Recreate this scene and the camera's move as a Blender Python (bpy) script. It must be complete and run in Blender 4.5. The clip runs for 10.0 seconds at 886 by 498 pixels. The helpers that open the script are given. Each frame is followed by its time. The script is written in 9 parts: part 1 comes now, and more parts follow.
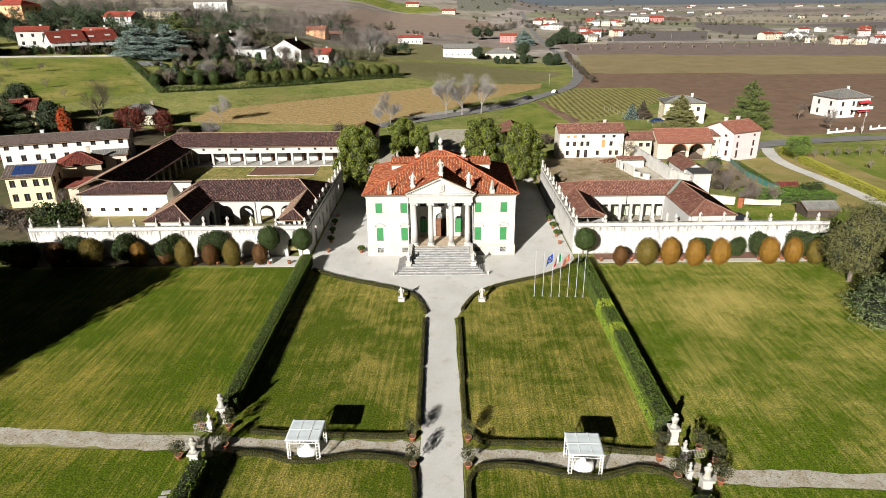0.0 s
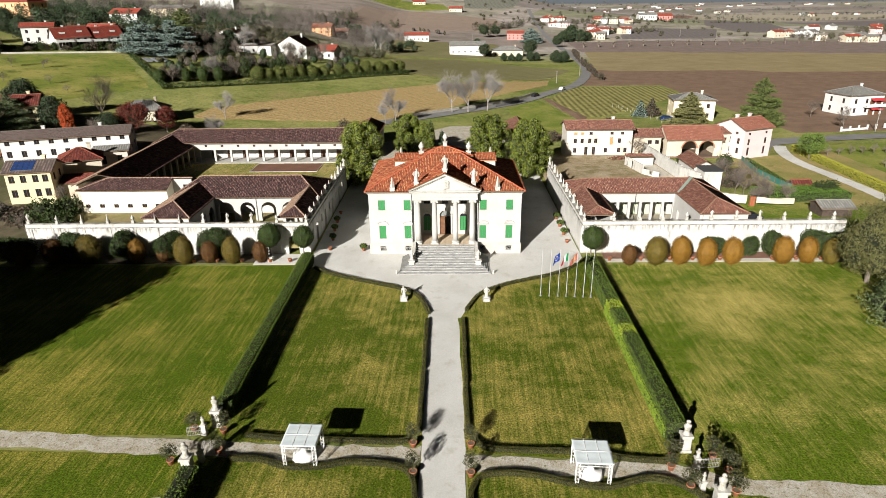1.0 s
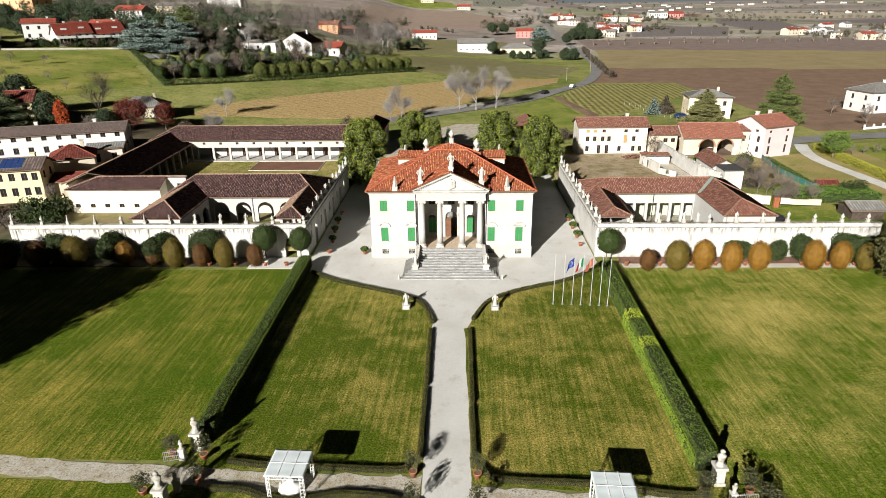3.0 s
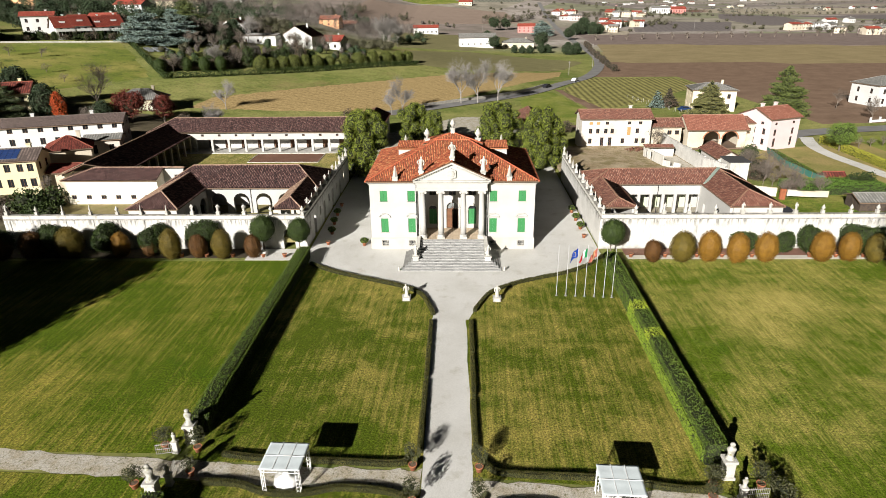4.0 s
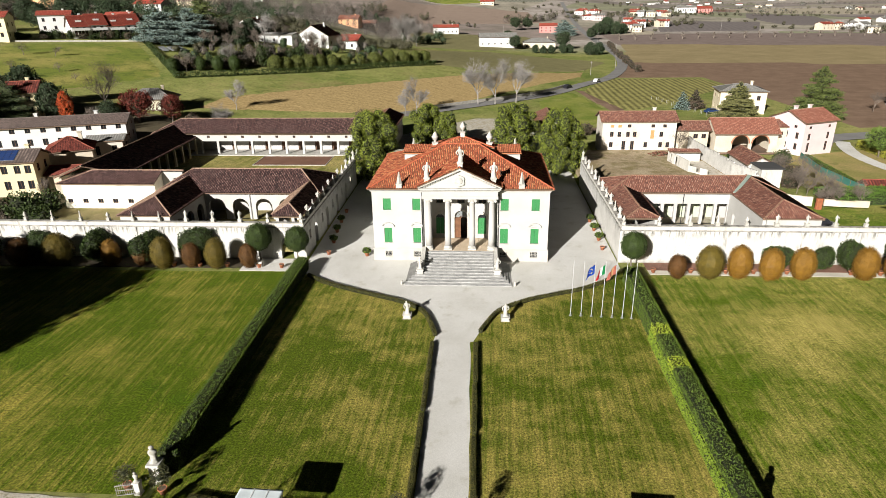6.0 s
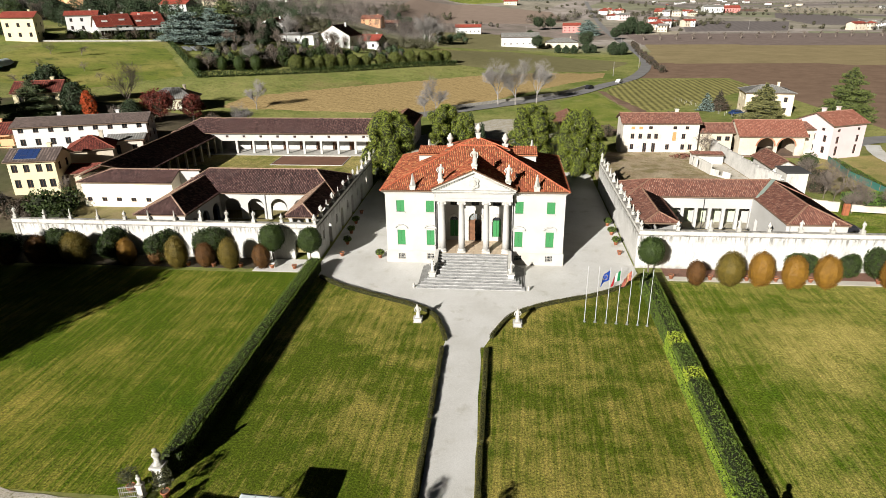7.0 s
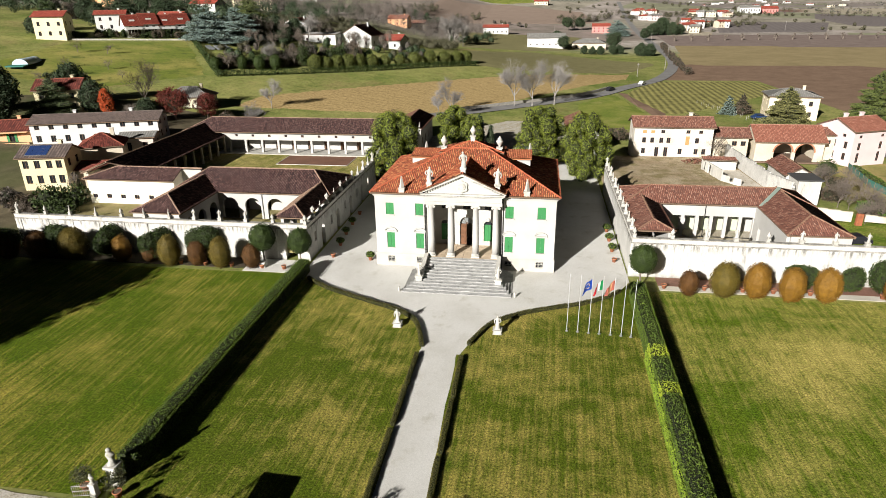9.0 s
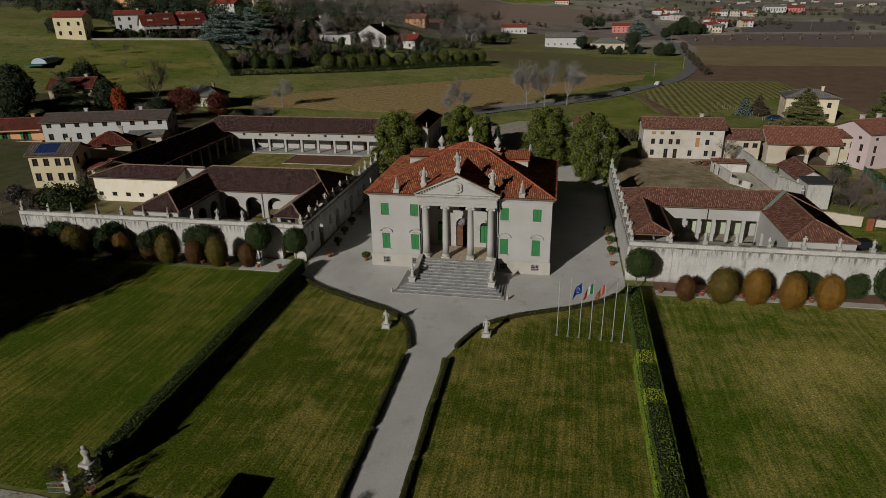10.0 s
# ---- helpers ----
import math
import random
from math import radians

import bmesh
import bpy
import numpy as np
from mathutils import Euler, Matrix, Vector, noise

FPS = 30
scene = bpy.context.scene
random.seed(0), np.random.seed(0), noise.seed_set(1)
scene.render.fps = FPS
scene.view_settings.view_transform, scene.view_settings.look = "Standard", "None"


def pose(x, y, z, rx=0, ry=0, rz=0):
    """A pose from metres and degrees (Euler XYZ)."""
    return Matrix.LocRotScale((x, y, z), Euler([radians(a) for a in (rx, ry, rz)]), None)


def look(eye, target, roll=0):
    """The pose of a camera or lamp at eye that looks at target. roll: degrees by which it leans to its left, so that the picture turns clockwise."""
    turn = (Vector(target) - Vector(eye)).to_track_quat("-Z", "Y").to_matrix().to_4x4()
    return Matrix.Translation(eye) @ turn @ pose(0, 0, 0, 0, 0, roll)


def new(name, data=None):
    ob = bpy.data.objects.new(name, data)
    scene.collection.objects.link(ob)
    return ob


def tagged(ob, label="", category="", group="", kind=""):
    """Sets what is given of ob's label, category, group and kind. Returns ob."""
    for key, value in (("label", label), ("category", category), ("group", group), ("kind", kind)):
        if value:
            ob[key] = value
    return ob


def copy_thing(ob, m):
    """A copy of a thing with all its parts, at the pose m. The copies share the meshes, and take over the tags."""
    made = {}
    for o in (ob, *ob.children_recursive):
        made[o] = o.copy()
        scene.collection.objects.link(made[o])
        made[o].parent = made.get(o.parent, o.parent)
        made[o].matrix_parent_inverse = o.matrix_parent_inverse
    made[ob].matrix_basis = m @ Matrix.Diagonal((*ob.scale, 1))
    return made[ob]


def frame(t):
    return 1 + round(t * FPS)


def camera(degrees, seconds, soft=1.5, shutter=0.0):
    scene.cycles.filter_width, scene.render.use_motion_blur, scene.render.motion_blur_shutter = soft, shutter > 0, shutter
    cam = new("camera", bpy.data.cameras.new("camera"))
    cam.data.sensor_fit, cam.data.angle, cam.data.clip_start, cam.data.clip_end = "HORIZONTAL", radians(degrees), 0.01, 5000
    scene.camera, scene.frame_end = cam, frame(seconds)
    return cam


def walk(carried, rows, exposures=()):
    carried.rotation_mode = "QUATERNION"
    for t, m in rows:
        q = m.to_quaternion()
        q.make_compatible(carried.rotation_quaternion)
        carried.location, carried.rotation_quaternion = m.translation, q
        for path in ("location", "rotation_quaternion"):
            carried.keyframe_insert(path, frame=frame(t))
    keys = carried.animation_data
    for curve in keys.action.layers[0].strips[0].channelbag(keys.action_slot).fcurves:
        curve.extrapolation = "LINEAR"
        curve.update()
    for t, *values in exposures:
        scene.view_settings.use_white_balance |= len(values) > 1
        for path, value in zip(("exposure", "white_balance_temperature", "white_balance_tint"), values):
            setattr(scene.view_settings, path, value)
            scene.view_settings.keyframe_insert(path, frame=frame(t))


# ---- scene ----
cam = camera(71.6, 10.0, soft=0.4)
PATH = [
    (0, (0.636, -92.346, 37.701), (0.629, -90.487, 36.963), -0.6),
    (0.5, (0.825, -91.429, 37.236), (0.809, -89.571, 36.496), -0.6),
    (1, (0.941, -90.222, 36.807), (0.914, -88.365, 36.065), -0.6),
    (1.5, (1.012, -88.624, 36.547), (0.977, -86.766, 35.806), -0.6),
    (2, (1.095, -86.843, 36.334), (1.054, -84.985, 35.595), -0.7),
    (2.5, (1.136, -85.534, 35.891), (1.089, -83.676, 35.151), -0.7),
    (4, (1.151, -83.567, 33.934), (1.095, -81.715, 33.181), -0.7),
    (4.5, (1.174, -82.686, 33.447), (1.117, -80.834, 32.692), -0.7),
    (5, (1.522, -81.176, 33.106), (1.453, -79.326, 32.351), -0.7),
    (5.5, (2.233, -79.084, 33.092), (2.144, -77.233, 32.339), -0.7),
    (6, (2.73, -77.501, 33.169), (2.609, -75.652, 32.418), -0.8),
    (6.2, (2.886, -77.104, 33.169), (2.744, -75.256, 32.418), -0.8),
    (7.5, (4.482, -76.202, 33.161), (4.281, -74.359, 32.41), -0.9),
    (8, (5.755, -75.781, 33.187), (5.536, -73.941, 32.436), -0.8),
    (8.5, (7.237, -75.276, 33.217), (6.988, -73.439, 32.466), -0.8),
    (9, (8.739, -74.734, 33.232), (8.457, -72.902, 32.482), -0.8),
    (9.5, (10.269, -74.184, 33.202), (9.955, -72.357, 32.452), -0.8),
    (10, (11.836, -73.61, 33.16), (11.491, -71.789, 32.41), -0.9),
]
walk(cam, [(t, look(eye, target, roll)) for t, eye, target, roll in PATH],
     exposures=[(0.0, 1.0), (9.1, 1.0), (9.3, 0.78), (9.5, 0.26), (9.7, -0.12), (9.85, -0.46), (10.0, -0.82)])

# ---- daylight: clear winter sky, low sun from the south-south-west ----
SUN_TO = Vector((-0.447, -0.894, 0.395)).normalized()      # towards the sun
world = bpy.data.worlds.new("sky")
scene.world = world
world.use_nodes = True
wn = world.node_tree
wn.nodes.clear()
sky = wn.nodes.new("ShaderNodeTexSky")
sky.sky_type = 'NISHITA'
sky.sun_disc = False
sky.sun_elevation = math.asin(SUN_TO.z)
sky.sun_rotation = math.atan2(SUN_TO.x, SUN_TO.y)
sky.air_density, sky.dust_density, sky.ozone_density = 1.0, 1.2, 1.0
bg = wn.nodes.new("ShaderNodeBackground")
bg.inputs["Strength"].default_value = 0.002
wo = wn.nodes.new("ShaderNodeOutputWorld")
wn.links.new(sky.outputs["Color"], bg.inputs["Color"])
wn.links.new(bg.outputs["Background"], wo.inputs["Surface"])
sun_data = bpy.data.lights.new("sun", 'SUN')
sun_data.energy, sun_data.angle, sun_data.color = 5.0, radians(0.53), (1.0, 0.96, 0.895)
sun = new("sun", sun_data)
sun.matrix_world = look(SUN_TO * 200, (0, 0, 0))

# ---- tools ----
rnd = random.Random(7)


def part(name, bm, material, parent=None, label="", at=None, smooth=False):
    """Links a bmesh as one mesh object, under a thing if one is given."""
    me = bpy.data.meshes.new(name)
    bm.to_mesh(me)
    bm.free()
    for m in (material if isinstance(material, (list, tuple)) else [material]):
        me.materials.append(m)
    if smooth:
        me.polygons.foreach_set("use_smooth", [True] * len(me.polygons))
    ob = new(name, me)
    if parent is not None:
        ob.parent = parent
    if at is not None:
        ob.matrix_basis = at if isinstance(at, Matrix) else Matrix.Translation(at)
    if label:
        ob["label"] = label
    return ob


def share(name, me, parent, m, label=""):
    """One more object on an existing mesh."""
    ob = new(name, me)
    ob.parent = parent
    ob.matrix_basis = m
    if label:
        ob["label"] = label
    return ob


def thing(name, label, category, group="", at=(0, 0, 0), rz=0.0):
    """A top-level Empty at the base of a thing."""
    ob = new(name)
    ob.empty_display_size = 0.2
    ob.matrix_basis = pose(*at, 0, 0, rz)
    return tagged(ob, label, category, group)


def structure(ob, label, category):
    return tagged(ob, label, category, "", "structure")


def box(bm, x0, x1, y0, y1, z0, z1, bevel=0.0):
    vs = bmesh.ops.create_cube(bm, size=1.0)["verts"]
    for v in vs:
        v.co = Vector((x0 + (v.co.x + .5) * (x1 - x0), y0 + (v.co.y + .5) * (y1 - y0), z0 + (v.co.z + .5) * (z1 - z0)))
    if bevel:
        es = list({e for v in vs for e in v.link_edges})
        bmesh.ops.bevel(bm, geom=es, offset=bevel, segments=1, affect='EDGES')
    return vs


def quick_box(bm, x0, x1, y0, y1, z0, z1):
    """A box of six faces, with no operator (for many boxes in one mesh)."""
    c = [bm.verts.new((x, y, z)) for z in (z0, z1) for y in (y0, y1) for x in (x0, x1)]
    for f in ((0, 2, 3, 1), (4, 5, 7, 6), (0, 1, 5, 4), (2, 6, 7, 3), (0, 4, 6, 2), (1, 3, 7, 5)):
        bm.faces.new([c[i] for i in f])
    return c


def lathe(bm, profile, seg=16, at=(0, 0, 0), squash=1.0):
    """A turned body from (radius, height) pairs, closed at both ends."""
    rings = []
    for r, z in profile:
        rings.append([bm.verts.new((at[0] + r * math.cos(2 * math.pi * k / seg), at[1] + squash * r * math.sin(2 * math.pi * k / seg), at[2] + z)) for k in range(seg)])
    for a, b in zip(rings, rings[1:]):
        for k in range(seg):
            bm.faces.new((a[k], a[(k + 1) % seg], b[(k + 1) % seg], b[k]))
    bm.faces.new(rings[0][::-1])
    bm.faces.new(rings[-1])


def prism(bm, pts, depth):
    """A flat outline of 3D points pushed along the vector depth."""
    d = Vector(depth)
    a = [bm.verts.new(p) for p in pts]
    b = [bm.verts.new(Vector(p) + d) for p in pts]
    n = len(pts)
    bm.faces.new(a)
    bm.faces.new(b[::-1])
    for i in range(n):
        bm.faces.new((a[i], b[i], b[(i + 1) % n], a[(i + 1) % n]))
    bmesh.ops.recalc_face_normals(bm, faces=bm.faces)


def tube(bm, p0, p1, r0, r1, seg=6):
    """A tapered rod from p0 to p1."""
    p0, p1 = Vector(p0), Vector(p1)
    d = (p1 - p0).normalized()
    u = d.orthogonal().normalized()
    w = d.cross(u)
    ra = [bm.verts.new(p0 + r0 * (math.cos(2 * math.pi * k / seg) * u + math.sin(2 * math.pi * k / seg) * w)) for k in range(seg)]
    rb = [bm.verts.new(p1 + r1 * (math.cos(2 * math.pi * k / seg) * u + math.sin(2 * math.pi * k / seg) * w)) for k in range(seg)]
    for k in range(seg):
        bm.faces.new((ra[k], ra[(k + 1) % seg], rb[(k + 1) % seg], rb[k]))
    bm.faces.new(ra[::-1])
    bm.faces.new(rb)


def arc_pts(cx, cz, r, a0, a1, n, rz=None):
    rz = r if rz is None else rz
    return [(cx + r * math.cos(a0 + (a1 - a0) * i / n), cz + rz * math.sin(a0 + (a1 - a0) * i / n)) for i in range(n + 1)]


def wall_panel(bm, m, length, height, thick, openings):
    """A wall from local (0,0,0) along x, thick towards +y, placed by m. openings: (x0, x1, z0, z1, arched)."""
    own = []
    xs = sorted({0.0, length, *[v for o in openings for v in o[:2]]})
    zs = sorted({0.0, height, *[v for o in openings for v in o[2:4]]})
    nx, nz = len(xs) - 1, len(zs) - 1
    solid = {(i, j): not any(o[0] < (xs[i] + xs[i + 1]) / 2 < o[1] and o[2] < (zs[j] + zs[j + 1]) / 2 < o[3] for o in openings) for i in range(nx) for j in range(nz)}
    made = {}

    def vert(i, j, k):
        if (i, j, k) not in made:
            made[i, j, k] = bm.verts.new((xs[i], thick * k, zs[j]))
            own.append(made[i, j, k])
        return made[i, j, k]
    for (i, j), on in solid.items():
        if not on:
            continue
        bm.faces.new((vert(i, j, 0), vert(i + 1, j, 0), vert(i + 1, j + 1, 0), vert(i, j + 1, 0)))
        bm.faces.new((vert(i, j + 1, 1), vert(i + 1, j + 1, 1), vert(i + 1, j, 1), vert(i, j, 1)))
        for di, dj, e in ((-1, 0, ((i, j), (i, j + 1))), (1, 0, ((i + 1, j + 1), (i + 1, j))), (0, -1, ((i + 1, j), (i, j))), (0, 1, ((i, j + 1), (i + 1, j + 1)))):
            if not solid.get((i + di, j + dj), False):
                (a, b), (c, d) = e
                bm.faces.new((vert(a, b, 0), vert(c, d, 0), vert(c, d, 1), vert(a, b, 1)))
    for x0, x1, z0, z1, arched in openings:
        if not arched:
            continue
        r = (x1 - x0) / 2
        rise = min(r, z1 - z0) if arched is True else arched
        pts = arc_pts((x0 + x1) / 2, z1 - rise, r, math.pi, 0, 14, rise)
        for (xa, za), (xb, zb) in zip(pts, pts[1:]):
            c = [bm.verts.new((x, y, z)) for y in (0, thick) for x, z in ((xa, za), (xb, zb), (xb, z1), (xa, z1))]
            own += c
            for f in ((0, 1, 2, 3), (7, 6, 5, 4), (0, 4, 5, 1)):
                bm.faces.new([c[i] for i in f])
    bmesh.ops.remove_doubles(bm, verts=own, dist=1e-4)
    for v in own:
        if v.is_valid:
            v.co = m @ v.co


def tile_sheet(bm, poly, pitch=0.25, row=0.42, amp=0.07, step=0.04, seg=4):
    """Rows of curved roof tiles over a flat convex outline poly, whose first edge is the eave. Writes the tile's count along and up the slope as UV."""
    p = [Vector(q) for q in poly]
    u = (p[1] - p[0]).normalized()
    n = u.cross(p[-1] - p[0]).normalized()
    if n.z < 0:
        n = -n
    v = n.cross(u).normalized()
    if v.z < 0:
        v = -v
    us = [(q - p[0]).dot(u) for q in p]
    vs = [(q - p[0]).dot(v) for q in p]
    u0, u1, v1 = min(us), max(us), max(vs)
    nu = max(2, int((u1 - u0) / pitch * seg))
    nv = max(1, int(math.ceil(v1 / row)))
    tmp = bmesh.new()
    uv = tmp.loops.layers.uv.new("uv")
    jit = random.Random(nu * 131 + nv)
    lines = []
    for j in range(nv):
        lift = [jit.uniform(-0.012, 0.012) for _ in range(nu // seg + 2)]
        for va, up in ((j * row, step), ((j + 1) * row, 0.0)):
            line = []
            for i in range(nu + 1):
                a = i / seg
                h = amp * math.sin(2 * math.pi * a) + up + lift[int(a)]
                line.append(tmp.verts.new((i * (u1 - u0) / nu + u0, va, h)))
            lines.append(line)
    for j in range(len(lines) - 1):
        for i in range(nu):
            f = tmp.faces.new((lines[j][i], lines[j][i + 1], lines[j + 1][i + 1], lines[j + 1][i]))
            f.smooth = j % 2 == 0
            for lo in f.loops:
                lo[uv].uv = ((i + .5) / seg, j // 2 + .5)
    q2 = list(zip(us, vs))
    area = sum(a[0] * b[1] - b[0] * a[1] for a, b in zip(q2, q2[1:] + q2[:1]))
    for a, b in zip(q2, q2[1:] + q2[:1]):
        e = Vector((b[0] - a[0], b[1] - a[1], 0))
        if e.length < 1e-4:
            continue
        out = Vector((e.y, -e.x, 0)) if area > 0 else Vector((-e.y, e.x, 0))
        bmesh.ops.bisect_plane(tmp, geom=tmp.verts[:] + tmp.edges[:] + tmp.faces[:], dist=1e-5, plane_co=(a[0], a[1], 0), plane_no=out.normalized(), clear_outer=True)
    for w in tmp.verts:
        w.co = p[0] + u * w.co.x + v * w.co.y + n * (w.co.z + 0.06)
    me = bpy.data.meshes.new("tmp")
    tmp.to_mesh(me)
    tmp.free()
    bm.from_mesh(me)
    bpy.data.meshes.remove(me)


def slab(bm, poly, thick=0.12):
    """A flat roof deck below an outline."""
    a = [bm.verts.new(p) for p in poly]
    b = [bm.verts.new(Vector(p) - Vector((0, 0, thick))) for p in poly]
    bm.faces.new(a)
    bm.faces.new(b[::-1])
    for i in range(len(a)):
        j = (i + 1) % len(a)
        bm.faces.new((a[i], b[i], b[j], a[j]))


def roof(parent, planes, tile, deck, pitch=0.25, row=0.42, amp=0.07, seg=4, label="", ridges=(), ridge_r=0.13, lit_slopes=()):
    """A tiled roof as one part: tiles on decks, and round ridge tiles along the given lines."""
    bm = bmesh.new()
    bm.loops.layers.uv.new("uv")
    for i, poly in enumerate(planes):
        n0 = len(bm.faces)
        tile_sheet(bm, poly, pitch, row, amp, seg=seg)
        # Slopes painted as if sunlit take the second, lighter tile.
        if i in lit_slopes:
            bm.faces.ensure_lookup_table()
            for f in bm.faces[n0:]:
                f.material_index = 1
    br = bmesh.new()
    for a, b in ridges:
        a, b = Vector(a) + Vector((0, 0, .05)), Vector(b) + Vector((0, 0, .05))
        k = max(1, int((b - a).length / 0.45))
        for i in range(k):
            tube(br, a.lerp(b, i / k), a.lerp(b, (i + 1.08) / k), ridge_r, ridge_r * .82, 7)
    ob = part("roof", bm, [tile, TILE_TAN] if lit_slopes else tile, parent, label)
    if ridges:
        part("ridge_tiles", br, RIDGE[tile.name], ob, "pale mortared ridge tiles")
    else:
        br.free()
    bd = bmesh.new()
    for poly in planes:
        slab(bd, poly)
    part("roof_deck", bd, deck, ob)
    return ob


# ---- materials ----
def nodes_of(name):
    m = bpy.data.materials.new(name)
    m.use_nodes = True
    t = m.node_tree
    b = t.nodes["Principled BSDF"]
    return m, t, b


def add(t, kind, **props):
    n = t.nodes.new(kind)
    for k, v in props.items():
        if k in n.inputs:
            n.inputs[k].default_value = v
    return n


def noise_at(t, vec, scale, detail=4.0, rough=0.55):
    n = t.nodes.new("ShaderNodeTexNoise")
    n.inputs["Scale"].default_value = scale
    n.inputs["Detail"].default_value = detail
    n.inputs["Roughness"].default_value = rough
    t.links.new(vec, n.inputs["Vector"])
    return n.outputs["Fac"]


def span(t, fac, lo, hi):
    r = t.nodes.new("ShaderNodeMapRange")
    r.inputs["From Min"].default_value, r.inputs["From Max"].default_value = lo, hi
    t.links.new(fac, r.inputs["Value"])
    return r.outputs["Result"]


def blend(t, fac, a, b, mode='MIX'):
    n = t.nodes.new("ShaderNodeMix")
    n.data_type, n.blend_type = 'RGBA', mode
    for sock, val in ((n.inputs[0], fac), (n.inputs[6], a), (n.inputs[7], b)):
        if isinstance(val, (int, float)):
            sock.default_value = val
        elif isinstance(val, (tuple, list)):
            sock.default_value = (*val[:3], 1.0)
        else:
            t.links.new(val, sock)
    return n.outputs[2]


def maths(t, op, a, b=0.0):
    n = t.nodes.new("ShaderNodeMath")
    n.operation = op
    for i, val in ((0, a), (1, b)):
        if isinstance(val, (int, float)):
            n.inputs[i].default_value = val
        else:
            t.links.new(val, n.inputs[i])
    return n.outputs[0]


def world_pos(t, scale=(1, 1, 1), rz=0.0):
    g = t.nodes.new("ShaderNodeNewGeometry")
    m = t.nodes.new("ShaderNodeMapping")
    m.inputs["Scale"].default_value = scale
    m.inputs["Rotation"].default_value = (0, 0, rz)
    t.links.new(g.outputs["Position"], m.inputs["Vector"])
    return m.outputs["Vector"]


def bump(t, b, height, strength, dist=0.05):
    n = t.nodes.new("ShaderNodeBump")
    n.inputs["Strength"].default_value, n.inputs["Distance"].default_value = strength, dist
    t.links.new(height, n.inputs["Height"])
    t.links.new(n.outputs["Normal"], b.inputs["Normal"])


def surface(name, base, other=None, rough=0.85, big=0.3, fine=6.0, mix=(0.4, 0.65), grain=0.18, relief=0.3, metal=0.0, third=None, third_scale=0.8, third_mix=(0.55, 0.75), stretch=(1, 1, 1)):
    """A rough two-scale surface: patches of other on base, fine grain, relief."""
    m, t, b = nodes_of(name)
    pos = world_pos(t, stretch)
    other = other or tuple(c * 0.75 for c in base)
    col = blend(t, span(t, noise_at(t, pos, big, 5), *mix), base, other)
    if third:
        col = blend(t, span(t, noise_at(t, pos, third_scale, 6, .65), *third_mix), col, third)
    f = noise_at(t, pos, fine, 6, .7)
    g = span(t, f, 0.25, 0.75)
    gm = t.nodes.new("ShaderNodeMapRange")
    gm.inputs["To Min"].default_value, gm.inputs["To Max"].default_value = 1 - grain, 1 + grain
    t.links.new(g, gm.inputs["Value"])
    cc = t.nodes.new("ShaderNodeCombineColor")
    for i in range(3):
        t.links.new(gm.outputs[0], cc.inputs[i])
    col = blend(t, 1.0, col, cc.outputs[0], 'MULTIPLY')
    t.links.new(col, b.inputs["Base Color"])
    b.inputs["Roughness"].default_value, b.inputs["Metallic"].default_value = rough, metal
    b.inputs["Specular IOR Level"].default_value = 0.25
    if relief:
        bump(t, b, f, relief)
    return m


def tiles(name, cols, moss=(0.10, 0.085, 0.06), moss_mix=(0.5, 0.8), moss_max=0.55, dirt_shade=None):
    """Fired clay tiles: each its own shade, covers over dirty channel tiles that also carry painted rib shade, with
    dark weathering in patches.
    """
    m, t, b = nodes_of(name)
    tc = t.nodes.new("ShaderNodeUVMap")
    tc.uv_map = "uv"
    mp = t.nodes.new("ShaderNodeVectorMath")
    mp.operation = 'DIVIDE'
    mp.inputs[1].default_value = (.5, 1, 1)
    t.links.new(tc.outputs[0], mp.inputs[0])
    fl = t.nodes.new("ShaderNodeVectorMath")
    fl.operation = 'FLOOR'
    t.links.new(mp.outputs[0], fl.inputs[0])
    wn_ = t.nodes.new("ShaderNodeTexWhiteNoise")
    wn_.noise_dimensions = '2D'
    t.links.new(fl.outputs[0], wn_.inputs["Vector"])
    cr = t.nodes.new("ShaderNodeValToRGB")
    cr.color_ramp.interpolation = 'LINEAR'
    while len(cr.color_ramp.elements) < len(cols):
        cr.color_ramp.elements.new(0.5)
    for i, c in enumerate(cols):
        cr.color_ramp.elements[i].position = i / (len(cols) - 1)
        cr.color_ramp.elements[i].color = (*c, 1)
    t.links.new(wn_.outputs["Value"], cr.inputs["Fac"])
    pos = world_pos(t)
    patch = span(t, noise_at(t, pos, 0.22, 6, .75), *moss_mix)
    col = blend(t, maths(t, 'MULTIPLY', patch, moss_max), cr.outputs[0], moss)
    fr = t.nodes.new("ShaderNodeVectorMath")
    fr.operation = 'FRACTION'
    t.links.new(tc.outputs[0], fr.inputs[0])
    sx = t.nodes.new("ShaderNodeSeparateXYZ")
    t.links.new(fr.outputs[0], sx.inputs[0])
    # Troughs darkened: grime, and rib shade put into the colour.
    channel = maths(t, 'GREATER_THAN', sx.outputs[0], .5)
    col = blend(t, maths(t, 'MULTIPLY', channel, .8), col, dirt_shade or tuple(c * .8 for c in cols[0]))
    f = noise_at(t, pos, 9.0, 5, .7)
    col = blend(t, span(t, f, .5, .8), col, tuple(c * .6 for c in cols[0]))
    t.links.new(col, b.inputs["Base Color"])
    b.inputs["Roughness"].default_value = 0.88
    b.inputs["Specular IOR Level"].default_value = 0.2
    bump(t, b, f, 0.25, 0.02)
    return m


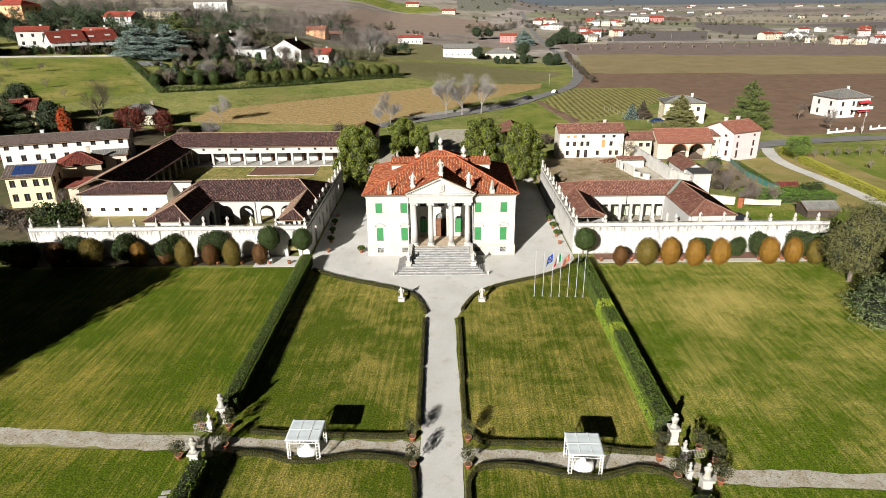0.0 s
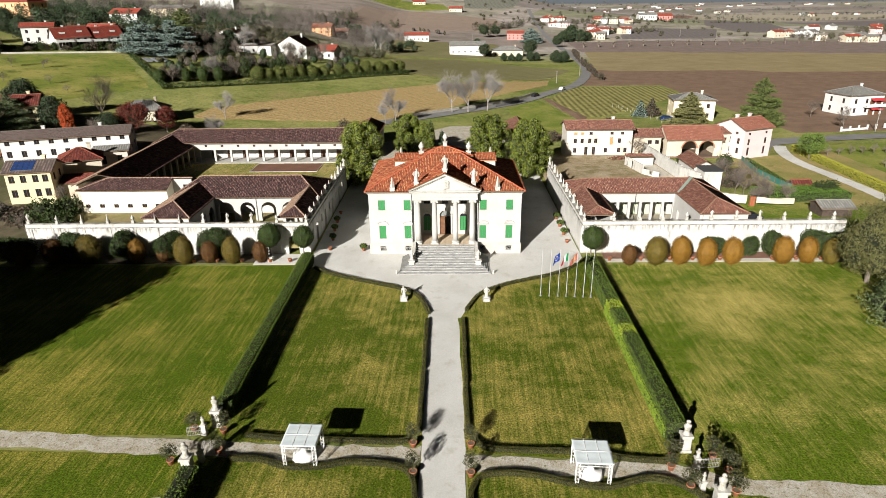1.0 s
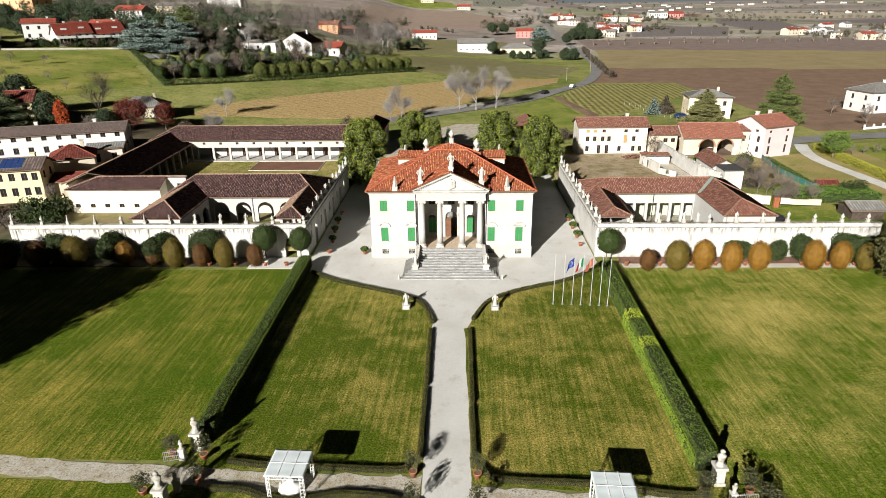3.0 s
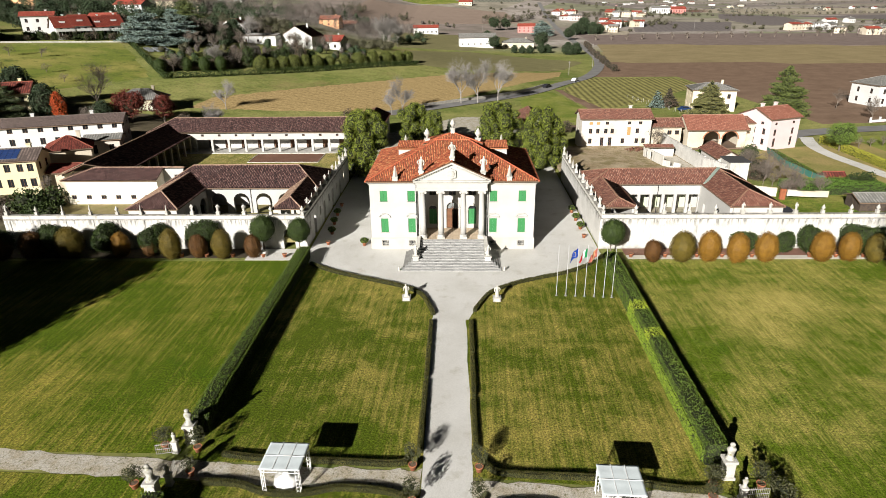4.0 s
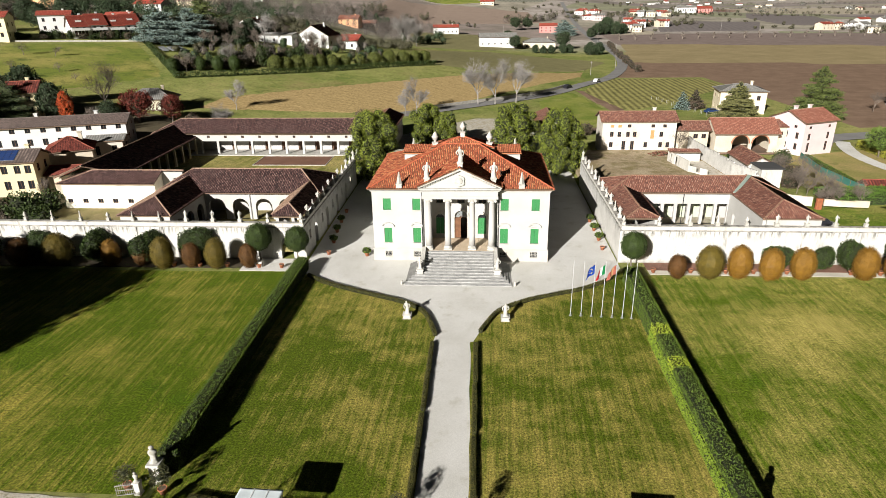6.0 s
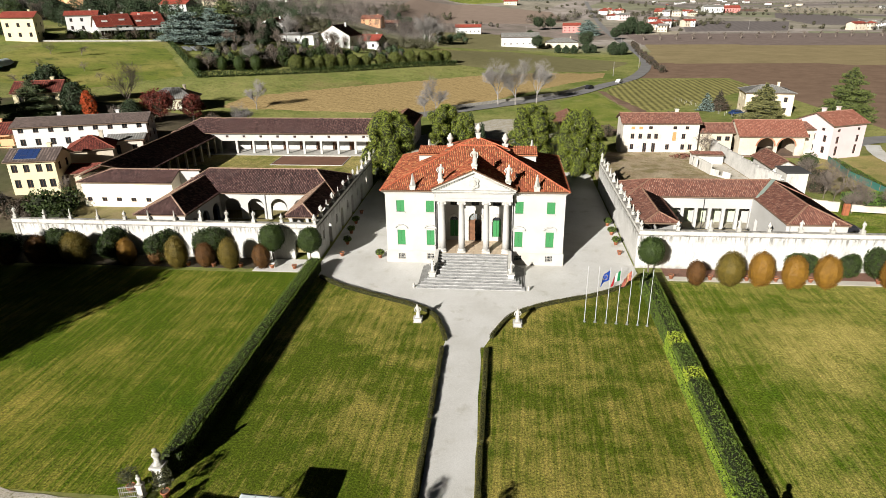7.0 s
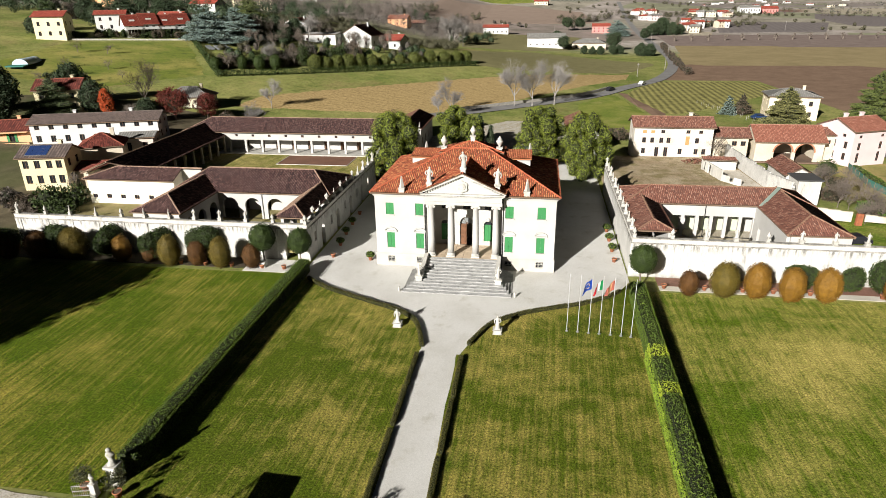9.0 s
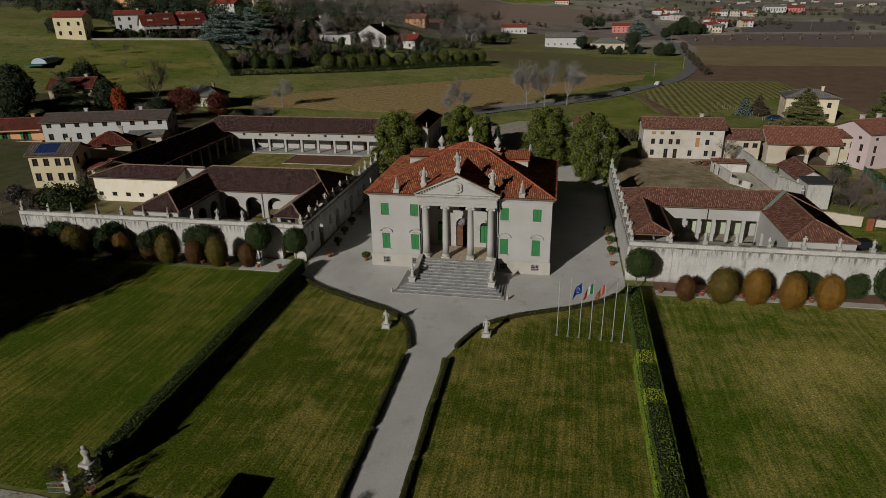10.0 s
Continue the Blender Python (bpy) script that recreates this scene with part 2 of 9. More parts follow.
def foliage(name, dark, light, warm=None):
    """Leaves: each its own shade of two greens, some warm."""
    m, t, b = nodes_of(name)
    g = t.nodes.new("ShaderNodeNewGeometry")
    pos = world_pos(t)
    tuft = span(t, noise_at(t, pos, 1.7, 3, .6), .36, .66)
    mixed_ = maths(t, 'ADD', maths(t, 'MULTIPLY', g.outputs["Random Per Island"], .38), maths(t, 'MULTIPLY', tuft, .62))
    col = blend(t, mixed_, dark, light)
    big = span(t, noise_at(t, pos, 0.9, 3), 0.35, 0.7)
    col = blend(t, maths(t, 'MULTIPLY', big, 0.5), col, warm or dark)
    t.links.new(col, b.inputs["Base Color"])
    b.inputs["Roughness"].default_value = 0.6
    b.inputs["Specular IOR Level"].default_value = 0.25
    return m


def plain(name, col, rough=0.6, metal=0.0):
    return surface(name, col, tuple(c * .9 for c in col), rough, 0.5, 20, grain=0.06, relief=0.05, metal=metal)


PLASTER = surface("white_plaster", (0.428, 0.420, 0.402), (0.392, 0.382, 0.360), 0.9, 0.35, 7, grain=0.05, relief=0.12)
PLINTH = surface("warm_plaster", (0.43, 0.41, 0.37), (0.39, 0.365, 0.32), 0.9, 0.5, 6, grain=0.07, relief=0.15)
STONE = surface("pale_stone", (0.47, 0.455, 0.42), (0.34, 0.33, 0.30), 0.85, 1.2, 9, grain=0.14, relief=0.3, third=(0.28, 0.27, 0.25), third_scale=2.0, third_mix=(.6, .85))
COPING = surface("weathered_coping", (0.34, 0.325, 0.295), (0.20, 0.19, 0.17), 0.9, 1.0, 7, grain=0.25, relief=0.3, third=(0.07, 0.068, 0.06), third_scale=1.6, third_mix=(.5, .72))
# Risers darker than treads, to offset in colour the sun on their fronts.
RISER = surface("darkened_riser_stone", (0.25, 0.245, 0.235), (0.18, 0.176, 0.168), 0.9, 1.2, 6, grain=0.3, relief=0.3)
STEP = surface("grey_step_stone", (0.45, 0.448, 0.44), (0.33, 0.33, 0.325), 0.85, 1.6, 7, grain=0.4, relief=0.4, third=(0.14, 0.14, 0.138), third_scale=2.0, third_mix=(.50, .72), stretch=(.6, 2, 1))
STAINED = surface("stained_wall_plaster", (0.53, 0.513, 0.475), (0.44, 0.423, 0.385), 0.92, 0.35, 5, grain=0.18, relief=0.2, third=(0.09, 0.085, 0.076), third_scale=1.3, third_mix=(.56, .80), stretch=(1, 1, .2))


def drip_plaster(name, clean, worn, stain, top):
    """Old plaster with patchy stains and dark runs that hang from the ledge above."""
    m, t, b = nodes_of(name)
    pos = world_pos(t)
    col = blend(t, span(t, noise_at(t, pos, .35, 5), .4, .65), clean, worn)
    tall = world_pos(t, (1, 1, .2))
    col = blend(t, span(t, noise_at(t, tall, 1.3, 6, .65), .56, .80), col, stain)
    runs = span(t, noise_at(t, world_pos(t, (1, 1, .10)), 2.1, 6, .7), .47, .60)
    sx = t.nodes.new("ShaderNodeSeparateXYZ")
    t.links.new(pos, sx.inputs[0])
    reach = maths(t, 'ADD', sx.outputs[2], maths(t, 'MULTIPLY', noise_at(t, world_pos(t, (1, 1, 0)), .8, 4), 1.5))
    col = blend(t, maths(t, 'MULTIPLY', maths(t, 'MULTIPLY', runs, span(t, reach, top - .4, top + .45)), .85), col, stain)
    # Darker towards the foot, with an uneven upper edge.
    foot_tone = span(t, maths(t, 'ADD', sx.outputs[2], maths(t, 'MULTIPLY', noise_at(t, world_pos(t, (1, 1, .5)), 1.1, 5, .7), 1.6)), 1.35, .75)
    col = blend(t, maths(t, 'MULTIPLY', foot_tone, .7), col, tuple(c * 1.9 for c in stain))
    f = noise_at(t, pos, 5, 6, .7)
    gm = t.nodes.new("ShaderNodeMapRange")
    gm.inputs["To Min"].default_value, gm.inputs["To Max"].default_value = .78, 1.2
    t.links.new(span(t, f, .25, .75), gm.inputs["Value"])
    cc = t.nodes.new("ShaderNodeCombineColor")
    for i in range(3):
        t.links.new(gm.outputs[0], cc.inputs[i])
    t.links.new(blend(t, 1.0, col, cc.outputs[0], 'MULTIPLY'), b.inputs["Base Color"])
    b.inputs["Roughness"].default_value, b.inputs["Specular IOR Level"].default_value = .92, .25
    bump(t, b, f, .2)
    return m


WALLFACE = drip_plaster("run_stained_plaster", (0.53, 0.518, 0.49), (0.44, 0.428, 0.40), (0.10, 0.095, 0.085), 4.55)
OLDPLASTER = surface("aged_cream_plaster", (0.54, 0.485, 0.395), (0.47, 0.405, 0.30), 0.92, 0.3, 4, grain=0.12, relief=0.25, third=(0.36, 0.27, 0.19), third_scale=.7, third_mix=(.6, .78))
YELLOW = surface("yellow_render", (0.60, 0.53, 0.35), (0.56, 0.49, 0.31), 0.9, .3, 6, grain=.06)
PEACH = surface("peach_render", (0.72, 0.40, 0.22), (0.66, 0.36, 0.20), 0.9, .3, 6, grain=.06)
PINK = surface("pale_pink_render", (0.60, 0.49, 0.49), (0.55, 0.45, 0.45), 0.9, .3, 6, grain=.05)
WHITE = surface("white_render", (0.54, 0.54, 0.53), (0.49, 0.49, 0.48), 0.9, .3, 6, grain=.05)
REDRENDER = surface("pink_red_render", (0.55, 0.22, 0.20), (0.50, 0.20, 0.18), 0.9, .3, 6, grain=.06)
TILE_RED = tiles("orange_clay_tiles", [(0.11, 0.032, 0.018), (0.25, 0.062, 0.030), (0.34, 0.092, 0.044), (0.42, 0.20, 0.09)], moss=(0.15, 0.075, 0.03), moss_max=.6, dirt_shade=(0.085, 0.034, 0.017))
TILE_BROWN = tiles("brown_clay_tiles", [(0.07, 0.032, 0.024), (0.135, 0.055, 0.038), (0.19, 0.082, 0.057), (0.26, 0.15, 0.112)], moss=(0.125, 0.085, 0.068), dirt_shade=(0.085, 0.038, 0.028))
TILE_DARK = tiles("dark_clay_tiles", [(0.018, 0.010, 0.010), (0.058, 0.028, 0.025), (0.095, 0.047, 0.042), (0.17, 0.102, 0.088)], moss=(0.066, 0.048, 0.047), dirt_shade=(0.014, 0.009, 0.009))
TILE_NEW = tiles("red_clay_tiles", [(0.16, 0.03, 0.02), (0.22, 0.045, 0.03), (0.28, 0.065, 0.042)], moss=(0.12, 0.04, 0.03), moss_max=.5)
TILE_MAROON = tiles("dark_red_clay_tiles", [(0.05, 0.014, 0.011), (0.11, 0.026, 0.019), (0.16, 0.04, 0.028), (0.20, 0.055, 0.038)], moss=(0.06, 0.025, 0.02), moss_max=.5)
TILE_UMBER = tiles("grey_brown_roof_tiles", [(0.055, 0.042, 0.038), (0.10, 0.075, 0.066), (0.14, 0.105, 0.093)], moss=(0.06, .052, .046))
TILE_ROSE = tiles("faded_red_clay_tiles", [(0.15, 0.056, 0.037), (0.20, 0.075, 0.05), (0.25, 0.105, 0.072), (0.31, 0.155, 0.11)], moss=(0.15, 0.08, 0.06), moss_max=.5, dirt_shade=(0.12, 0.046, 0.031))
TILE_GREY = tiles("grey_roof_tiles", [(0.11, 0.108, 0.10), (0.16, 0.155, 0.145), (0.21, 0.20, 0.19)], moss=(0.10, .095, .085))
# Tan tiles for west slopes: sun on their flanks put into the colour.
TILE_TAN = tiles("sunlit_tan_tiles", [(0.17, 0.105, 0.072), (0.23, 0.145, 0.10), (0.29, 0.19, 0.135), (0.36, 0.26, 0.19)], moss=(0.17, 0.12, 0.085), moss_max=.5, dirt_shade=(0.16, 0.10, 0.07))
RIDGE = {k: surface("ridge_" + k, c, tuple(q * .6 for q in c), .9, 2.0, 9, grain=.2) for k, c in (("orange_clay_tiles", (.46, .125, .06)), ("brown_clay_tiles", (.26, .15, .10)), ("dark_clay_tiles", (.33, .22, .16)), ("red_clay_tiles", (.30, .09, .06)), ("dark_red_clay_tiles", (.26, .08, .05)), ("faded_red_clay_tiles", (.34, .18, .13)), ("grey_brown_roof_tiles", (.15, .125, .11)), ("grey_roof_tiles", (.22, .21, .195)))}
DECK = plain("roof_boards", (0.16, 0.11, 0.075), 0.9)
GREEN = plain("green_shutter_paint", (0.042, 0.20, 0.068), 0.55)
BROWN = plain("brown_door_wood", (0.12, 0.06, 0.035), 0.6)
WOOD = surface("weathered_wood", (0.26, 0.17, 0.10), (0.18, 0.12, 0.075), .85, 2, 14, grain=.2, relief=.3)
DARKWOOD = surface("dark_shed_wood", (.075, .055, .042), (.045, .035, .03), .9, 2, 12, grain=.3, relief=.3)
DARKGLASS = plain("dark_window_glass", (0.02, 0.022, 0.025), 0.12)
IRON = plain("dark_iron", (0.035, 0.035, 0.037), 0.55, 0.6)
METAL = plain("brushed_metal", (0.62, 0.62, 0.62), 0.4, 0.9)
POLEPAINT = plain("white_pole_paint", (0.74, 0.74, 0.73), 0.45)
POLEALU = plain("grey_anodised_pole", (0.44, 0.44, 0.45), 0.5)
GRAVEL = surface("pale_gravel", (0.575, 0.565, 0.54), (0.50, 0.488, 0.455), 0.95, 0.16, 11, grain=0.2, relief=0.4, third=(0.38, 0.36, 0.30), third_scale=.42, third_mix=(.56, .78))
ROUGHGRAVEL = surface("worn_gravel", (0.46, 0.43, 0.375), (0.36, 0.315, 0.235), 0.95, 0.7, 9, grain=0.55, relief=0.6, third=(0.14, 0.135, 0.05), third_scale=3.2, third_mix=(.53, .68))
MOSSSTONE = surface("lichened_stone", (0.43, 0.42, 0.39), (0.27, 0.26, 0.225), .95, 3.0, 12, grain=.2, relief=.5, third=(0.20, 0.19, 0.085), third_scale=4.0, third_mix=(.56, .68))
TERRACOTTA = surface("terracotta", (0.40, 0.155, 0.08), (0.33, 0.125, 0.065), .85, 2, 15, grain=.1)
SOIL = surface("bare_soil", (0.15, 0.10, 0.07), (0.11, 0.075, 0.055), .97, .2, 4, grain=.25, relief=.5)
ASPHALT = surface("worn_asphalt", (0.20, 0.195, 0.19), (0.16, 0.155, 0.15), .9, .2, 6, grain=.12)
BARK = surface("tree_bark", (0.17, 0.14, 0.115), (0.11, 0.09, 0.075), .95, 2, 10, grain=.25, relief=.5, stretch=(2, 2, .4))
PALEBARK = surface("pale_bark", (0.27, 0.25, 0.235), (0.18, 0.165, 0.155), .95, 2, 10, grain=.25, relief=.3)
FABRIC = surface("white_canopy_cloth", (0.60, 0.66, 0.68), (0.55, 0.61, 0.63), .7, .8, 6, grain=.04, relief=.1)

# ---- land ----
def ease(e):
    e = min(max(e, 0.0), 1.0)
    return e * e * (3 - 2 * e)


def land(x, y):
    """Height of the ground: level garden, hillside to the north-west, wide plain."""
    ye = y if y < 170 else 170 + 30 * (1 - math.exp(-(y - 170) / 30))
    u = 6.8 + 0.13 * (-x - 71) + 0.10 * (ye - 110)
    h = math.log1p(math.exp(u / 1.2)) * 1.2 if u < 40 else u
    h = 48 * math.tanh(h / 48)
    h *= 1 - 0.55 * ease((y - 200) / 130) * ease((x + 120) / 70)
    h *= ease(y / 40)
    h += 1.9 * ease((-x - 62) / 20) * ease((y - 4) / 22) * (1 - ease((y - 60) / 40))
    h += 30 * math.exp(-((x + 60) / 420) ** 2 - ((y - 1000) / 330) ** 2)
    h += 36 * math.exp(-((x - 60) / 170) ** 2 - ((y - 1250) / 260) ** 2)
    h += 44 * ease((math.hypot(x, y) - 1500) / 3400) + 62 * ease((math.hypot(x, y) - 3700) / 1100)
    return h


def axis(lo, hi, a, b, step):
    """Grid lines: even between a and b, then ever wider apart to lo and hi."""
    vals = [a + i * step for i in range(int((b - a) / step) + 1)]
    s, v = step, vals[-1]
    while v < hi:
        s *= 1.12
        v = min(v + s, hi)
        vals.append(v)
    s, v = step, vals[0]
    while v > lo:
        s *= 1.12
        v = max(v - s, lo)
        vals.insert(0, v)
    return vals


def patch(name, poly, material, lift, cell, label="", category="field", parent=None):
    """A convex piece of ground cover that follows the land."""
    xs, ys = [p[0] for p in poly], [p[1] for p in poly]
    bm = bmesh.new()
    nx, ny = max(1, math.ceil((max(xs) - min(xs)) / cell)), max(1, math.ceil((max(ys) - min(ys)) / cell))
    grid = [[bm.verts.new((min(xs) + (max(xs) - min(xs)) * i / nx, min(ys) + (max(ys) - min(ys)) * j / ny, 0)) for i in range(nx + 1)] for j in range(ny + 1)]
    for j in range(ny):
        for i in range(nx):
            bm.faces.new((grid[j][i], grid[j][i + 1], grid[j + 1][i + 1], grid[j + 1][i]))
    area = sum(a[0] * b[1] - b[0] * a[1] for a, b in zip(poly, poly[1:] + poly[:1]))
    for a, b in zip(poly, poly[1:] + poly[:1]):
        out = Vector((b[1] - a[1], a[0] - b[0], 0)) * (1 if area > 0 else -1)
        bmesh.ops.bisect_plane(bm, geom=bm.verts[:] + bm.edges[:] + bm.faces[:], dist=1e-4, plane_co=(*a, 0), plane_no=out.normalized(), clear_outer=True)
    for v in bm.verts:
        v.co.z = land(v.co.x, v.co.y) + (-.05 if lift > .05 and v.is_boundary else lift)
    return structure(part(name, bm, material, parent), label, category)


def smooth_line(pts, n=8):
    """A soft curve through 2D points."""
    out = []
    q = [pts[0], *pts, pts[-1]]
    for a, b, c, d in zip(q, q[1:], q[2:], q[3:]):
        for i in range(n):
            s = i / n
            out.append(tuple(0.5 * (2 * b[k] + (c[k] - a[k]) * s + (2 * a[k] - 5 * b[k] + 4 * c[k] - d[k]) * s * s + (3 * b[k] - a[k] - 3 * c[k] + d[k]) * s ** 3) for k in (0, 1)))
    out.append(tuple(pts[-1]))
    return out


def strip(name, pts, width, material, lift, label, category, ragged=0.0):
    """A road or path along a line."""
    bm = bmesh.new()
    rows = []
    for i, p in enumerate(pts):
        a, b = pts[max(0, i - 1)], pts[min(len(pts) - 1, i + 1)]
        d = Vector((b[0] - a[0], b[1] - a[1])).normalized()
        n = Vector((-d.y, d.x))
        row = []
        for k in range(5):
            s = (k / 4 - .5) * width
            if k in (0, 4):
                s += rnd.uniform(-ragged, ragged)
            x, y = p[0] + n.x * s, p[1] + n.y * s
            row.append(bm.verts.new((x, y, land(x, y) + lift)))
        rows.append(row)
    for a, b in zip(rows, rows[1:]):
        for k in range(4):
            bm.faces.new((a[k + 1], a[k], b[k], b[k + 1]))
    return structure(part(name, bm, material), label, category)


def lawn_material(name, green, dry, stripe_rz, dry_mix=(.45, .7), stripe=1.6, seed=0.0, wear=None, run=.62):
    """Winter turf: mown bands, dry patches, short blades."""
    m, t, b = nodes_of(name)
    pos = world_pos(t)
    rot = world_pos(t, (1, 1, 1), stripe_rz)
    wave = t.nodes.new("ShaderNodeTexWave")
    wave.inputs["Scale"].default_value = 1 / stripe / 3.14
    wave.inputs["Distortion"].default_value = .9
    wave.inputs["Detail"].default_value = 2
    t.links.new(rot, wave.inputs["Vector"])
    shifted = t.nodes.new("ShaderNodeVectorMath")
    shifted.inputs[1].default_value = (seed, seed * .7, 0)
    t.links.new(pos, shifted.inputs[0])
    p2 = shifted.outputs[0]
    big = noise_at(t, p2, 0.075, 5, .6)
    mid = noise_at(t, p2, 0.5, 6, .7)
    stretch = t.nodes.new("ShaderNodeMapping")
    stretch.inputs["Scale"].default_value = (2.3, .075, 1)
    t.links.new(rot, stretch.inputs["Vector"])
    streak = noise_at(t, stretch.outputs["Vector"], 1.0, 5, .72)
    across = t.nodes.new("ShaderNodeMapping")
    across.inputs["Scale"].default_value = (.05, .55, 1)
    t.links.new(rot, across.inputs["Vector"])
    fine = t.nodes.new("ShaderNodeMapping")
    fine.inputs["Scale"].default_value = (7.5, .3, 1)
    t.links.new(rot, fine.inputs["Vector"])
    blades = noise_at(t, fine.outputs["Vector"], 1.0, 4, .7)
    cross = noise_at(t, across.outputs["Vector"], 1.0, 4, .65)
    fac = maths(t, 'ADD', maths(t, 'ADD', .5, maths(t, 'MULTIPLY', maths(t, 'SUBTRACT', big, .5), 1.3)), maths(t, 'MULTIPLY', maths(t, 'SUBTRACT', mid, .5), 1.2 - .6 * run))
    fac = maths(t, 'ADD', fac, maths(t, 'MULTIPLY', maths(t, 'SUBTRACT', blades, .5), 0.62))
    fac = maths(t, 'ADD', fac, maths(t, 'MULTIPLY', maths(t, 'SUBTRACT', streak, .5), run))
    fac = maths(t, 'ADD', fac, maths(t, 'MULTIPLY', maths(t, 'SUBTRACT', cross, .5), 0.28))
    fac = maths(t, 'ADD', fac, maths(t, 'MULTIPLY', maths(t, 'SUBTRACT', wave.outputs["Fac"], .5), 0.07))
    if wear:
        d = t.nodes.new("ShaderNodeVectorMath")
        d.operation = 'DISTANCE'
        d.inputs[1].default_value = wear[0]
        sc = t.nodes.new("ShaderNodeVectorMath")
        sc.operation = 'MULTIPLY'
        sc.inputs[1].default_value = (1, 1, 0)
        t.links.new(pos, sc.inputs[0])
        t.links.new(sc.outputs[0], d.inputs[0])
        near = span(t, d.outputs["Value"], wear[1], 0.0)
        fac = maths(t, 'ADD', fac, maths(t, 'MULTIPLY', near, wear[2]))
    col = blend(t, span(t, fac, *dry_mix), green, dry)
    lush = span(t, noise_at(t, p2, 0.22, 3), .6, .78)
    col = blend(t, maths(t, 'MULTIPLY', lush, .6), col, (green[0] * .55, green[1] * .85, green[2] * .6))
    f = noise_at(t, pos, 5.6, 7, .9)
    gm = t.nodes.new("ShaderNodeMapRange")
    gm.inputs["From Min"].default_value, gm.inputs["From Max"].default_value = .38, .62
    gm.inputs["To Min"].default_value, gm.inputs["To Max"].default_value = .26, 1.84
    t.links.new(f, gm.inputs["Value"])
    cc = t.nodes.new("ShaderNodeCombineColor")
    for i in range(3):
        t.links.new(gm.outputs[0], cc.inputs[i])
    col = blend(t, 1.0, col, cc.outputs[0], 'MULTIPLY')
    tuft = t.nodes.new("ShaderNodeMapRange")
    tuft.inputs["From Min"].default_value, tuft.inputs["From Max"].default_value = .33, .67
    tuft.inputs["To Min"].default_value, tuft.inputs["To Max"].default_value = .68, 1.32
    t.links.new(noise_at(t, pos, 5.5, 2, .5), tuft.inputs["Value"])
    c2 = t.nodes.new("ShaderNodeCombineColor")
    for i in range(3):
        t.links.new(tuft.outputs[0], c2.inputs[i])
    col = blend(t, 1.0, col, c2.outputs[0], 'MULTIPLY')
    t.links.new(col, b.inputs["Base Color"])
    b.inputs["Roughness"].default_value = .9
    b.inputs["Specular IOR Level"].default_value = .12
    bump(t, b, f, .7, .08)
    return m


def field_material(name, a, b_, width=1.2, rz=0.0, contrast=(.3, .7), rough_scale=.6, extra=None, rows=.2, wander=3.0):
    """Tilled or planted land in rows."""
    m, t, b = nodes_of(name)
    rot = world_pos(t, (1, 1, 1), rz)
    wave = t.nodes.new("ShaderNodeTexWave")
    wave.inputs["Scale"].default_value = 1 / width / 3.14
    wave.inputs["Distortion"].default_value = wander
    wave.inputs["Detail"].default_value = 4
    t.links.new(rot, wave.inputs["Vector"])
    pos = world_pos(t)
    mix = maths(t, 'ADD', maths(t, 'MULTIPLY', wave.outputs["Fac"], rows), maths(t, 'MULTIPLY', noise_at(t, pos, rough_scale, 10, .8), 1.05 - rows))
    col = blend(t, span(t, mix, *contrast), a, b_)
    if extra:
        col = blend(t, span(t, noise_at(t, pos, .018, 4), .5, .62), col, extra)
    t.links.new(col, b.inputs["Base Color"])
    b.inputs["Roughness"].default_value = .95
    b.inputs["Specular IOR Level"].default_value = .1
    bump(t, b, mix, .5, .2)
    return m


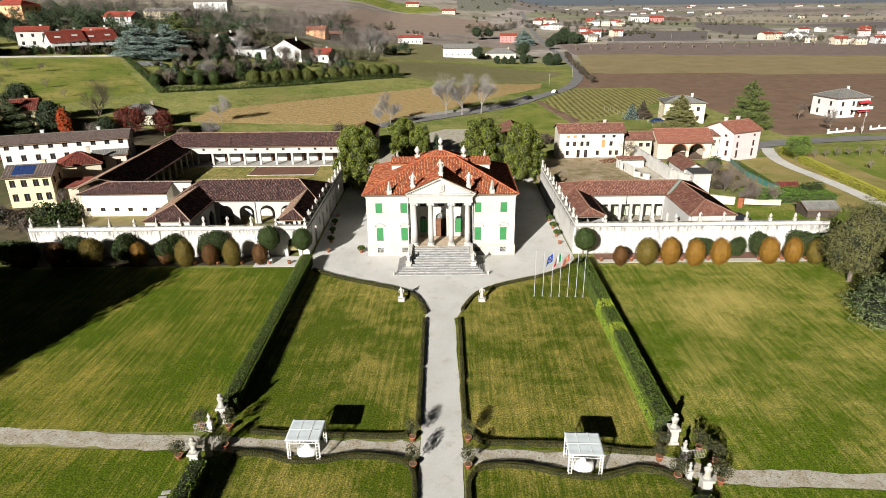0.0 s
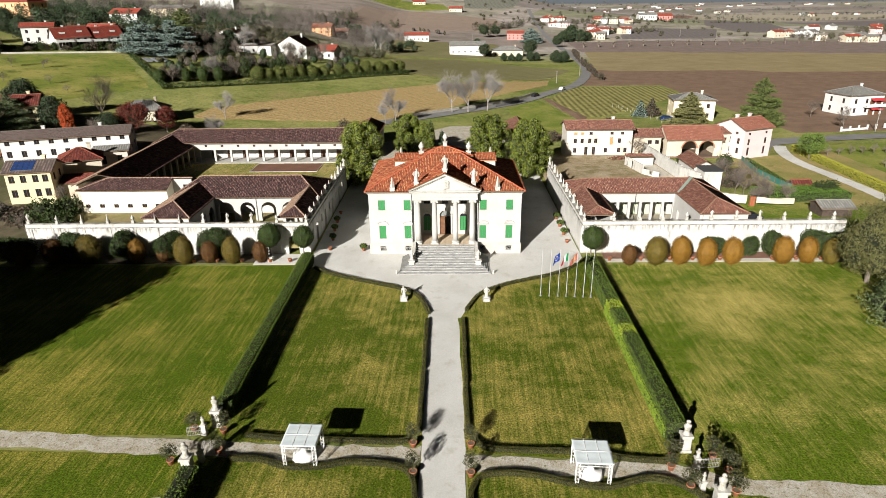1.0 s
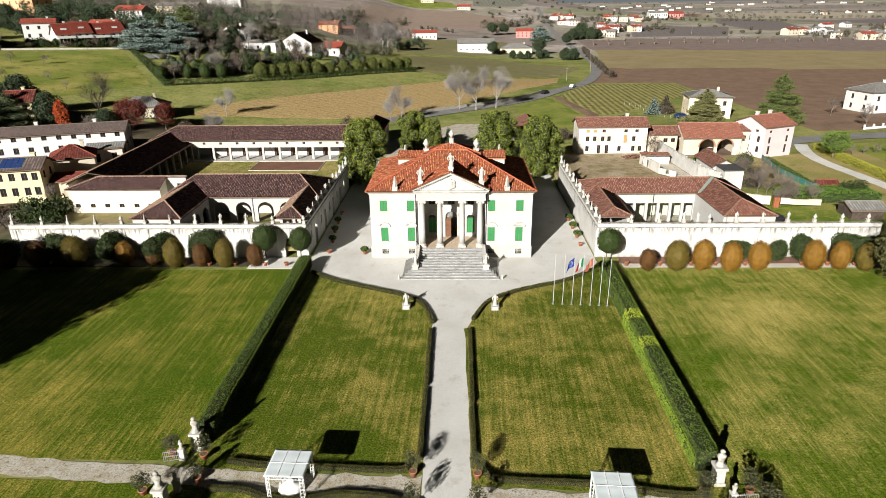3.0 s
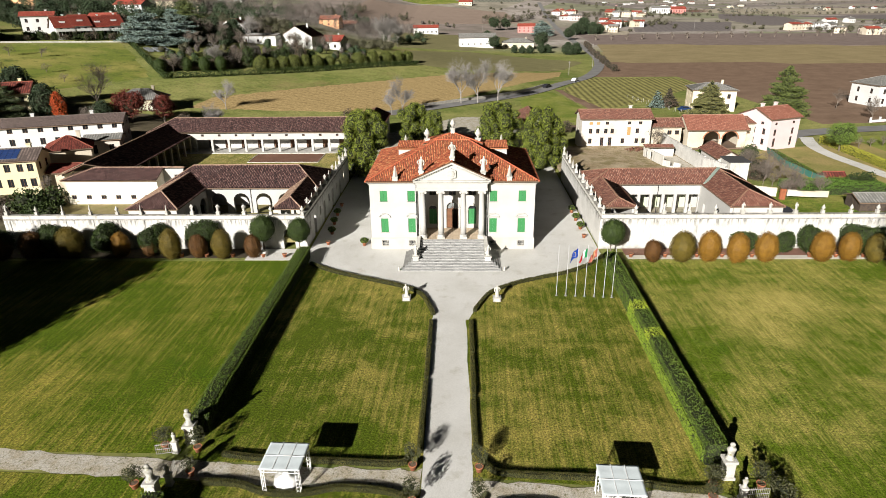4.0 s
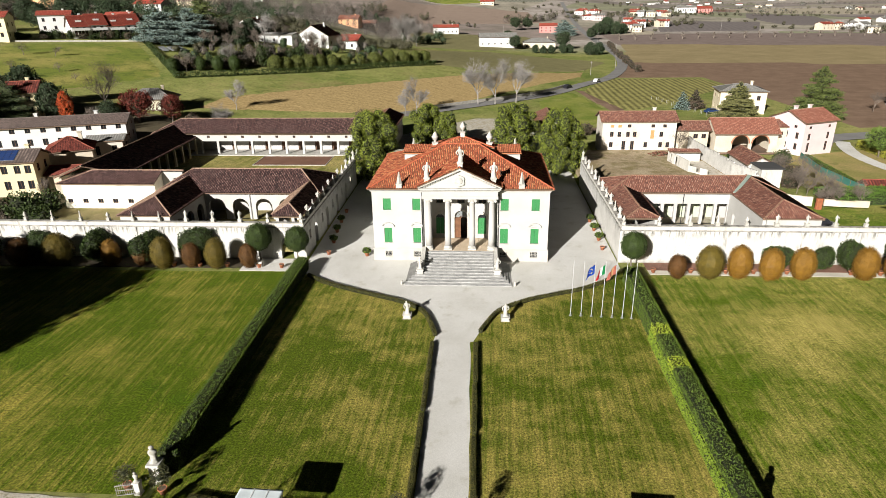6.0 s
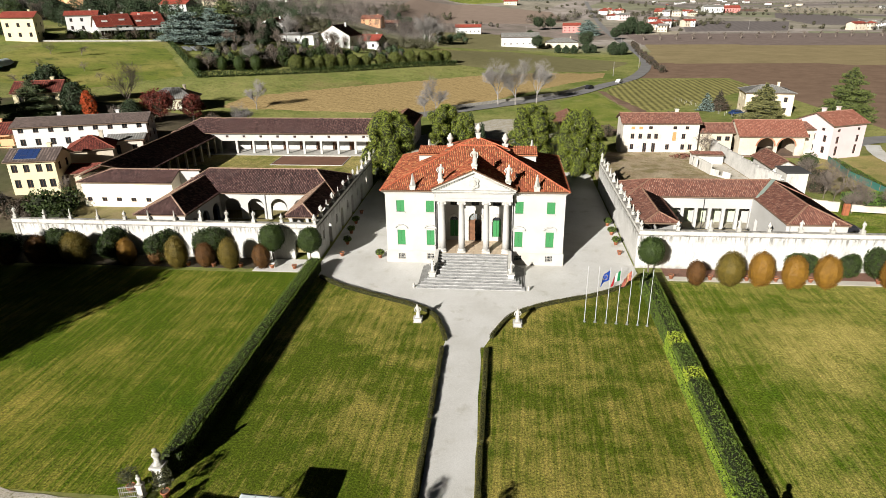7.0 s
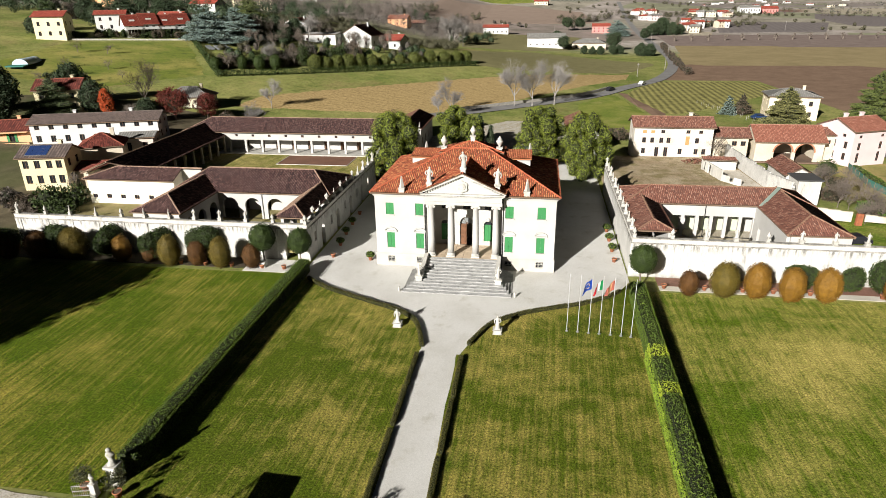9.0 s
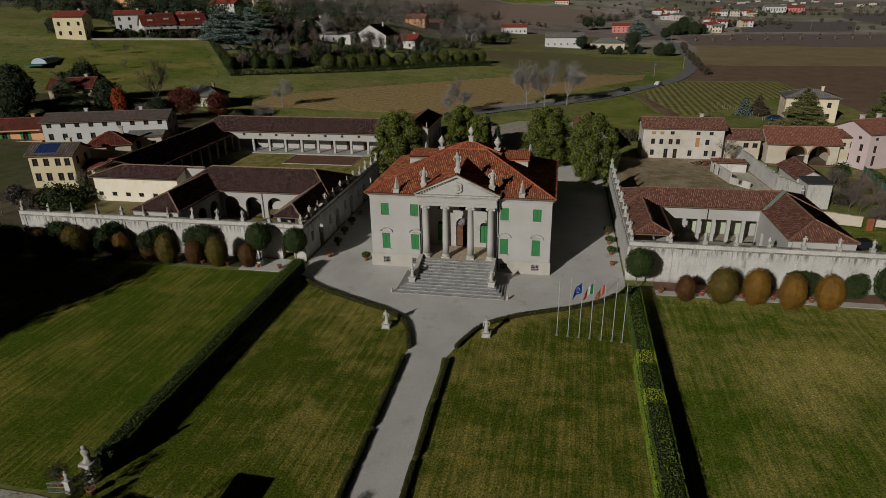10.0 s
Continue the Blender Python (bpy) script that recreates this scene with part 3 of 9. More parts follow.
def country_material():
    """Open country: meadow near by, patchwork of tilled and green fields far off, haze painted into the farthest hills.
    """
    m, t, b = nodes_of("open_country")
    pos = world_pos(t)
    sq = world_pos(t, (.0042, .0062, 0), .25)
    vor = t.nodes.new("ShaderNodeTexVoronoi")
    vor.distance = 'CHEBYCHEV'
    vor.inputs["Scale"].default_value = 1.0
    t.links.new(sq, vor.inputs["Vector"])
    sep = t.nodes.new("ShaderNodeSeparateColor")
    t.links.new(vor.outputs["Color"], sep.inputs[0])
    cr = t.nodes.new("ShaderNodeValToRGB")
    cr.color_ramp.interpolation = 'CONSTANT'
    tones = [(0.28, 0.23, 0.205), (0.37, 0.325, 0.295), (0.33, 0.30, 0.24), (0.25, 0.215, 0.205), (0.25, 0.255, 0.165), (0.41, 0.365, 0.33)]
    while len(cr.color_ramp.elements) < len(tones):
        cr.color_ramp.elements.new(.5)
    for i, c in enumerate(tones):
        cr.color_ramp.elements[i].position = i / len(tones)
        cr.color_ramp.elements[i].color = (*c, 1)
    t.links.new(sep.outputs[0], cr.inputs[0])
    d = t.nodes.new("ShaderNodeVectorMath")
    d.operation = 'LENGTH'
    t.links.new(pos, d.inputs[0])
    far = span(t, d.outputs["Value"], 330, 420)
    meadow = blend(t, span(t, noise_at(t, pos, .035, 8, .75), .36, .62), (0.125, 0.17, 0.034), (0.30, 0.29, 0.10))
    meadow = blend(t, maths(t, 'MULTIPLY', span(t, noise_at(t, pos, .022, 6, .7), .54, .66), .6), meadow, (0.25, 0.18, 0.085))
    meadow = blend(t, span(t, noise_at(t, pos, .16, 8, .75), .52, .72), meadow, (0.075, 0.105, 0.016))
    f = noise_at(t, pos, .9, 9, .9)
    meadow = blend(t, span(t, f, .47, .72), meadow, (0.06, 0.065, 0.028))
    rough = blend(t, span(t, noise_at(t, pos, .03, 9, .8), .42, .66), cr.outputs[0], (0.15, 0.135, 0.105))
    col = blend(t, far, meadow, rough)
    # Past 3300 m the colour goes blue-grey, haze painted onto wooded hills.
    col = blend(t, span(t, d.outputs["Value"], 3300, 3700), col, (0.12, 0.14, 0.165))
    t.links.new(col, b.inputs["Base Color"])
    b.inputs["Roughness"].default_value = .95
    b.inputs["Specular IOR Level"].default_value = .1
    bump(t, b, f, .5, .2)
    return m


COUNTRY = country_material()
LAWN_A = lawn_material("lawn_turf", (0.072, 0.109, 0.005), (0.275, 0.235, 0.046), radians(1), (.42, .84), .85, 3.0, run=1.05)
LAWN_B = lawn_material("lawn_turf_mown", (0.072, 0.100, 0.006), (0.305, 0.252, 0.062), radians(2), (.39, .80), .95, 11.0)
LAWN_C = lawn_material("lawn_turf_dry", (0.085, 0.128, 0.007), (0.385, 0.325, 0.09), radians(0), (.38, .90), 1.0, 23.0, ((38.5, -18.5, 0), 10, .5))
gx, gy = axis(-4900, 4900, -240, 260, 4.0), axis(-500, 4900, -110, 420, 4.0)
gv = [(x, y, land(x, y) - 0.02) for y in gy for x in gx]
w = len(gx)
gf = [(j * w + i, j * w + i + 1, (j + 1) * w + i + 1, (j + 1) * w + i) for j in range(len(gy) - 1) for i in range(w - 1)]
gm_ = bpy.data.meshes.new("ground")
gm_.from_pydata(gv, [], gf)
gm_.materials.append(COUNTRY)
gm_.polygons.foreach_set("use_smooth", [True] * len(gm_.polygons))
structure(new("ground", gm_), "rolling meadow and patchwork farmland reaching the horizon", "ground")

# lawns of the garden
patch("lawn", [(-70, -44.0), (-21.5, -44.2), (-23.0, -4.6), (-70, -4.6)], LAWN_A, .02, 8, "mown green lawn behind a clipped hedge", "lawn")
patch("lawn", [(-70, -80), (-20.9, -80), (-20.9, -47.0), (-70, -45.0)], LAWN_A, .02, 8, "rough green lawn beside a gravel cross path", "lawn")
patch("lawn", [(22.4, -50.0), (70, -52.6), (70, -4.4), (22.4, -4.4)], LAWN_C, .02, 8, "half-dry lawn with straw-coloured patches", "lawn")
patch("lawn", [(20.9, -80), (70, -80), (70, -54.6), (22.4, -51.6)], LAWN_C, .02, 8, "green lawn below the gravel cross path", "lawn")
patch("lawn", [(-21.0, -45), (-1.0, -45.6), (-1.0, -4), (-21.0, -4)], LAWN_B, .02, 8, "striped mown lawn beside the gravel drive", "lawn")
patch("lawn", [(1.0, -46.5), (22.3, -48.2), (22.3, -3.0), (1.0, -3.0)], LAWN_B, .02, 8, "striped mown lawn with a row of flagpoles", "lawn")
patch("lawn", [(-20.9, -80), (-1.9, -80), (-1.9, -48.3), (-20.9, -47.2)], LAWN_B, .02, 8, "striped lawn in the lower garden", "lawn")
patch("lawn", [(2.2, -80), (20.8, -80), (20.8, -50.6), (2.2, -49.2)], LAWN_B, .02, 8, "striped lawn in the lower garden", "lawn")

# gravel forecourt, drive and cross paths
L_ARC = smooth_line([(-20.9, -4.5), (-17.1, -7.6), (-13.4, -9.6), (-9.9, -11.2), (-6.5, -12.8), (-4.0, -14.8), (-2.75, -17.8), (-1.75, -21.6)], 5)
R_ARC = smooth_line([(21.2, -2.0), (19.0, -5.6), (15.1, -8.6), (11.6, -10.2), (8.1, -12.0), (5.1, -14.4), (3.4, -17.8), (2.1, -21.6)], 5)
fore = bmesh.new()
rows_ = [((-21.2, 60), (21.2, 60)), ((-21.2, 20), (21.2, 20))] + list(zip(L_ARC, R_ARC))
sheet = [[fore.verts.new((a[0] + (b[0] - a[0]) * i / 6, a[1] + (b[1] - a[1]) * i / 6, .035)) for i in range(7)] for a, b in rows_]
for ra, rb in zip(sheet, sheet[1:]):
    for i in range(6):
        fore.faces.new((rb[i], rb[i + 1], ra[i + 1], ra[i]))
structure(part("forecourt", fore, GRAVEL), "pale gravel forecourt round the villa", "gravel court")
strip("garden_drive", [(-.05 + .17 * math.sin(y * .11), y) for y in range(-80, -20, 2)] + [(0, -20.5)], 3.9, GRAVEL, .03, "straight pale gravel drive towards the villa", "path", .08)
strip("cross_path", smooth_line([(-75, -41.8), (-42, -44.5), (-24.5, -45.8), (-12, -46.5), (-1.9, -46.9)], 12), 2.1, ROUGHGRAVEL, .026, "worn gravel cross path with weeds", "path", .2)
strip("cross_path", smooth_line([(2.0, -47.9), (12, -48.5), (20, -49.2), (25, -50.7), (38, -51.5), (75, -54)], 12), 1.9, ROUGHGRAVEL, .026, "worn gravel cross path with weeds", "path", .2)

# ---- the villa ----
def transform(bm, m, start=0):
    for v in list(bm.verts)[start:]:
        v.co = m @ v.co


def statue_mesh(name, h, seed, turn=0.0):
    """A draped standing figure of carved stone, softly modelled, one mesh."""
    r = random.Random(seed)
    bm = bmesh.new()
    lean = r.uniform(-.05, .05)
    prof = [(.20, 0), (.21, .06), (.17, .10), (.19, .25), (.16, .42), (.145, .52), (.17, .60), (.19, .70), (.20, .78), (.12, .83), (.06, .855), (.075, .885), (.085, .93), (.07, .975), (.02, 1.0)]
    seg = 14
    rings = []
    for q, z in prof:
        ring = []
        for k in range(seg):
            a = 2 * math.pi * k / seg
            fold = 1 + (.13 * math.sin(5 * a + 7 * z + seed) if z < .6 else .05 * math.sin(3 * a + seed))
            ring.append(bm.verts.new(((q * fold * math.cos(a) + lean * math.sin(z * 5)) * h * .78, q * fold * math.sin(a) * h * .62, z * h)))
        rings.append(ring)
    for a, b in zip(rings, rings[1:]):
        for k in range(seg):
            bm.faces.new((a[k], a[(k + 1) % seg], b[(k + 1) % seg], b[k]))
    bm.faces.new(rings[0][::-1])
    bm.faces.new(rings[-1])
    s = 1 if r.random() < .5 else -1
    tube(bm, (s * .15 * h, 0, .76 * h), (s * .24 * h, -.05 * h, .60 * h), .05 * h, .04 * h, 7)
    tube(bm, (s * .24 * h, -.05 * h, .60 * h), (s * .13 * h, -.15 * h, .50 * h), .04 * h, .03 * h, 7)
    tube(bm, (-s * .15 * h, 0, .76 * h), (-s * .22 * h, -.02 * h, .58 * h), .05 * h, .04 * h, 7)
    tube(bm, (-s * .22 * h, -.02 * h, .58 * h), (-s * .17 * h, -.10 * h, .42 * h), .04 * h, .03 * h, 7)
    box(bm, -.2 * h, .2 * h, -.16 * h, .16 * h, -.03 * h, .03 * h, .01)
    transform(bm, pose(0, 0, 0, 0, 0, turn))
    me = bpy.data.meshes.new(name)
    bm.to_mesh(me)
    bm.free()
    me.materials.append(STONE)
    me.polygons.foreach_set("use_smooth", [True] * len(me.polygons))
    return me


def bust_mesh(name, h, seed):
    """A weathered herm: moulded foot, draped torso without arms, bowed head with thick hair."""
    r = random.Random(seed)
    bm = bmesh.new()
    prof = [(.30, 0), (.31, .05), (.24, .09), (.20, .14), (.19, .24), (.20, .34), (.235, .44), (.27, .54), (.285, .61), (.25, .67), (.14, .71), (.105, .745), (.125, .78), (.155, .84), (.16, .90), (.12, .96), (.04, 1.0)]
    seg = 16
    rings = []
    for q, z in prof:
        bow = -.05 * h * max(0, (z - .68) / .32)
        ring = []
        for k in range(seg):
            a = 2 * math.pi * k / seg
            fold = 1 + (.09 * math.sin(5 * a + 9 * z + seed) if .1 < z < .66 else .07 * math.sin(4 * a + 12 * z + seed) if z > .78 else 0) + r.uniform(-.03, .03)
            deep = .72 if .3 < z < .7 else .9
            ring.append(bm.verts.new((q * .82 * fold * math.cos(a) * h, q * .82 * fold * deep * math.sin(a) * h + bow, z * h)))
        rings.append(ring)
    for a, b in zip(rings, rings[1:]):
        for k in range(seg):
            bm.faces.new((a[k], a[(k + 1) % seg], b[(k + 1) % seg], b[k]))
    bm.faces.new(rings[0][::-1])
    bm.faces.new(rings[-1])
    me = bpy.data.meshes.new(name)
    bm.to_mesh(me)
    bm.free()
    me.materials.append(MOSSSTONE)
    me.polygons.foreach_set("use_smooth", [True] * len(me.polygons))
    return me


def statue(at, h, seed, label, turn=0.0, group=""):
    ob = new("statue", statue_mesh("statue", h, seed, turn))
    ob.matrix_basis = Matrix.Translation((at[0], at[1], at[2] + .03 * h))
    return tagged(ob, label, "statue", group)


def pedestal_into(bm, w, h):
    box(bm, -w * .62, w * .62, -w * .62, w * .62, 0, h * .14, .02)
    box(bm, -w * .5, w * .5, -w * .5, w * .5, h * .14, h * .86, .015)
    box(bm, -w * .64, w * .64, -w * .64, w * .64, h * .86, h, .025)


def pedestal(at, w, h, label, group=""):
    bm = bmesh.new()
    pedestal_into(bm, w, h)
    return tagged(part("pedestal", bm, STONE, None, "", at), label, "pedestal", group)


def obelisk(at, h, label, group):
    ob = thing("obelisk", label, "obelisk", group, at)
    bm = bmesh.new()
    w = h * .17
    box(bm, -w, w, -w, w, 0, h * .22, .02)
    box(bm, -w * 1.15, w * 1.15, -w * 1.15, w * 1.15, h * .22, h * .28, .02)
    part("base", bm, STONE, ob)
    bm = bmesh.new()
    lathe(bm, [(w * .95, h * .28), (w * .25, h * .92), (w * .3, h * .95), (.01, h)], 4)
    part("shaft", bm, STONE, ob, "tapering stone shaft")
    return ob


def urn_finial(at, h, label, group):
    ob = thing("urn_finial", label, "urn", group, at)
    bm = bmesh.new()
    w = h * .14
    box(bm, -w, w, -w, w, 0, h * .35, .02)
    box(bm, -w * 1.25, w * 1.25, -w * 1.25, w * 1.25, h * .35, h * .41, .02)
    part("base", bm, STONE, ob)
    bm = bmesh.new()
    lathe(bm, [(w * .55, h * .41), (w * .4, h * .47), (w * .9, h * .56), (w * 1.3, h * .68), (w * 1.4, h * .74), (w * .8, h * .79), (w * 1.0, h * .84), (w * .45, h * .91), (w * .3, h * .96), (.01, h)], 14)
    part("urn", bm, STONE, ob, "lidded carved stone urn", None, True)
    return ob


VX, VD, EAVE, FLOOR = 11.75, 18.3, 10.3, 2.0
villa = thing("villa", "white neoclassical villa with columned portico and red tiled roof", "villa")
WIN = (-9.75, -5.82, 5.88, 9.95)
# front wall in two halves, each with shuttered windows and basement openings
for side in (-1, 1):
    ops = []
    x_off = -VX if side < 0 else 4.95
    for wx in WIN:
        if wx * side > 0:
            ops += [(wx - .53 - x_off, wx + .53 - x_off, 2.6, 4.72, False), (wx - .53 - x_off, wx + .53 - x_off, 7.25, 8.85, False), (wx - .48 - x_off, wx + .48 - x_off, .55, 1.4, False)]
    bm = bmesh.new()
    wall_panel(bm, Matrix.Translation((x_off, 0, 0)), VX - 4.95, EAVE, .5, ops)
    part("front_wall", bm, PLASTER, villa)
    bm = bmesh.new()
    lo, hi = (-VX - .12, -4.97) if side < 0 else (4.97, VX + .12)
    ops2 = [(wx - .48 - lo, wx + .48 - lo, .55, 1.4, False) for wx in WIN if wx * side > 0]
    wall_panel(bm, Matrix.Translation((lo, -.12, 0)), hi - lo, 1.68, .118, ops2)
    box(bm, lo - .03, hi, -.17, -.12, 1.68, 1.82, .02)
    part("plinth", bm, PLINTH, villa, "warm plaster base course")
for s in (-1, 1):
    bm = bmesh.new()
    ops = [(y - .5, y + .5, z, z + hgt, False) for y in (2.6, 6.6, 11.4, 15.4) for z, hgt in ((2.6, 2.1), (7.25, 1.6))]
    wall_panel(bm, pose(s * VX, 0.5 if s < 0 else 0.5, 0, 0, 0, 90) @ Matrix.Translation((0, 0 if s > 0 else -.5, 0)), VD - 1.0, EAVE, .5, ops)
    part("side_wall", bm, PLASTER, villa)
for s in (-1, 1):
    for y in (2.6, 6.6, 11.4, 15.4):
        for z, hgt in ((2.6, 2.1), (7.25, 1.6)):
            bm = bmesh.new()
            box(bm, -.05, .05, -.5, .5, 0, hgt)
            part("shutter", bm, GREEN, villa, "closed green wooden shutter", (s * (VX - .12), y + .5, z))
bm = bmesh.new()
wall_panel(bm, Matrix.Translation((-VX, VD - .5, 0)), 2 * VX, EAVE, .5, [(x - .5, x + .5, z, z + 2, False) for x in (1.9, 5.8, 11.75, 17.7, 21.6) for z in (2.6, 7.0)])
part("back_wall", bm, PLASTER, villa)
# cornice round the eaves
for side in range(5):
    bm = bmesh.new()
    for z0, z1, o in ((EAVE - .55, EAVE - .378, .10), (EAVE - .38, EAVE - .198, .2), (EAVE - .2, EAVE - .02, .36)):
        x0, x1, y0, y1 = ((-VX - o, -5.3, -o, -.002), (5.3, VX + o, -o, -.002), (-VX - o, -VX - .002, 0, VD + o), (VX + .002, VX + o, 0, VD + o), (-VX, VX, VD + .002, VD + o))[side]
        box(bm, x0, x1, y0, y1, z0, z1, .015)
    part("cornice", bm, PLASTER, villa, "moulded plaster eaves cornice")
# shutters, hoods, grilles
def shutter_pair(wx, z0, z1):
    for k in (-1, 1):
        bm = bmesh.new()
        x0, x1 = (wx - .525, wx - .006) if k < 0 else (wx + .006, wx + .525)
        box(bm, x0, x1, .07, .12, z0 + .01, z1 - .01, .006)
        for i in range(int((z1 - z0) / .12) - 1):
            z = z0 + .12 + i * .12
            quick_box(bm, x0 + .07, x1 - .07, .055, .07, z, z + .05)
        part("shutter", bm, GREEN, villa, "closed green louvred shutter")
    bm = bmesh.new()
    box(bm, wx - .62, wx + .62, -.10, .06, z0 - .12, z0, .015)
    part("window_sill", bm, STONE, villa)


for wx in WIN:
    shutter_pair(wx, 2.6, 4.72)
    shutter_pair(wx, 7.25, 8.85)
    bm = bmesh.new()
    outer, inner = arc_pts(wx, 5.0, .86, math.pi, 0, 12, .52), arc_pts(wx, 5.0, .74, math.pi, 0, 12, .38)
    prism(bm, [(x, -.20, z) for x, z in outer] + [(x, -.20, z) for x, z in inner[::-1]], (0, .198, 0))
    box(bm, wx - .88, wx + .88, -.14, -.002, 4.88, 5.0, .01)
    part("window_hood", bm, PLASTER, villa, "curved plaster window hood")
    bm = bmesh.new()
    for i in range(6):
        quick_box(bm, wx - .45 + i * .18 - .014, wx - .45 + i * .18 + .014, -.06, -.03, .55, 1.4)
    for i in range(4):
        quick_box(bm, wx - .48, wx + .48, -.065, -.04, .62 + i * .22, .65 + i * .22)
    part("window_grille", bm, STONE, villa, "pale lattice basement grille")
    bm = bmesh.new()
    box(bm, wx - .48, wx + .48, .25, .28, .55, 1.4)
    part("window_pane", bm, DARKGLASS, villa)
# gutters and downpipes beside the portico
for s in (-1, 1):
    bm = bmesh.new()
    tube(bm, (s * 5.08, -.12, .1), (s * 5.08, -.12, EAVE - .5), .055, .055, 8)
    part("downpipe", bm, IRON, villa)
# portico: podium, loggia walls, floor, ceiling
bm = bmesh.new()
box(bm, -4.94, 4.94, -1.25, 3.5, 0, FLOOR - .06)
part("podium", bm, PLINTH, villa)
bm = bmesh.new()
box(bm, 0, 1.215, 0, 1.195, 0, .06, .008)
flag0 = part("floor_slab", bm, surface("warm_floor_stone", (.50, .40, .29), (.42, .33, .235), .7, .6, 6, grain=.12), villa, "warm stone floor slab", (-4.9, -1.3, FLOOR - .06))
for i in range(8):
    for j in range(4):
        if i or j:
            share("floor_slab", flag0.data, villa, Matrix.Translation((-4.9 + i * 1.23, -1.3 + j * 1.21, FLOOR - .06)))
bm = bmesh.new()
ops = [(4.95 - .88, 4.95 + .88, 0, 4.05, True), (2.05 - .58, 2.05 + .58, 0.62, 3.55, True), (7.9 - .58, 7.9 + .58, 0.62, 3.55, True)] + [(4.95 + x - .52, 4.95 + x + .52, 5.12, 6.3, False) for x in (-2.9, 0, 2.95)]
wall_panel(bm, Matrix.Translation((-4.95, 3.5, FLOOR)), 9.9, EAVE - FLOOR, .4, ops)
part("portico_wall", bm, PLASTER, villa)
for s in (-1, 1):
    bm = bmesh.new()
    x0, x1 = (-5.2, -4.75) if s < 0 else (4.75, 5.2)
    wall_panel(bm, pose(x1 if s > 0 else x1, .502, FLOOR, 0, 0, 90) @ Matrix.Translation((0, 0, 0)), 2.996, EAVE - FLOOR, .45, [(1.0, 2.2, 0, 3.2, True)])
    part("portico_side_wall", bm, PLASTER, villa)
bm = bmesh.new()
box(bm, -4.75, 4.75, -.9, 3.498, 9.25, 9.35)
part("portico_ceiling", bm, PLASTER, villa)
# central door, half open, with a fanlight
bm = bmesh.new()
box(bm, -.86, -.03, 3.62, 3.69, FLOOR, 4.95, .01)
for z0, z1 in ((2.2, 3.0), (3.15, 4.0), (4.15, 4.8)):
    box(bm, -.72, -.17, 3.59, 3.62, z0, z1, .02)
door = part("door_leaf", bm, surface("warm_door_wood", (.17, .08, .042), (.12, .058, .032), .55, 2, 15, grain=.2), villa, "panelled brown wooden door leaf")
bm = bmesh.new()
box(bm, 0, .83, 0, .07, FLOOR, 4.95, .01)
transform(bm, pose(.86, 3.7, 0, 0, 0, 100))
part("door_leaf", bm, BROWN, villa, "open brown wooden door leaf")
bm = bmesh.new()
quick_box(bm, -.88, .88, 3.78, 3.80, 4.98, 6.05)
part("fanlight", bm, plain("grey_fanlight_glass", (.22, .24, .24), .2), villa, "half-round glazed fanlight")
bm = bmesh.new()
quick_box(bm, -.88, .88, 3.7, 3.77, 4.93, 5.0)
for a in range(1, 6):
    tube(bm, (0, 3.76, 5.0), (1.02 * math.cos(a * math.pi / 6), 3.76, 5.0 + 1.02 * math.sin(a * math.pi / 6)), .02, .02, 5)
part("fanlight_bars", bm, BROWN, villa)
bm = bmesh.new()
box(bm, -1.6, 1.6, 6.2, 6.3, FLOOR, 6.2)
part("hall_back", bm, plain("dim_hall_wall", (.3, .27, .22)), villa)
for x in (-2.9, 2.95):
    bm = bmesh.new()
    for k in (-1, 1):
        x0, x1 = (x - .57, x - .01) if k < 0 else (x + .01, x + .57)
        box(bm, x0, x1, 3.58, 3.63, 2.62, 4.98, .01)
        for i in range(16):
            quick_box(bm, x0 + .08, x1 - .08, 3.56, 3.58, 2.75 + i * .135, 2.81 + i * .135)
    part("shutter", bm, GREEN, villa, "tall closed green shutter")
    bm = bmesh.new()
    quick_box(bm, x - .58, x + .58, 3.66, 3.68, 4.98, 5.56)
    part("lunette", bm, DARKGLASS, villa, "half-round dark glass over a shutter")
for x in (-2.9, 0, 2.95):
    bm = bmesh.new()
    quick_box(bm, x - .52, x + .52, 3.72, 3.75, 7.1, 8.32)
    part("window_pane", bm, DARKGLASS, villa)
    bm = bmesh.new()
    for xx in (-.5, 0, .5):
        quick_box(bm, x + xx - .03, x + xx + .03, 3.66, 3.72, 7.1, 8.32)
    quick_box(bm, x - .52, x + .52, 3.66, 3.72, 7.68, 7.74)
    part("window_frame", bm, BROWN, villa)
# arch mouldings on the loggia wall
for x, r, z, zb in ((0, .9, 5.17, FLOOR), (-2.9, .6, 4.97, 2.62), (2.95, .6, 4.97, 2.62)):
    bm = bmesh.new()
    prism(bm, [(x + p, 3.38, q) for p, q in arc_pts(0, z, r + .24, math.pi, 0, 14)] + [(x + p, 3.38, q) for p, q in arc_pts(0, z, r, 0, math.pi, 14)], (0, .118, 0))
    for s in (-1, 1):
        box(bm, x + s * (r + .12) - .12, x + s * (r + .12) + .12, 3.4, 3.498, zb, z, .01)
        box(bm, x + s * (r + .14) - .2, x + s * (r + .14) + .2, 3.34, 3.498, z - .12, z + .04, .015)
    box(bm, x - .14, x + .14, 3.30, 3.498, z + r - .05, z + r + .38, .02)
    part("arch_moulding", bm, STONE, villa)
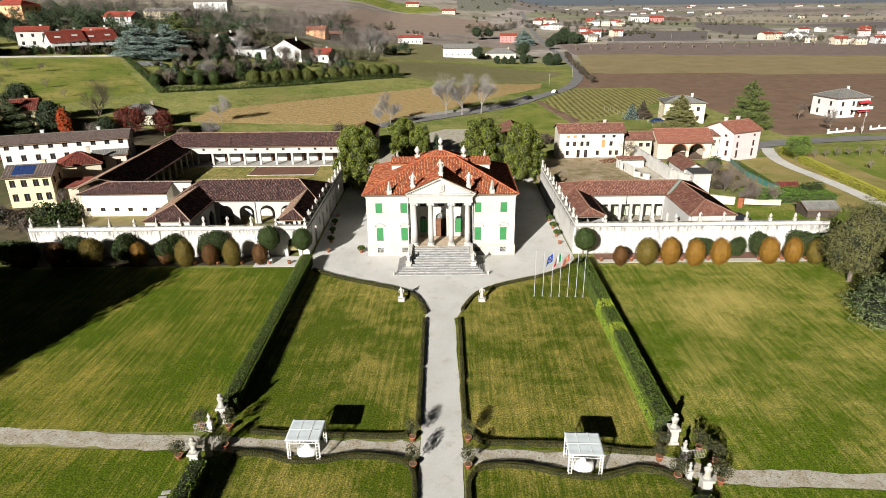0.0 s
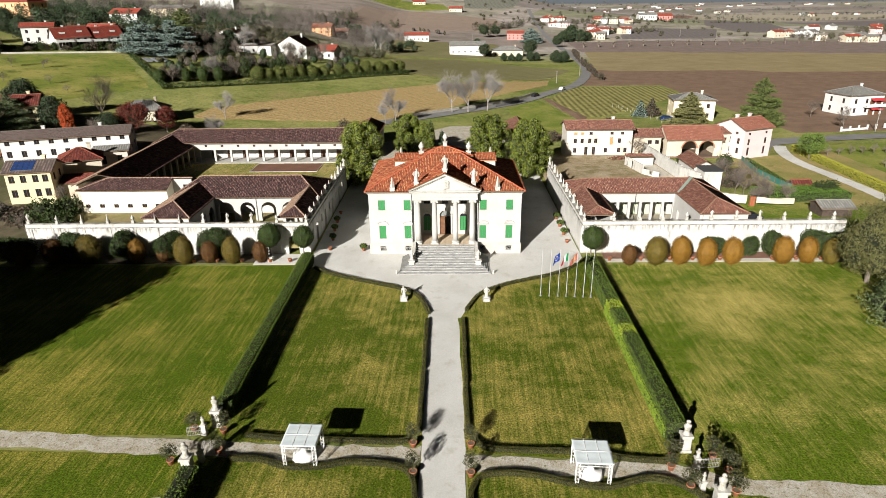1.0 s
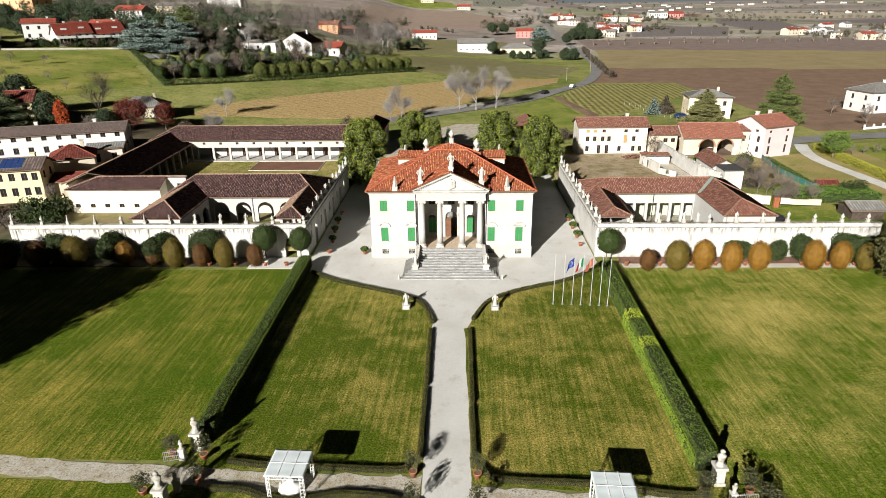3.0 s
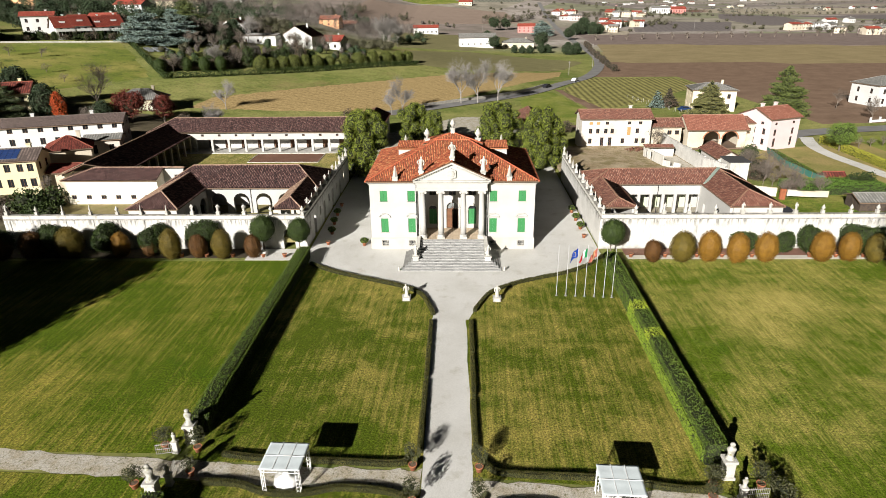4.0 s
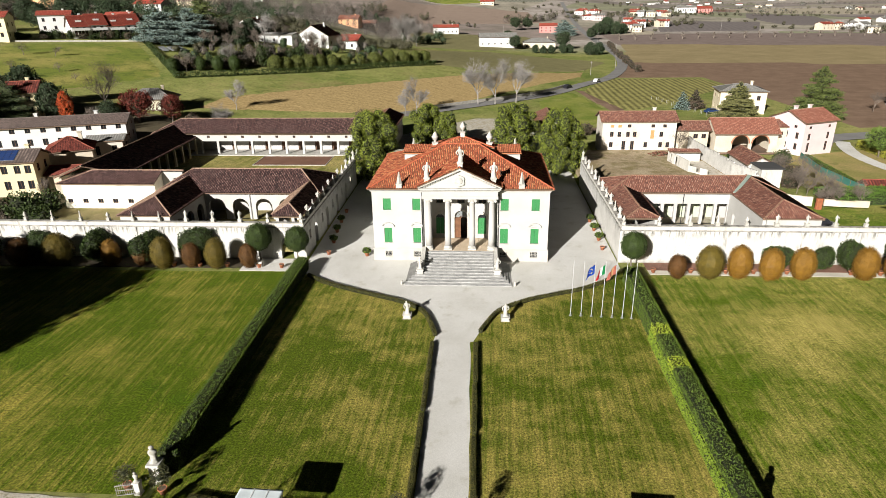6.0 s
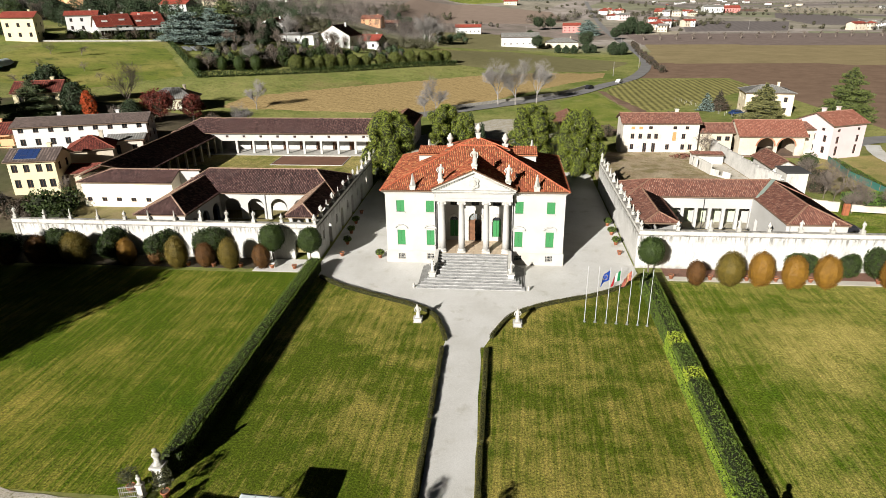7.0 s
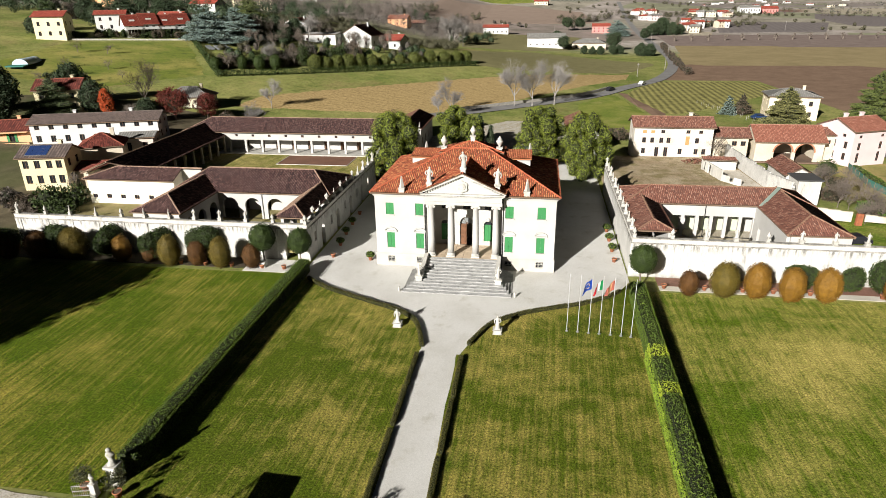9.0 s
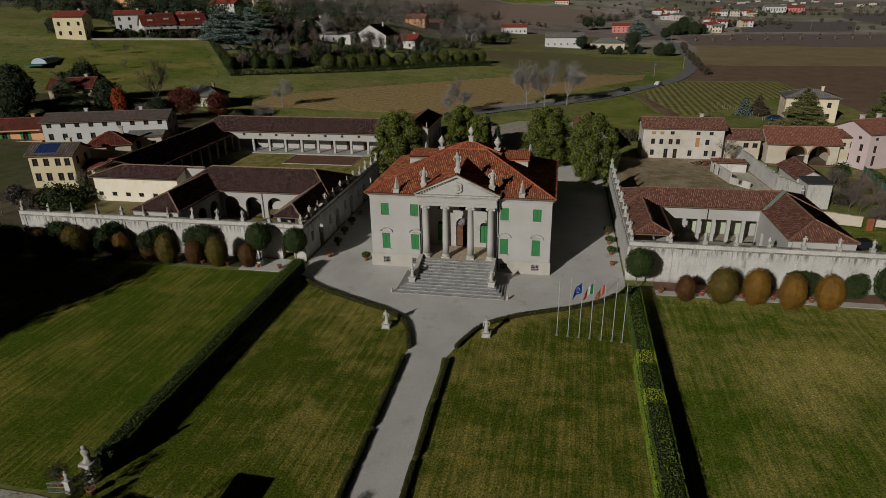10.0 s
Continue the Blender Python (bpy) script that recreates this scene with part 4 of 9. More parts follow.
# columns
for cx in (-4.15, -1.6, 1.62, 4.2):
    col = new("column")
    col.parent = villa
    col.location = (cx, -.62, FLOOR)
    bm = bmesh.new()
    box(bm, -.55, .55, -.55, .55, 0, .22, .02)
    lathe(bm, [(.53, .22), (.56, .28), (.53, .36), (.46, .40), (.50, .46), (.46, .52)], 24)
    part("base", bm, STONE, col)
    bm = bmesh.new()
    lathe(bm, [(.43, .5), (.425, 2.2), (.40, 4.2), (.36, 6.62), (.39, 6.66), (.36, 6.70)], 28)
    part("shaft", bm, PLASTER, col, "smooth tapering white shaft", None, True)
    bm = bmesh.new()
    lathe(bm, [(.36, 6.70), (.42, 6.78), (.46, 6.9), (.40, 6.95)], 20)
    for s in (-1, 1):
        for y in (-1, 1):
            n0 = len(bm.verts)
            lathe(bm, [(.06, -.05), (.17, -.05), (.17, .05), (.06, .05)], 12)
            transform(bm, pose(s * .43, y * .36, 6.86, 90), n0)
    box(bm, -.52, .52, -.46, .46, 6.98, 7.12, .02)
    part("capital", bm, STONE, col, "carved scrolled capital")
# pilasters behind the outer columns
for s in (-1, 1):
    bm = bmesh.new()
    box(bm, s * 4.45 - .36, s * 4.45 + .36, .1, .5, FLOOR, 9.12, .02)
    part("pilaster", bm, PLASTER, villa)
# entablature and pediment
bm = bmesh.new()
box(bm, -5.0, 5.0, -1.12, .498, 9.12, 9.55, .02)
box(bm, -4.95, 4.95, -1.07, .497, 9.55, 10.2, .02)
box(bm, -5.15, 5.15, -1.24, .496, 10.2, 10.34, .02)
part("entablature", bm, PLASTER, villa)
bm = bmesh.new()
box(bm, -5.35, 5.35, -1.5, .495, 10.46, 10.66, .02)
for i in range(27):
    x = -5.0 + i * 10.0 / 26
    quick_box(bm, x - .09, x + .09, -1.34, -1.1, 10.34, 10.46)
part("pediment_cornice", bm, STONE, villa, "toothed stone cornice")
bm = bmesh.new()
prism(bm, [(-4.9, -1.05, 10.66), (4.9, -1.05, 10.66), (0, -1.05, 12.95)], (0, 1.5, 0))
part("tympanum", bm, PLASTER, villa)
for s in (-1, 1):
    bm = bmesh.new()
    prism(bm, [(s * 5.42, -1.5, 10.662), (s * 5.42, -1.5, 10.86), (0, -1.5, 13.36), (0, -1.5, 13.02)], (0, .9, 0))
    n = 13
    for i in range(n):
        x, z = s * (4.6 - 4.3 * i / n), 10.88 + 2.0 * i / n
        quick_box(bm, x - .09, x + .09, -1.3, -1.04, z - .14, z + .08)
    part("raking_cornice", bm, STONE, villa, "sloping toothed stone cornice")
# shield in the pediment
bm = bmesh.new()
pts = [(.62 * math.cos(a) * (1 - .12 * math.cos(6 * a)), .74 * math.sin(a) * (1 - .1 * math.cos(5 * a))) for a in [2 * math.pi * k / 30 for k in range(30)]]
prism(bm, [(x, -1.3, 11.62 + z) for x, z in pts], (0, .26, 0))
lathe_at = len(bm.verts)
lathe(bm, [(.42, 0), (.36, .08), (.1, .14)], 16)
transform(bm, pose(0, -1.3, 11.62, 90), lathe_at)
part("carved_shield", bm, STONE, villa, "carved stone shield without lettering")
# roofs
E0, YF, YB, X1 = EAVE + .06, -.75, VD + .55, 12.2
RZ, RY = 14.15, (YF + YB) / 2
RX = X1 - (RY - YF)
A, B, C, D = (-X1, YF, E0), (X1, YF, E0), (X1, YB, E0), (-X1, YB, E0)
P, Q = (-RX, RY, RZ), (RX, RY, RZ)
PX, PZ, SL = 5.5, 13.4, (13.4 - 10.8) / 5.5
# line where the pediment roof meets the main front slope
k_main = (RZ - E0) / (RY - YF)
y_top = YF + (PZ - E0) / k_main
y_low = YF + (10.86 - E0) / k_main
roof(villa, [[A, B, Q, P], [C, D, P, Q], [B, C, Q], [D, A, P]], TILE_RED, DECK, ridges=[(A, P), (B, Q), (C, Q), (D, P), (P, Q)], label="weathered orange clay tile roof")
roof(villa, [[(-PX, y_low, 10.86), (-PX, -1.52, 10.86), (0, -1.52, PZ), (0, y_top, PZ)], [(PX, -1.52, 10.86), (PX, y_low, 10.86), (0, y_top, PZ), (0, -1.52, PZ)]], TILE_RED, DECK, ridges=[((0, -1.4, PZ), (0, y_top, PZ))], label="clay tile roof over the pediment")
# raised cap behind the ridge
cz, cy = 14.75, 11.6
roof(villa, [[(-4.6, 8.6, 13.65), (4.6, 8.6, 13.65), (0, cy, cz)], [(4.6, 8.6, 13.65), (4.6, 15.2, 13.0), (0, cy, cz)], [(-4.6, 15.2, 13.0), (-4.6, 8.6, 13.65), (0, cy, cz)], [(4.6, 15.2, 13.0), (-4.6, 15.2, 13.0), (0, cy, cz)]], TILE_RED, DECK, ridges=[((-4.6, 8.6, 13.65), (0, cy, cz)), ((4.6, 8.6, 13.65), (0, cy, cz))], label="low hipped tile cap on the roof")
# broad dormers on the side slopes
for s in (-1, 1):
    dm = new("dormer")
    dm.parent = villa
    bm = bmesh.new()
    x0, x1 = sorted((s * 8.2, s * 4.4))
    box(bm, x0, x1, 8.4, 11.6, 11.0, 13.05)
    part("wall", bm, PLASTER, dm)
    bm = bmesh.new()
    bm.loops.layers.uv.new("uv")
    tile_sheet(bm, [(x0 - .2, 8.1, 13.05), (x1 + .2, 8.1, 13.05), (x1 + .2, 11.8, 13.5), (x0 - .2, 11.8, 13.5)])
    slab(bm, [(x0 - .2, 8.1, 13.07), (x1 + .2, 8.1, 13.07), (x1 + .2, 11.8, 13.52), (x0 - .2, 11.8, 13.52)], .14)
    part("roof", bm, TILE_RED, dm)
# small roof vents
for x, y in ((-4.5, 2.0), (5.6, 2.3)):
    bm = bmesh.new()
    z = E0 + k_main * (y - YF)
    box(bm, x - .3, x + .3, y - .2, y + .4, z - .2, z + .38, .02)
    part("roof_vent", bm, IRON, villa, "dark metal roof hatch")
# staircase
stair = thing("staircase", "broad grey stone staircase up to the portico", "staircase")
SIDE = [6.7, 6.35, 6.0, 5.6, 5.2]
for k in range(12):
    half = SIDE[k] if k < 5 else 4.5
    y0, z1 = -8.25 + k * .575, (k + 1) * FLOOR / 12 - .004
    cuts = [-half + 2 * half * i / 6 + (rnd.uniform(-.3, .3) if 0 < i < 6 else 0) for i in range(7)]
    for a, b in zip(cuts, cuts[1:]):
        bm = bmesh.new()
        box(bm, a + .006, b - .006, y0 + rnd.uniform(-.012, .012), min(y0 + 1.1, -1.252), z1 - .062, z1 + rnd.uniform(-.006, .004), .018)
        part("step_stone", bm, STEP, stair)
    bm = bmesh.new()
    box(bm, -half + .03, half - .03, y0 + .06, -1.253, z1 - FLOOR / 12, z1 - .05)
    part("riser", bm, RISER, stair, "stone riser darkened to offset the sun")
for s in (-1, 1):
    bm = bmesh.new()
    x0, x1 = sorted((s * 4.52, s * 5.0))
    prism(bm, [(x0, -1.26, 0), (x0, -5.3, 0), (x0, -5.3, 1.72), (x0, -1.26, 2.5)], (x1 - x0, 0, 0))
    part("cheek_wall", bm, STONE, stair, "sloping stone side wall")
    bm = bmesh.new()
    pedestal_into(bm, .78, 1.35)
    transform(bm, Matrix.Translation((s * 4.95, -5.75, 0)))
    part("end_pedestal", bm, STONE, stair)
    statue((s * 4.95, -5.75, 1.35), 1.55, 31 + s, "weathered stone figure at the foot of the stairs", 10 * s, "statues by the stairs")
    bm = bmesh.new()
    lathe(bm, [(.14, 0), (.14, .5), (.1, .58), (.02, .62)], 10, (s * 7.1, -7.9, .03))
    tagged(part("bollard", bm, STONE), "short round stone bollard on gravel", "bollard", "bollards")
# roof figures and finials
for x, z, seed in ((-4.25, 11.25, 1), (.05, 13.25, 2), (4.35, 11.25, 3)):
    bm = bmesh.new()
    pedestal_into(bm, .62, .75)
    tagged(part("pedestal", bm, STONE, None, "", (x, -.85, z - .1)), "square stone pedestal on the pediment", "pedestal", "roof pedestals")
    statue((x, -.85, z + .65), 2.05, seed, "white carved stone figure on the pediment", 0, "roof statues")
for x in (-7.95, 8.0):
    obelisk((x, -.35, EAVE + .15), 2.15, "white stone obelisk on the eaves", "roof obelisks")
    obelisk((x, VD + .1, EAVE + .15), 2.6, "white stone obelisk on the eaves", "roof obelisks")
for x in (-3.9, 3.88):
    urn_finial((x, 9.9, 13.2), 2.6, "white stone urn on a roof pedestal", "roof urns")
urn_finial((0, 11.6, 14.55), 2.3, "white stone urn crowning the roof", "roof urns")

# ---- garden walls, wings and courts ----
def pitched(parent, x0, x1, y0, y1, ze, zr, ends=(True, True), along="x", tile=None, pitch=.26, row=.42, seg=4, label="", cut=(0, 0), amp=.07, lit_slopes=()):
    """A ridged roof on a rectangle; ends: hipped (True) or straight gable at each end of the ridge; cut: how far each hip runs in."""
    half = (y1 - y0) / 2 if along == "x" else (x1 - x0) / 2
    a, b = (x0, x1) if along == "x" else (y0, y1)
    c, d = (y0, y1) if along == "x" else (x0, x1)
    m = (c + d) / 2
    ra = a + ((cut[0] or half) if ends[0] else 0)
    rb = b - ((cut[1] or half) if ends[1] else 0)

    def p(s, t, z):
        return (s, t, z) if along == "x" else (t, s, z)
    planes = [[p(a, c, ze), p(b, c, ze), p(rb, m, zr), p(ra, m, zr)], [p(b, d, ze), p(a, d, ze), p(ra, m, zr), p(rb, m, zr)]]
    ridges = [(p(ra, m, zr), p(rb, m, zr))]
    if ends[0]:
        planes.append([p(a, d, ze), p(a, c, ze), p(ra, m, zr)])
        ridges += [(p(a, c, ze), p(ra, m, zr)), (p(a, d, ze), p(ra, m, zr))]
    if ends[1]:
        planes.append([p(b, c, ze), p(b, d, ze), p(rb, m, zr)])
        ridges += [(p(b, c, ze), p(rb, m, zr)), (p(b, d, ze), p(rb, m, zr))]
    return roof(parent, planes, tile or TILE_DARK, DECK, pitch, row, amp, seg, label, ridges, .14, lit_slopes)


def gable_ends(bm, x0, x1, y0, y1, z0, zr, along="x", thick=.3, ends=(True, True)):
    for on, s in zip(ends, (0, 1)):
        if not on:
            continue
        if along == "x":
            x = x0 if s == 0 else x1 - thick
            prism(bm, [(x, y0, z0), (x, y1, z0), (x, (y0 + y1) / 2, zr)], (thick, 0, 0))
        else:
            y = y0 if s == 0 else y1 - thick
            prism(bm, [(x0, y, z0), (x1, y, z0), ((x0 + x1) / 2, y, zr)], (0, thick, 0))


def window_fill(parent, x, y, z, w, h, rz=0.0, frame=None, depth=.14):
    """Dark panes in a wooden frame, set into an opening whose lower middle is (x, y, z) on the outer wall face."""
    win = new("window")
    win.parent = parent
    win.matrix_basis = pose(x, y, z, 0, 0, rz)
    bm = bmesh.new()
    quick_box(bm, -w / 2, w / 2, depth, depth + .02, 0, h)
    part("pane", bm, DARKGLASS, win)
    bm = bmesh.new()
    for a, b, c, d in ((-w / 2, -w / 2 + .06, 0, h), (w / 2 - .06, w / 2, 0, h), (-.03, .03, 0, h), (-w / 2, w / 2, 0, .06), (-w / 2, w / 2, h - .06, h)):
        quick_box(bm, a, b, depth - .04, depth - .003, c, d)
    part("frame", bm, frame or BROWN, win)
    return win


WALL_H = 5.3
def garden_wall(name, length, m, label, openings=(), piers=(), niches=()):
    ob = structure(thing(name, label, "wall"), label, "wall")
    ob.matrix_basis = m
    bm = bmesh.new()
    wall_panel(bm, Matrix(), length, WALL_H - .75, .5, list(openings))
    part("wall_face", bm, WALLFACE, ob, "stained white plaster with dark streaks")
    bm = bmesh.new()
    box(bm, 0, length, -.10, .6, WALL_H - .75, WALL_H - .6, .02)
    part("string_course", bm, COPING, ob, "projecting weathered stone ledge")
    bm = bmesh.new()
    box(bm, 0, length, .03, .47, WALL_H - .6, WALL_H - .1)
    part("parapet", bm, STAINED, ob)
    bm = bmesh.new()
    box(bm, 0, length, -.06, .56, WALL_H - .1, WALL_H, .02)
    part("coping", bm, COPING, ob, "grey weathered stone coping")
    for x in piers:
        bm = bmesh.new()
        box(bm, x - .38, x + .38, -.09, -.002, 0, WALL_H - .75)
        part("pilaster", bm, WALLFACE, ob)
    return ob


LX = [-65.4, -60.9, -57.0, -52.9, -48.9, -45.4, -41.6, -37.8, -34.0, -30.2, -26.3, -21.7]
RXS = [21.6, 26.2, 30.2, 33.7, 37.4, 41.2, 45.0, 48.6, 52.4, 56.3, 60.0]
garden_wall("wall_south_west", 44.6, Matrix.Translation((-66.0, 0, 0)), "stained white plaster garden wall with stone coping", [(41.2, 42.9, 0, 3.1, True)], [x + 66.0 for x in LX])
garden_wall("wall_south_east", 40.6, Matrix.Translation((21.4, 0, 0)), "stained white plaster garden wall with stone coping", [], [x - 21.4 for x in RXS])
niche = [(y, y + 1.5, .0, 3.3, True) for y in (5.0, 12.0, 19.0, 26.0)] + [(y, y + .9, 1.9, 3.3, False) for y in (2.0, 9.2, 16.2, 23.2, 30.5)]
garden_wall("wall_west_court", 36.5, pose(-21.4, .5, 0, 0, 0, 90), "stained plaster court wall with arched openings", niche, [])
garden_wall("wall_east_court", 36.5, pose(21.4, 37.0, 0, 0, 0, -90), "stained plaster court wall with stone coping", [], [])


def finial_spike(at, h):
    ob = thing("finial", "stone spike finial on the wall coping", "finial", "wall finials", at)
    bm = bmesh.new()
    pedestal_into(bm, h * .26, h * .3)
    part("base", bm, STONE, ob)
    bm = bmesh.new()
    lathe(bm, [(h * .07, h * .3), (h * .12, h * .38), (h * .06, h * .45), (h * .09, h * .55), (h * .035, h * .85), (h * .05, h * .9), (.01, h)], 10)
    part("spike", bm, STONE, ob, "", None, True)
    return ob


def finial_urn(at, h):
    ob = thing("finial", "round stone urn finial on the wall coping", "finial", "wall finials", at)
    bm = bmesh.new()
    pedestal_into(bm, h * .3, h * .35)
    part("base", bm, STONE, ob)
    bm = bmesh.new()
    lathe(bm, [(h * .08, h * .35), (h * .06, h * .42), (h * .18, h * .55), (h * .2, h * .68), (h * .1, h * .76), (h * .12, h * .8), (h * .05, h * .9), (.01, h)], 12)
    part("urn", bm, STONE, ob, "", None, True)
    return ob


def finial_statue(at, h, seed):
    ob = thing("pedestal", "small stone pedestal on the wall coping", "pedestal", "wall pedestals", at)
    bm = bmesh.new()
    pedestal_into(bm, .5, .45)
    part("block", bm, STONE, ob)
    statue((at[0], at[1], at[2] + .45), h, seed, "small weathered stone figure on the wall", rnd.uniform(-30, 30), "wall statues")


spike0, urn0 = finial_spike((-57.0, .25, WALL_H), 1.5), finial_urn((-48.9, .25, WALL_H), 1.35)
KINDS_L = {-65.4: "f", -60.9: "u", -57.0: None, -52.9: "s", -48.9: None, -45.4: "s", -41.6: "s", -37.8: "f", -34.0: "f", -30.2: "f", -26.3: "u", -21.7: "u"}
for i, (x, k) in enumerate(list(KINDS_L.items()) + list(zip(RXS, "uuffufffuuu"))):
    if k == "s":
        copy_thing(spike0, pose(x, .25, WALL_H))
    elif k == "u":
        copy_thing(urn0, pose(x, .25, WALL_H))
    elif k == "f":
        finial_statue((x, .25, WALL_H), 1.15, 100 + i)
for s in (-1, 1):
    for i, y in enumerate((3.2, 6.3, 9.4, 12.8, 16.2, 19.5, 22.8, 26.2, 29.6, 33.0, 36.2)):
        if i % 2:
            copy_thing(spike0, pose(s * 21.65, y, WALL_H))
        else:
            finial_statue((s * 21.65, y, WALL_H), 1.2, 200 + i + 40 * s)

# ground of the raised side courts
def terrace(name, x0, x1, y0, y1, z, material, label):
    bm = bmesh.new()
    box(bm, x0, x1, y0, y1, z - .8 if z > .9 else 0, z)
    return structure(part(name, bm, material), label, "court ground")


COURT = lawn_material("court_grass", (.15, .155, .035), (.33, .27, .10), radians(10), (.34, .66), 3.0, 41.0)
terrace("court_west_front", -67.5, -21.95, .55, 23.5, 1.62, surface("court_dirt_grass", (.24, .195, .095), (.165, .155, .05), .95, .25, 4, grain=.3, relief=.4), "worn grass court behind the garden wall")
terrace("court_west", -67.5, -21.95, 23.52, 66, 2.25, COURT, "grass courtyard enclosed by tiled wings")
terrace("court_east_front", 21.95, 47.5, .55, 20.5, 1.15, surface("court_concrete", (.40, .36, .29), (.30, .26, .19), .95, .2, 4, grain=.2, third=(.14, .15, .06), third_scale=.5), "paved small court behind the garden wall")
YARD = surface("yard_dirt", (.27, .205, .125), (.37, .305, .205), .95, .16, 3, grain=.45, relief=.5, third=(.19, .155, .07), third_scale=.35, third_mix=(.46, .62))
SLAB = surface("cracked_concrete", (.36, .33, .26), (.27, .245, .185), .95, .5, 4, grain=.3, relief=.4, third=(.13, .125, .05), third_scale=.8, third_mix=(.5, .66))
terrace("yard_east", 21.95, 54, 20.52, 63, .95, YARD, "bare weedy farmyard")
bm = bmesh.new()
box(bm, -44.0, -29.0, 43.2, 50.8, 2.25, 2.29)
structure(part("earth_bed", bm, surface("red_earth", (.17, .085, .055), (.14, .07, .045), .95, .3, 4, grain=.15)), "rectangle of raked red earth in the courtyard", "earth bed")
bm = bmesh.new()
for a, b, c, d in ((-44.1, -44.0, 43.1, 50.9), (-29, -28.9, 43.1, 50.9), (-44, -29, 50.8, 50.9), (-44, -29, 43.1, 43.2)):
    quick_box(bm, a, b, c, d, 2.25, 2.36)
structure(part("bed_kerb", bm, STONE), "low stone kerb round the earth bed", "kerb")

# --- west side ---
arcade = thing("arcade_wing", "low white arcaded wing with dark tiled roof", "outbuilding")
bm = bmesh.new()
wall_panel(bm, Matrix.Translation((-40.3, 11.8, 0)), 14.9, 6.0, .45, [(c + 40.3 - 1.3, c + 40.3 + 1.3, 1.62, 5.0, True) for c in (-38.4, -34.65, -30.95, -27.25)])
part("front_wall", bm, PLASTER, arcade)
bm = bmesh.new()
wall_panel(bm, pose(-40.3, .9, 0, 0, 0, 90), 10.9, 5.9, .45, [(c - 1.1, c + 1.1, 1.62, 4.7, True) for c in (2.2, 5.6, 9.0)])
part("inner_wall", bm, PLASTER, arcade)
bm = bmesh.new()
wall_panel(bm, pose(-25.0, .9, 0, 0, 0, 90), 10.9, 5.9, .45, [(c - 1.1, c + 1.1, 1.62, 4.7, True) for c in (2.2, 5.6, 9.0)])
part("inner_wall", bm, PLASTER, arcade)
bm = bmesh.new()
wall_panel(bm, Matrix.Translation((-47.2, 22.3, 0)), 25.2, 6.2, .4, [])
wall_panel(bm, pose(-47.2, .9, 0, 0, 0, 90), 21.4, 6.1, .4, [])
wall_panel(bm, Matrix.Translation((-47.19, .6, 0)), 6.9, 5.9, .29, [])
wall_panel(bm, Matrix.Translation((-47.2, 16.2, 0)), 25.0, 6.0, .3, [(x, x + 1.1, 1.62, 3.9, False) for x in (8.6, 12.4, 16.1)])
part("outer_wall", bm, PLASTER, arcade)
pitched(arcade, -47.8, -21.75, 11.2, 22.9, 6.0, 8.35, (True, True), "x", cut=(3.9, 4.3), label="dark weathered clay tile roof")
pitched(arcade, -47.8, -40.0, .45, 15.0, 5.95, 7.62, (True, False), "y", label="dark clay tile roof with west slope coloured as sunlit", lit_slopes=(0,))
pitched(arcade, -26.2, -21.75, .6, 14.5, 5.95, 7.2, (True, False), "y", label="dark clay tile roof with west slope coloured as sunlit", lit_slopes=(0,))
for x, y in ((-40.42, 11.7), (-25.5, 11.7), (-33, 11.7)):
    bm = bmesh.new()
    tube(bm, (x, y, 1.62), (x, y, 5.9), .06, .06, 8)
    part("downpipe", bm, METAL, arcade)
# low wing with small windows
low = thing("low_wing", "long low cream building with six small windows", "outbuilding")
xs_w = [-65.65, -63.0, -60.4, -57.85, -55.2, -52.75]
bm = bmesh.new()
wall_panel(bm, Matrix.Translation((-66.6, 16.7, 0)), 15.9, 6.0, .4, [(x + 66.6 - .45, x + 66.6 + .45, 2.55, 3.25, False) for x in xs_w])
wall_panel(bm, Matrix.Translation((-66.6, 22.4, 0)), 18.8, 6.0, .4, [])
wall_panel(bm, pose(-66.2, 17.1, 0, 0, 0, 90), 5.3, 6.0, .4, [])
wall_panel(bm, pose(-50.7, 17.1, 0, 0, 0, 90), 5.3, 6.0, .4, [])
gable_ends(bm, -66.6, -50.7, 16.7, 22.8, 6.0, 7.2, ends=(False, True))
part("wall", bm, surface("cream_plaster", (.76, .71, .60), (.70, .63, .49), .92, .3, 5, grain=.08, third=(.55, .42, .22), third_scale=.5, third_mix=(.6, .8), stretch=(1, 1, .6)), low)
for x in xs_w:
    window_fill(low, x, 16.7, 2.55, .9, .7)
pitched(low, -67.1, -50.5, 16.1, 23.3, 5.95, 7.35, (True, False), "x", cut=(4.6, 0), label="dark clay tile roof")
roof(low, [[(-46.9, 23.3, 5.95), (-50.5, 23.3, 5.95), (-50.5, 19.7, 7.35), (-46.9, 19.7, 7.35)]], TILE_DARK, DECK, .26, .42, ridges=[((-50.5, 19.7, 7.35), (-46.9, 19.7, 7.35))])
bm = bmesh.new()
wall_panel(bm, Matrix.Translation((-50.7, 19.55, 0)), 3.6, 7.1, .3, [(1.9, 2.7, 5.4, 6.1, False)])
part("light_well_wall", bm, PLASTER, low, "white plaster wall of a small light well")
window_fill(low, -48.4, 19.55, 5.4, .8, .7)
# long wing along the west edge of the court
long_w = thing("long_wing", "long open wing with pillars and dark tiled roof", "outbuilding")
LE = ((-58.4, 22.6), (-59.55, 55.5))      # east eave
LR = ((-64.3, 19.2), (-65.57, 55.5))      # ridge
LW = ((-69.6, 19.2), (-70.87, 55.5))      # west eave
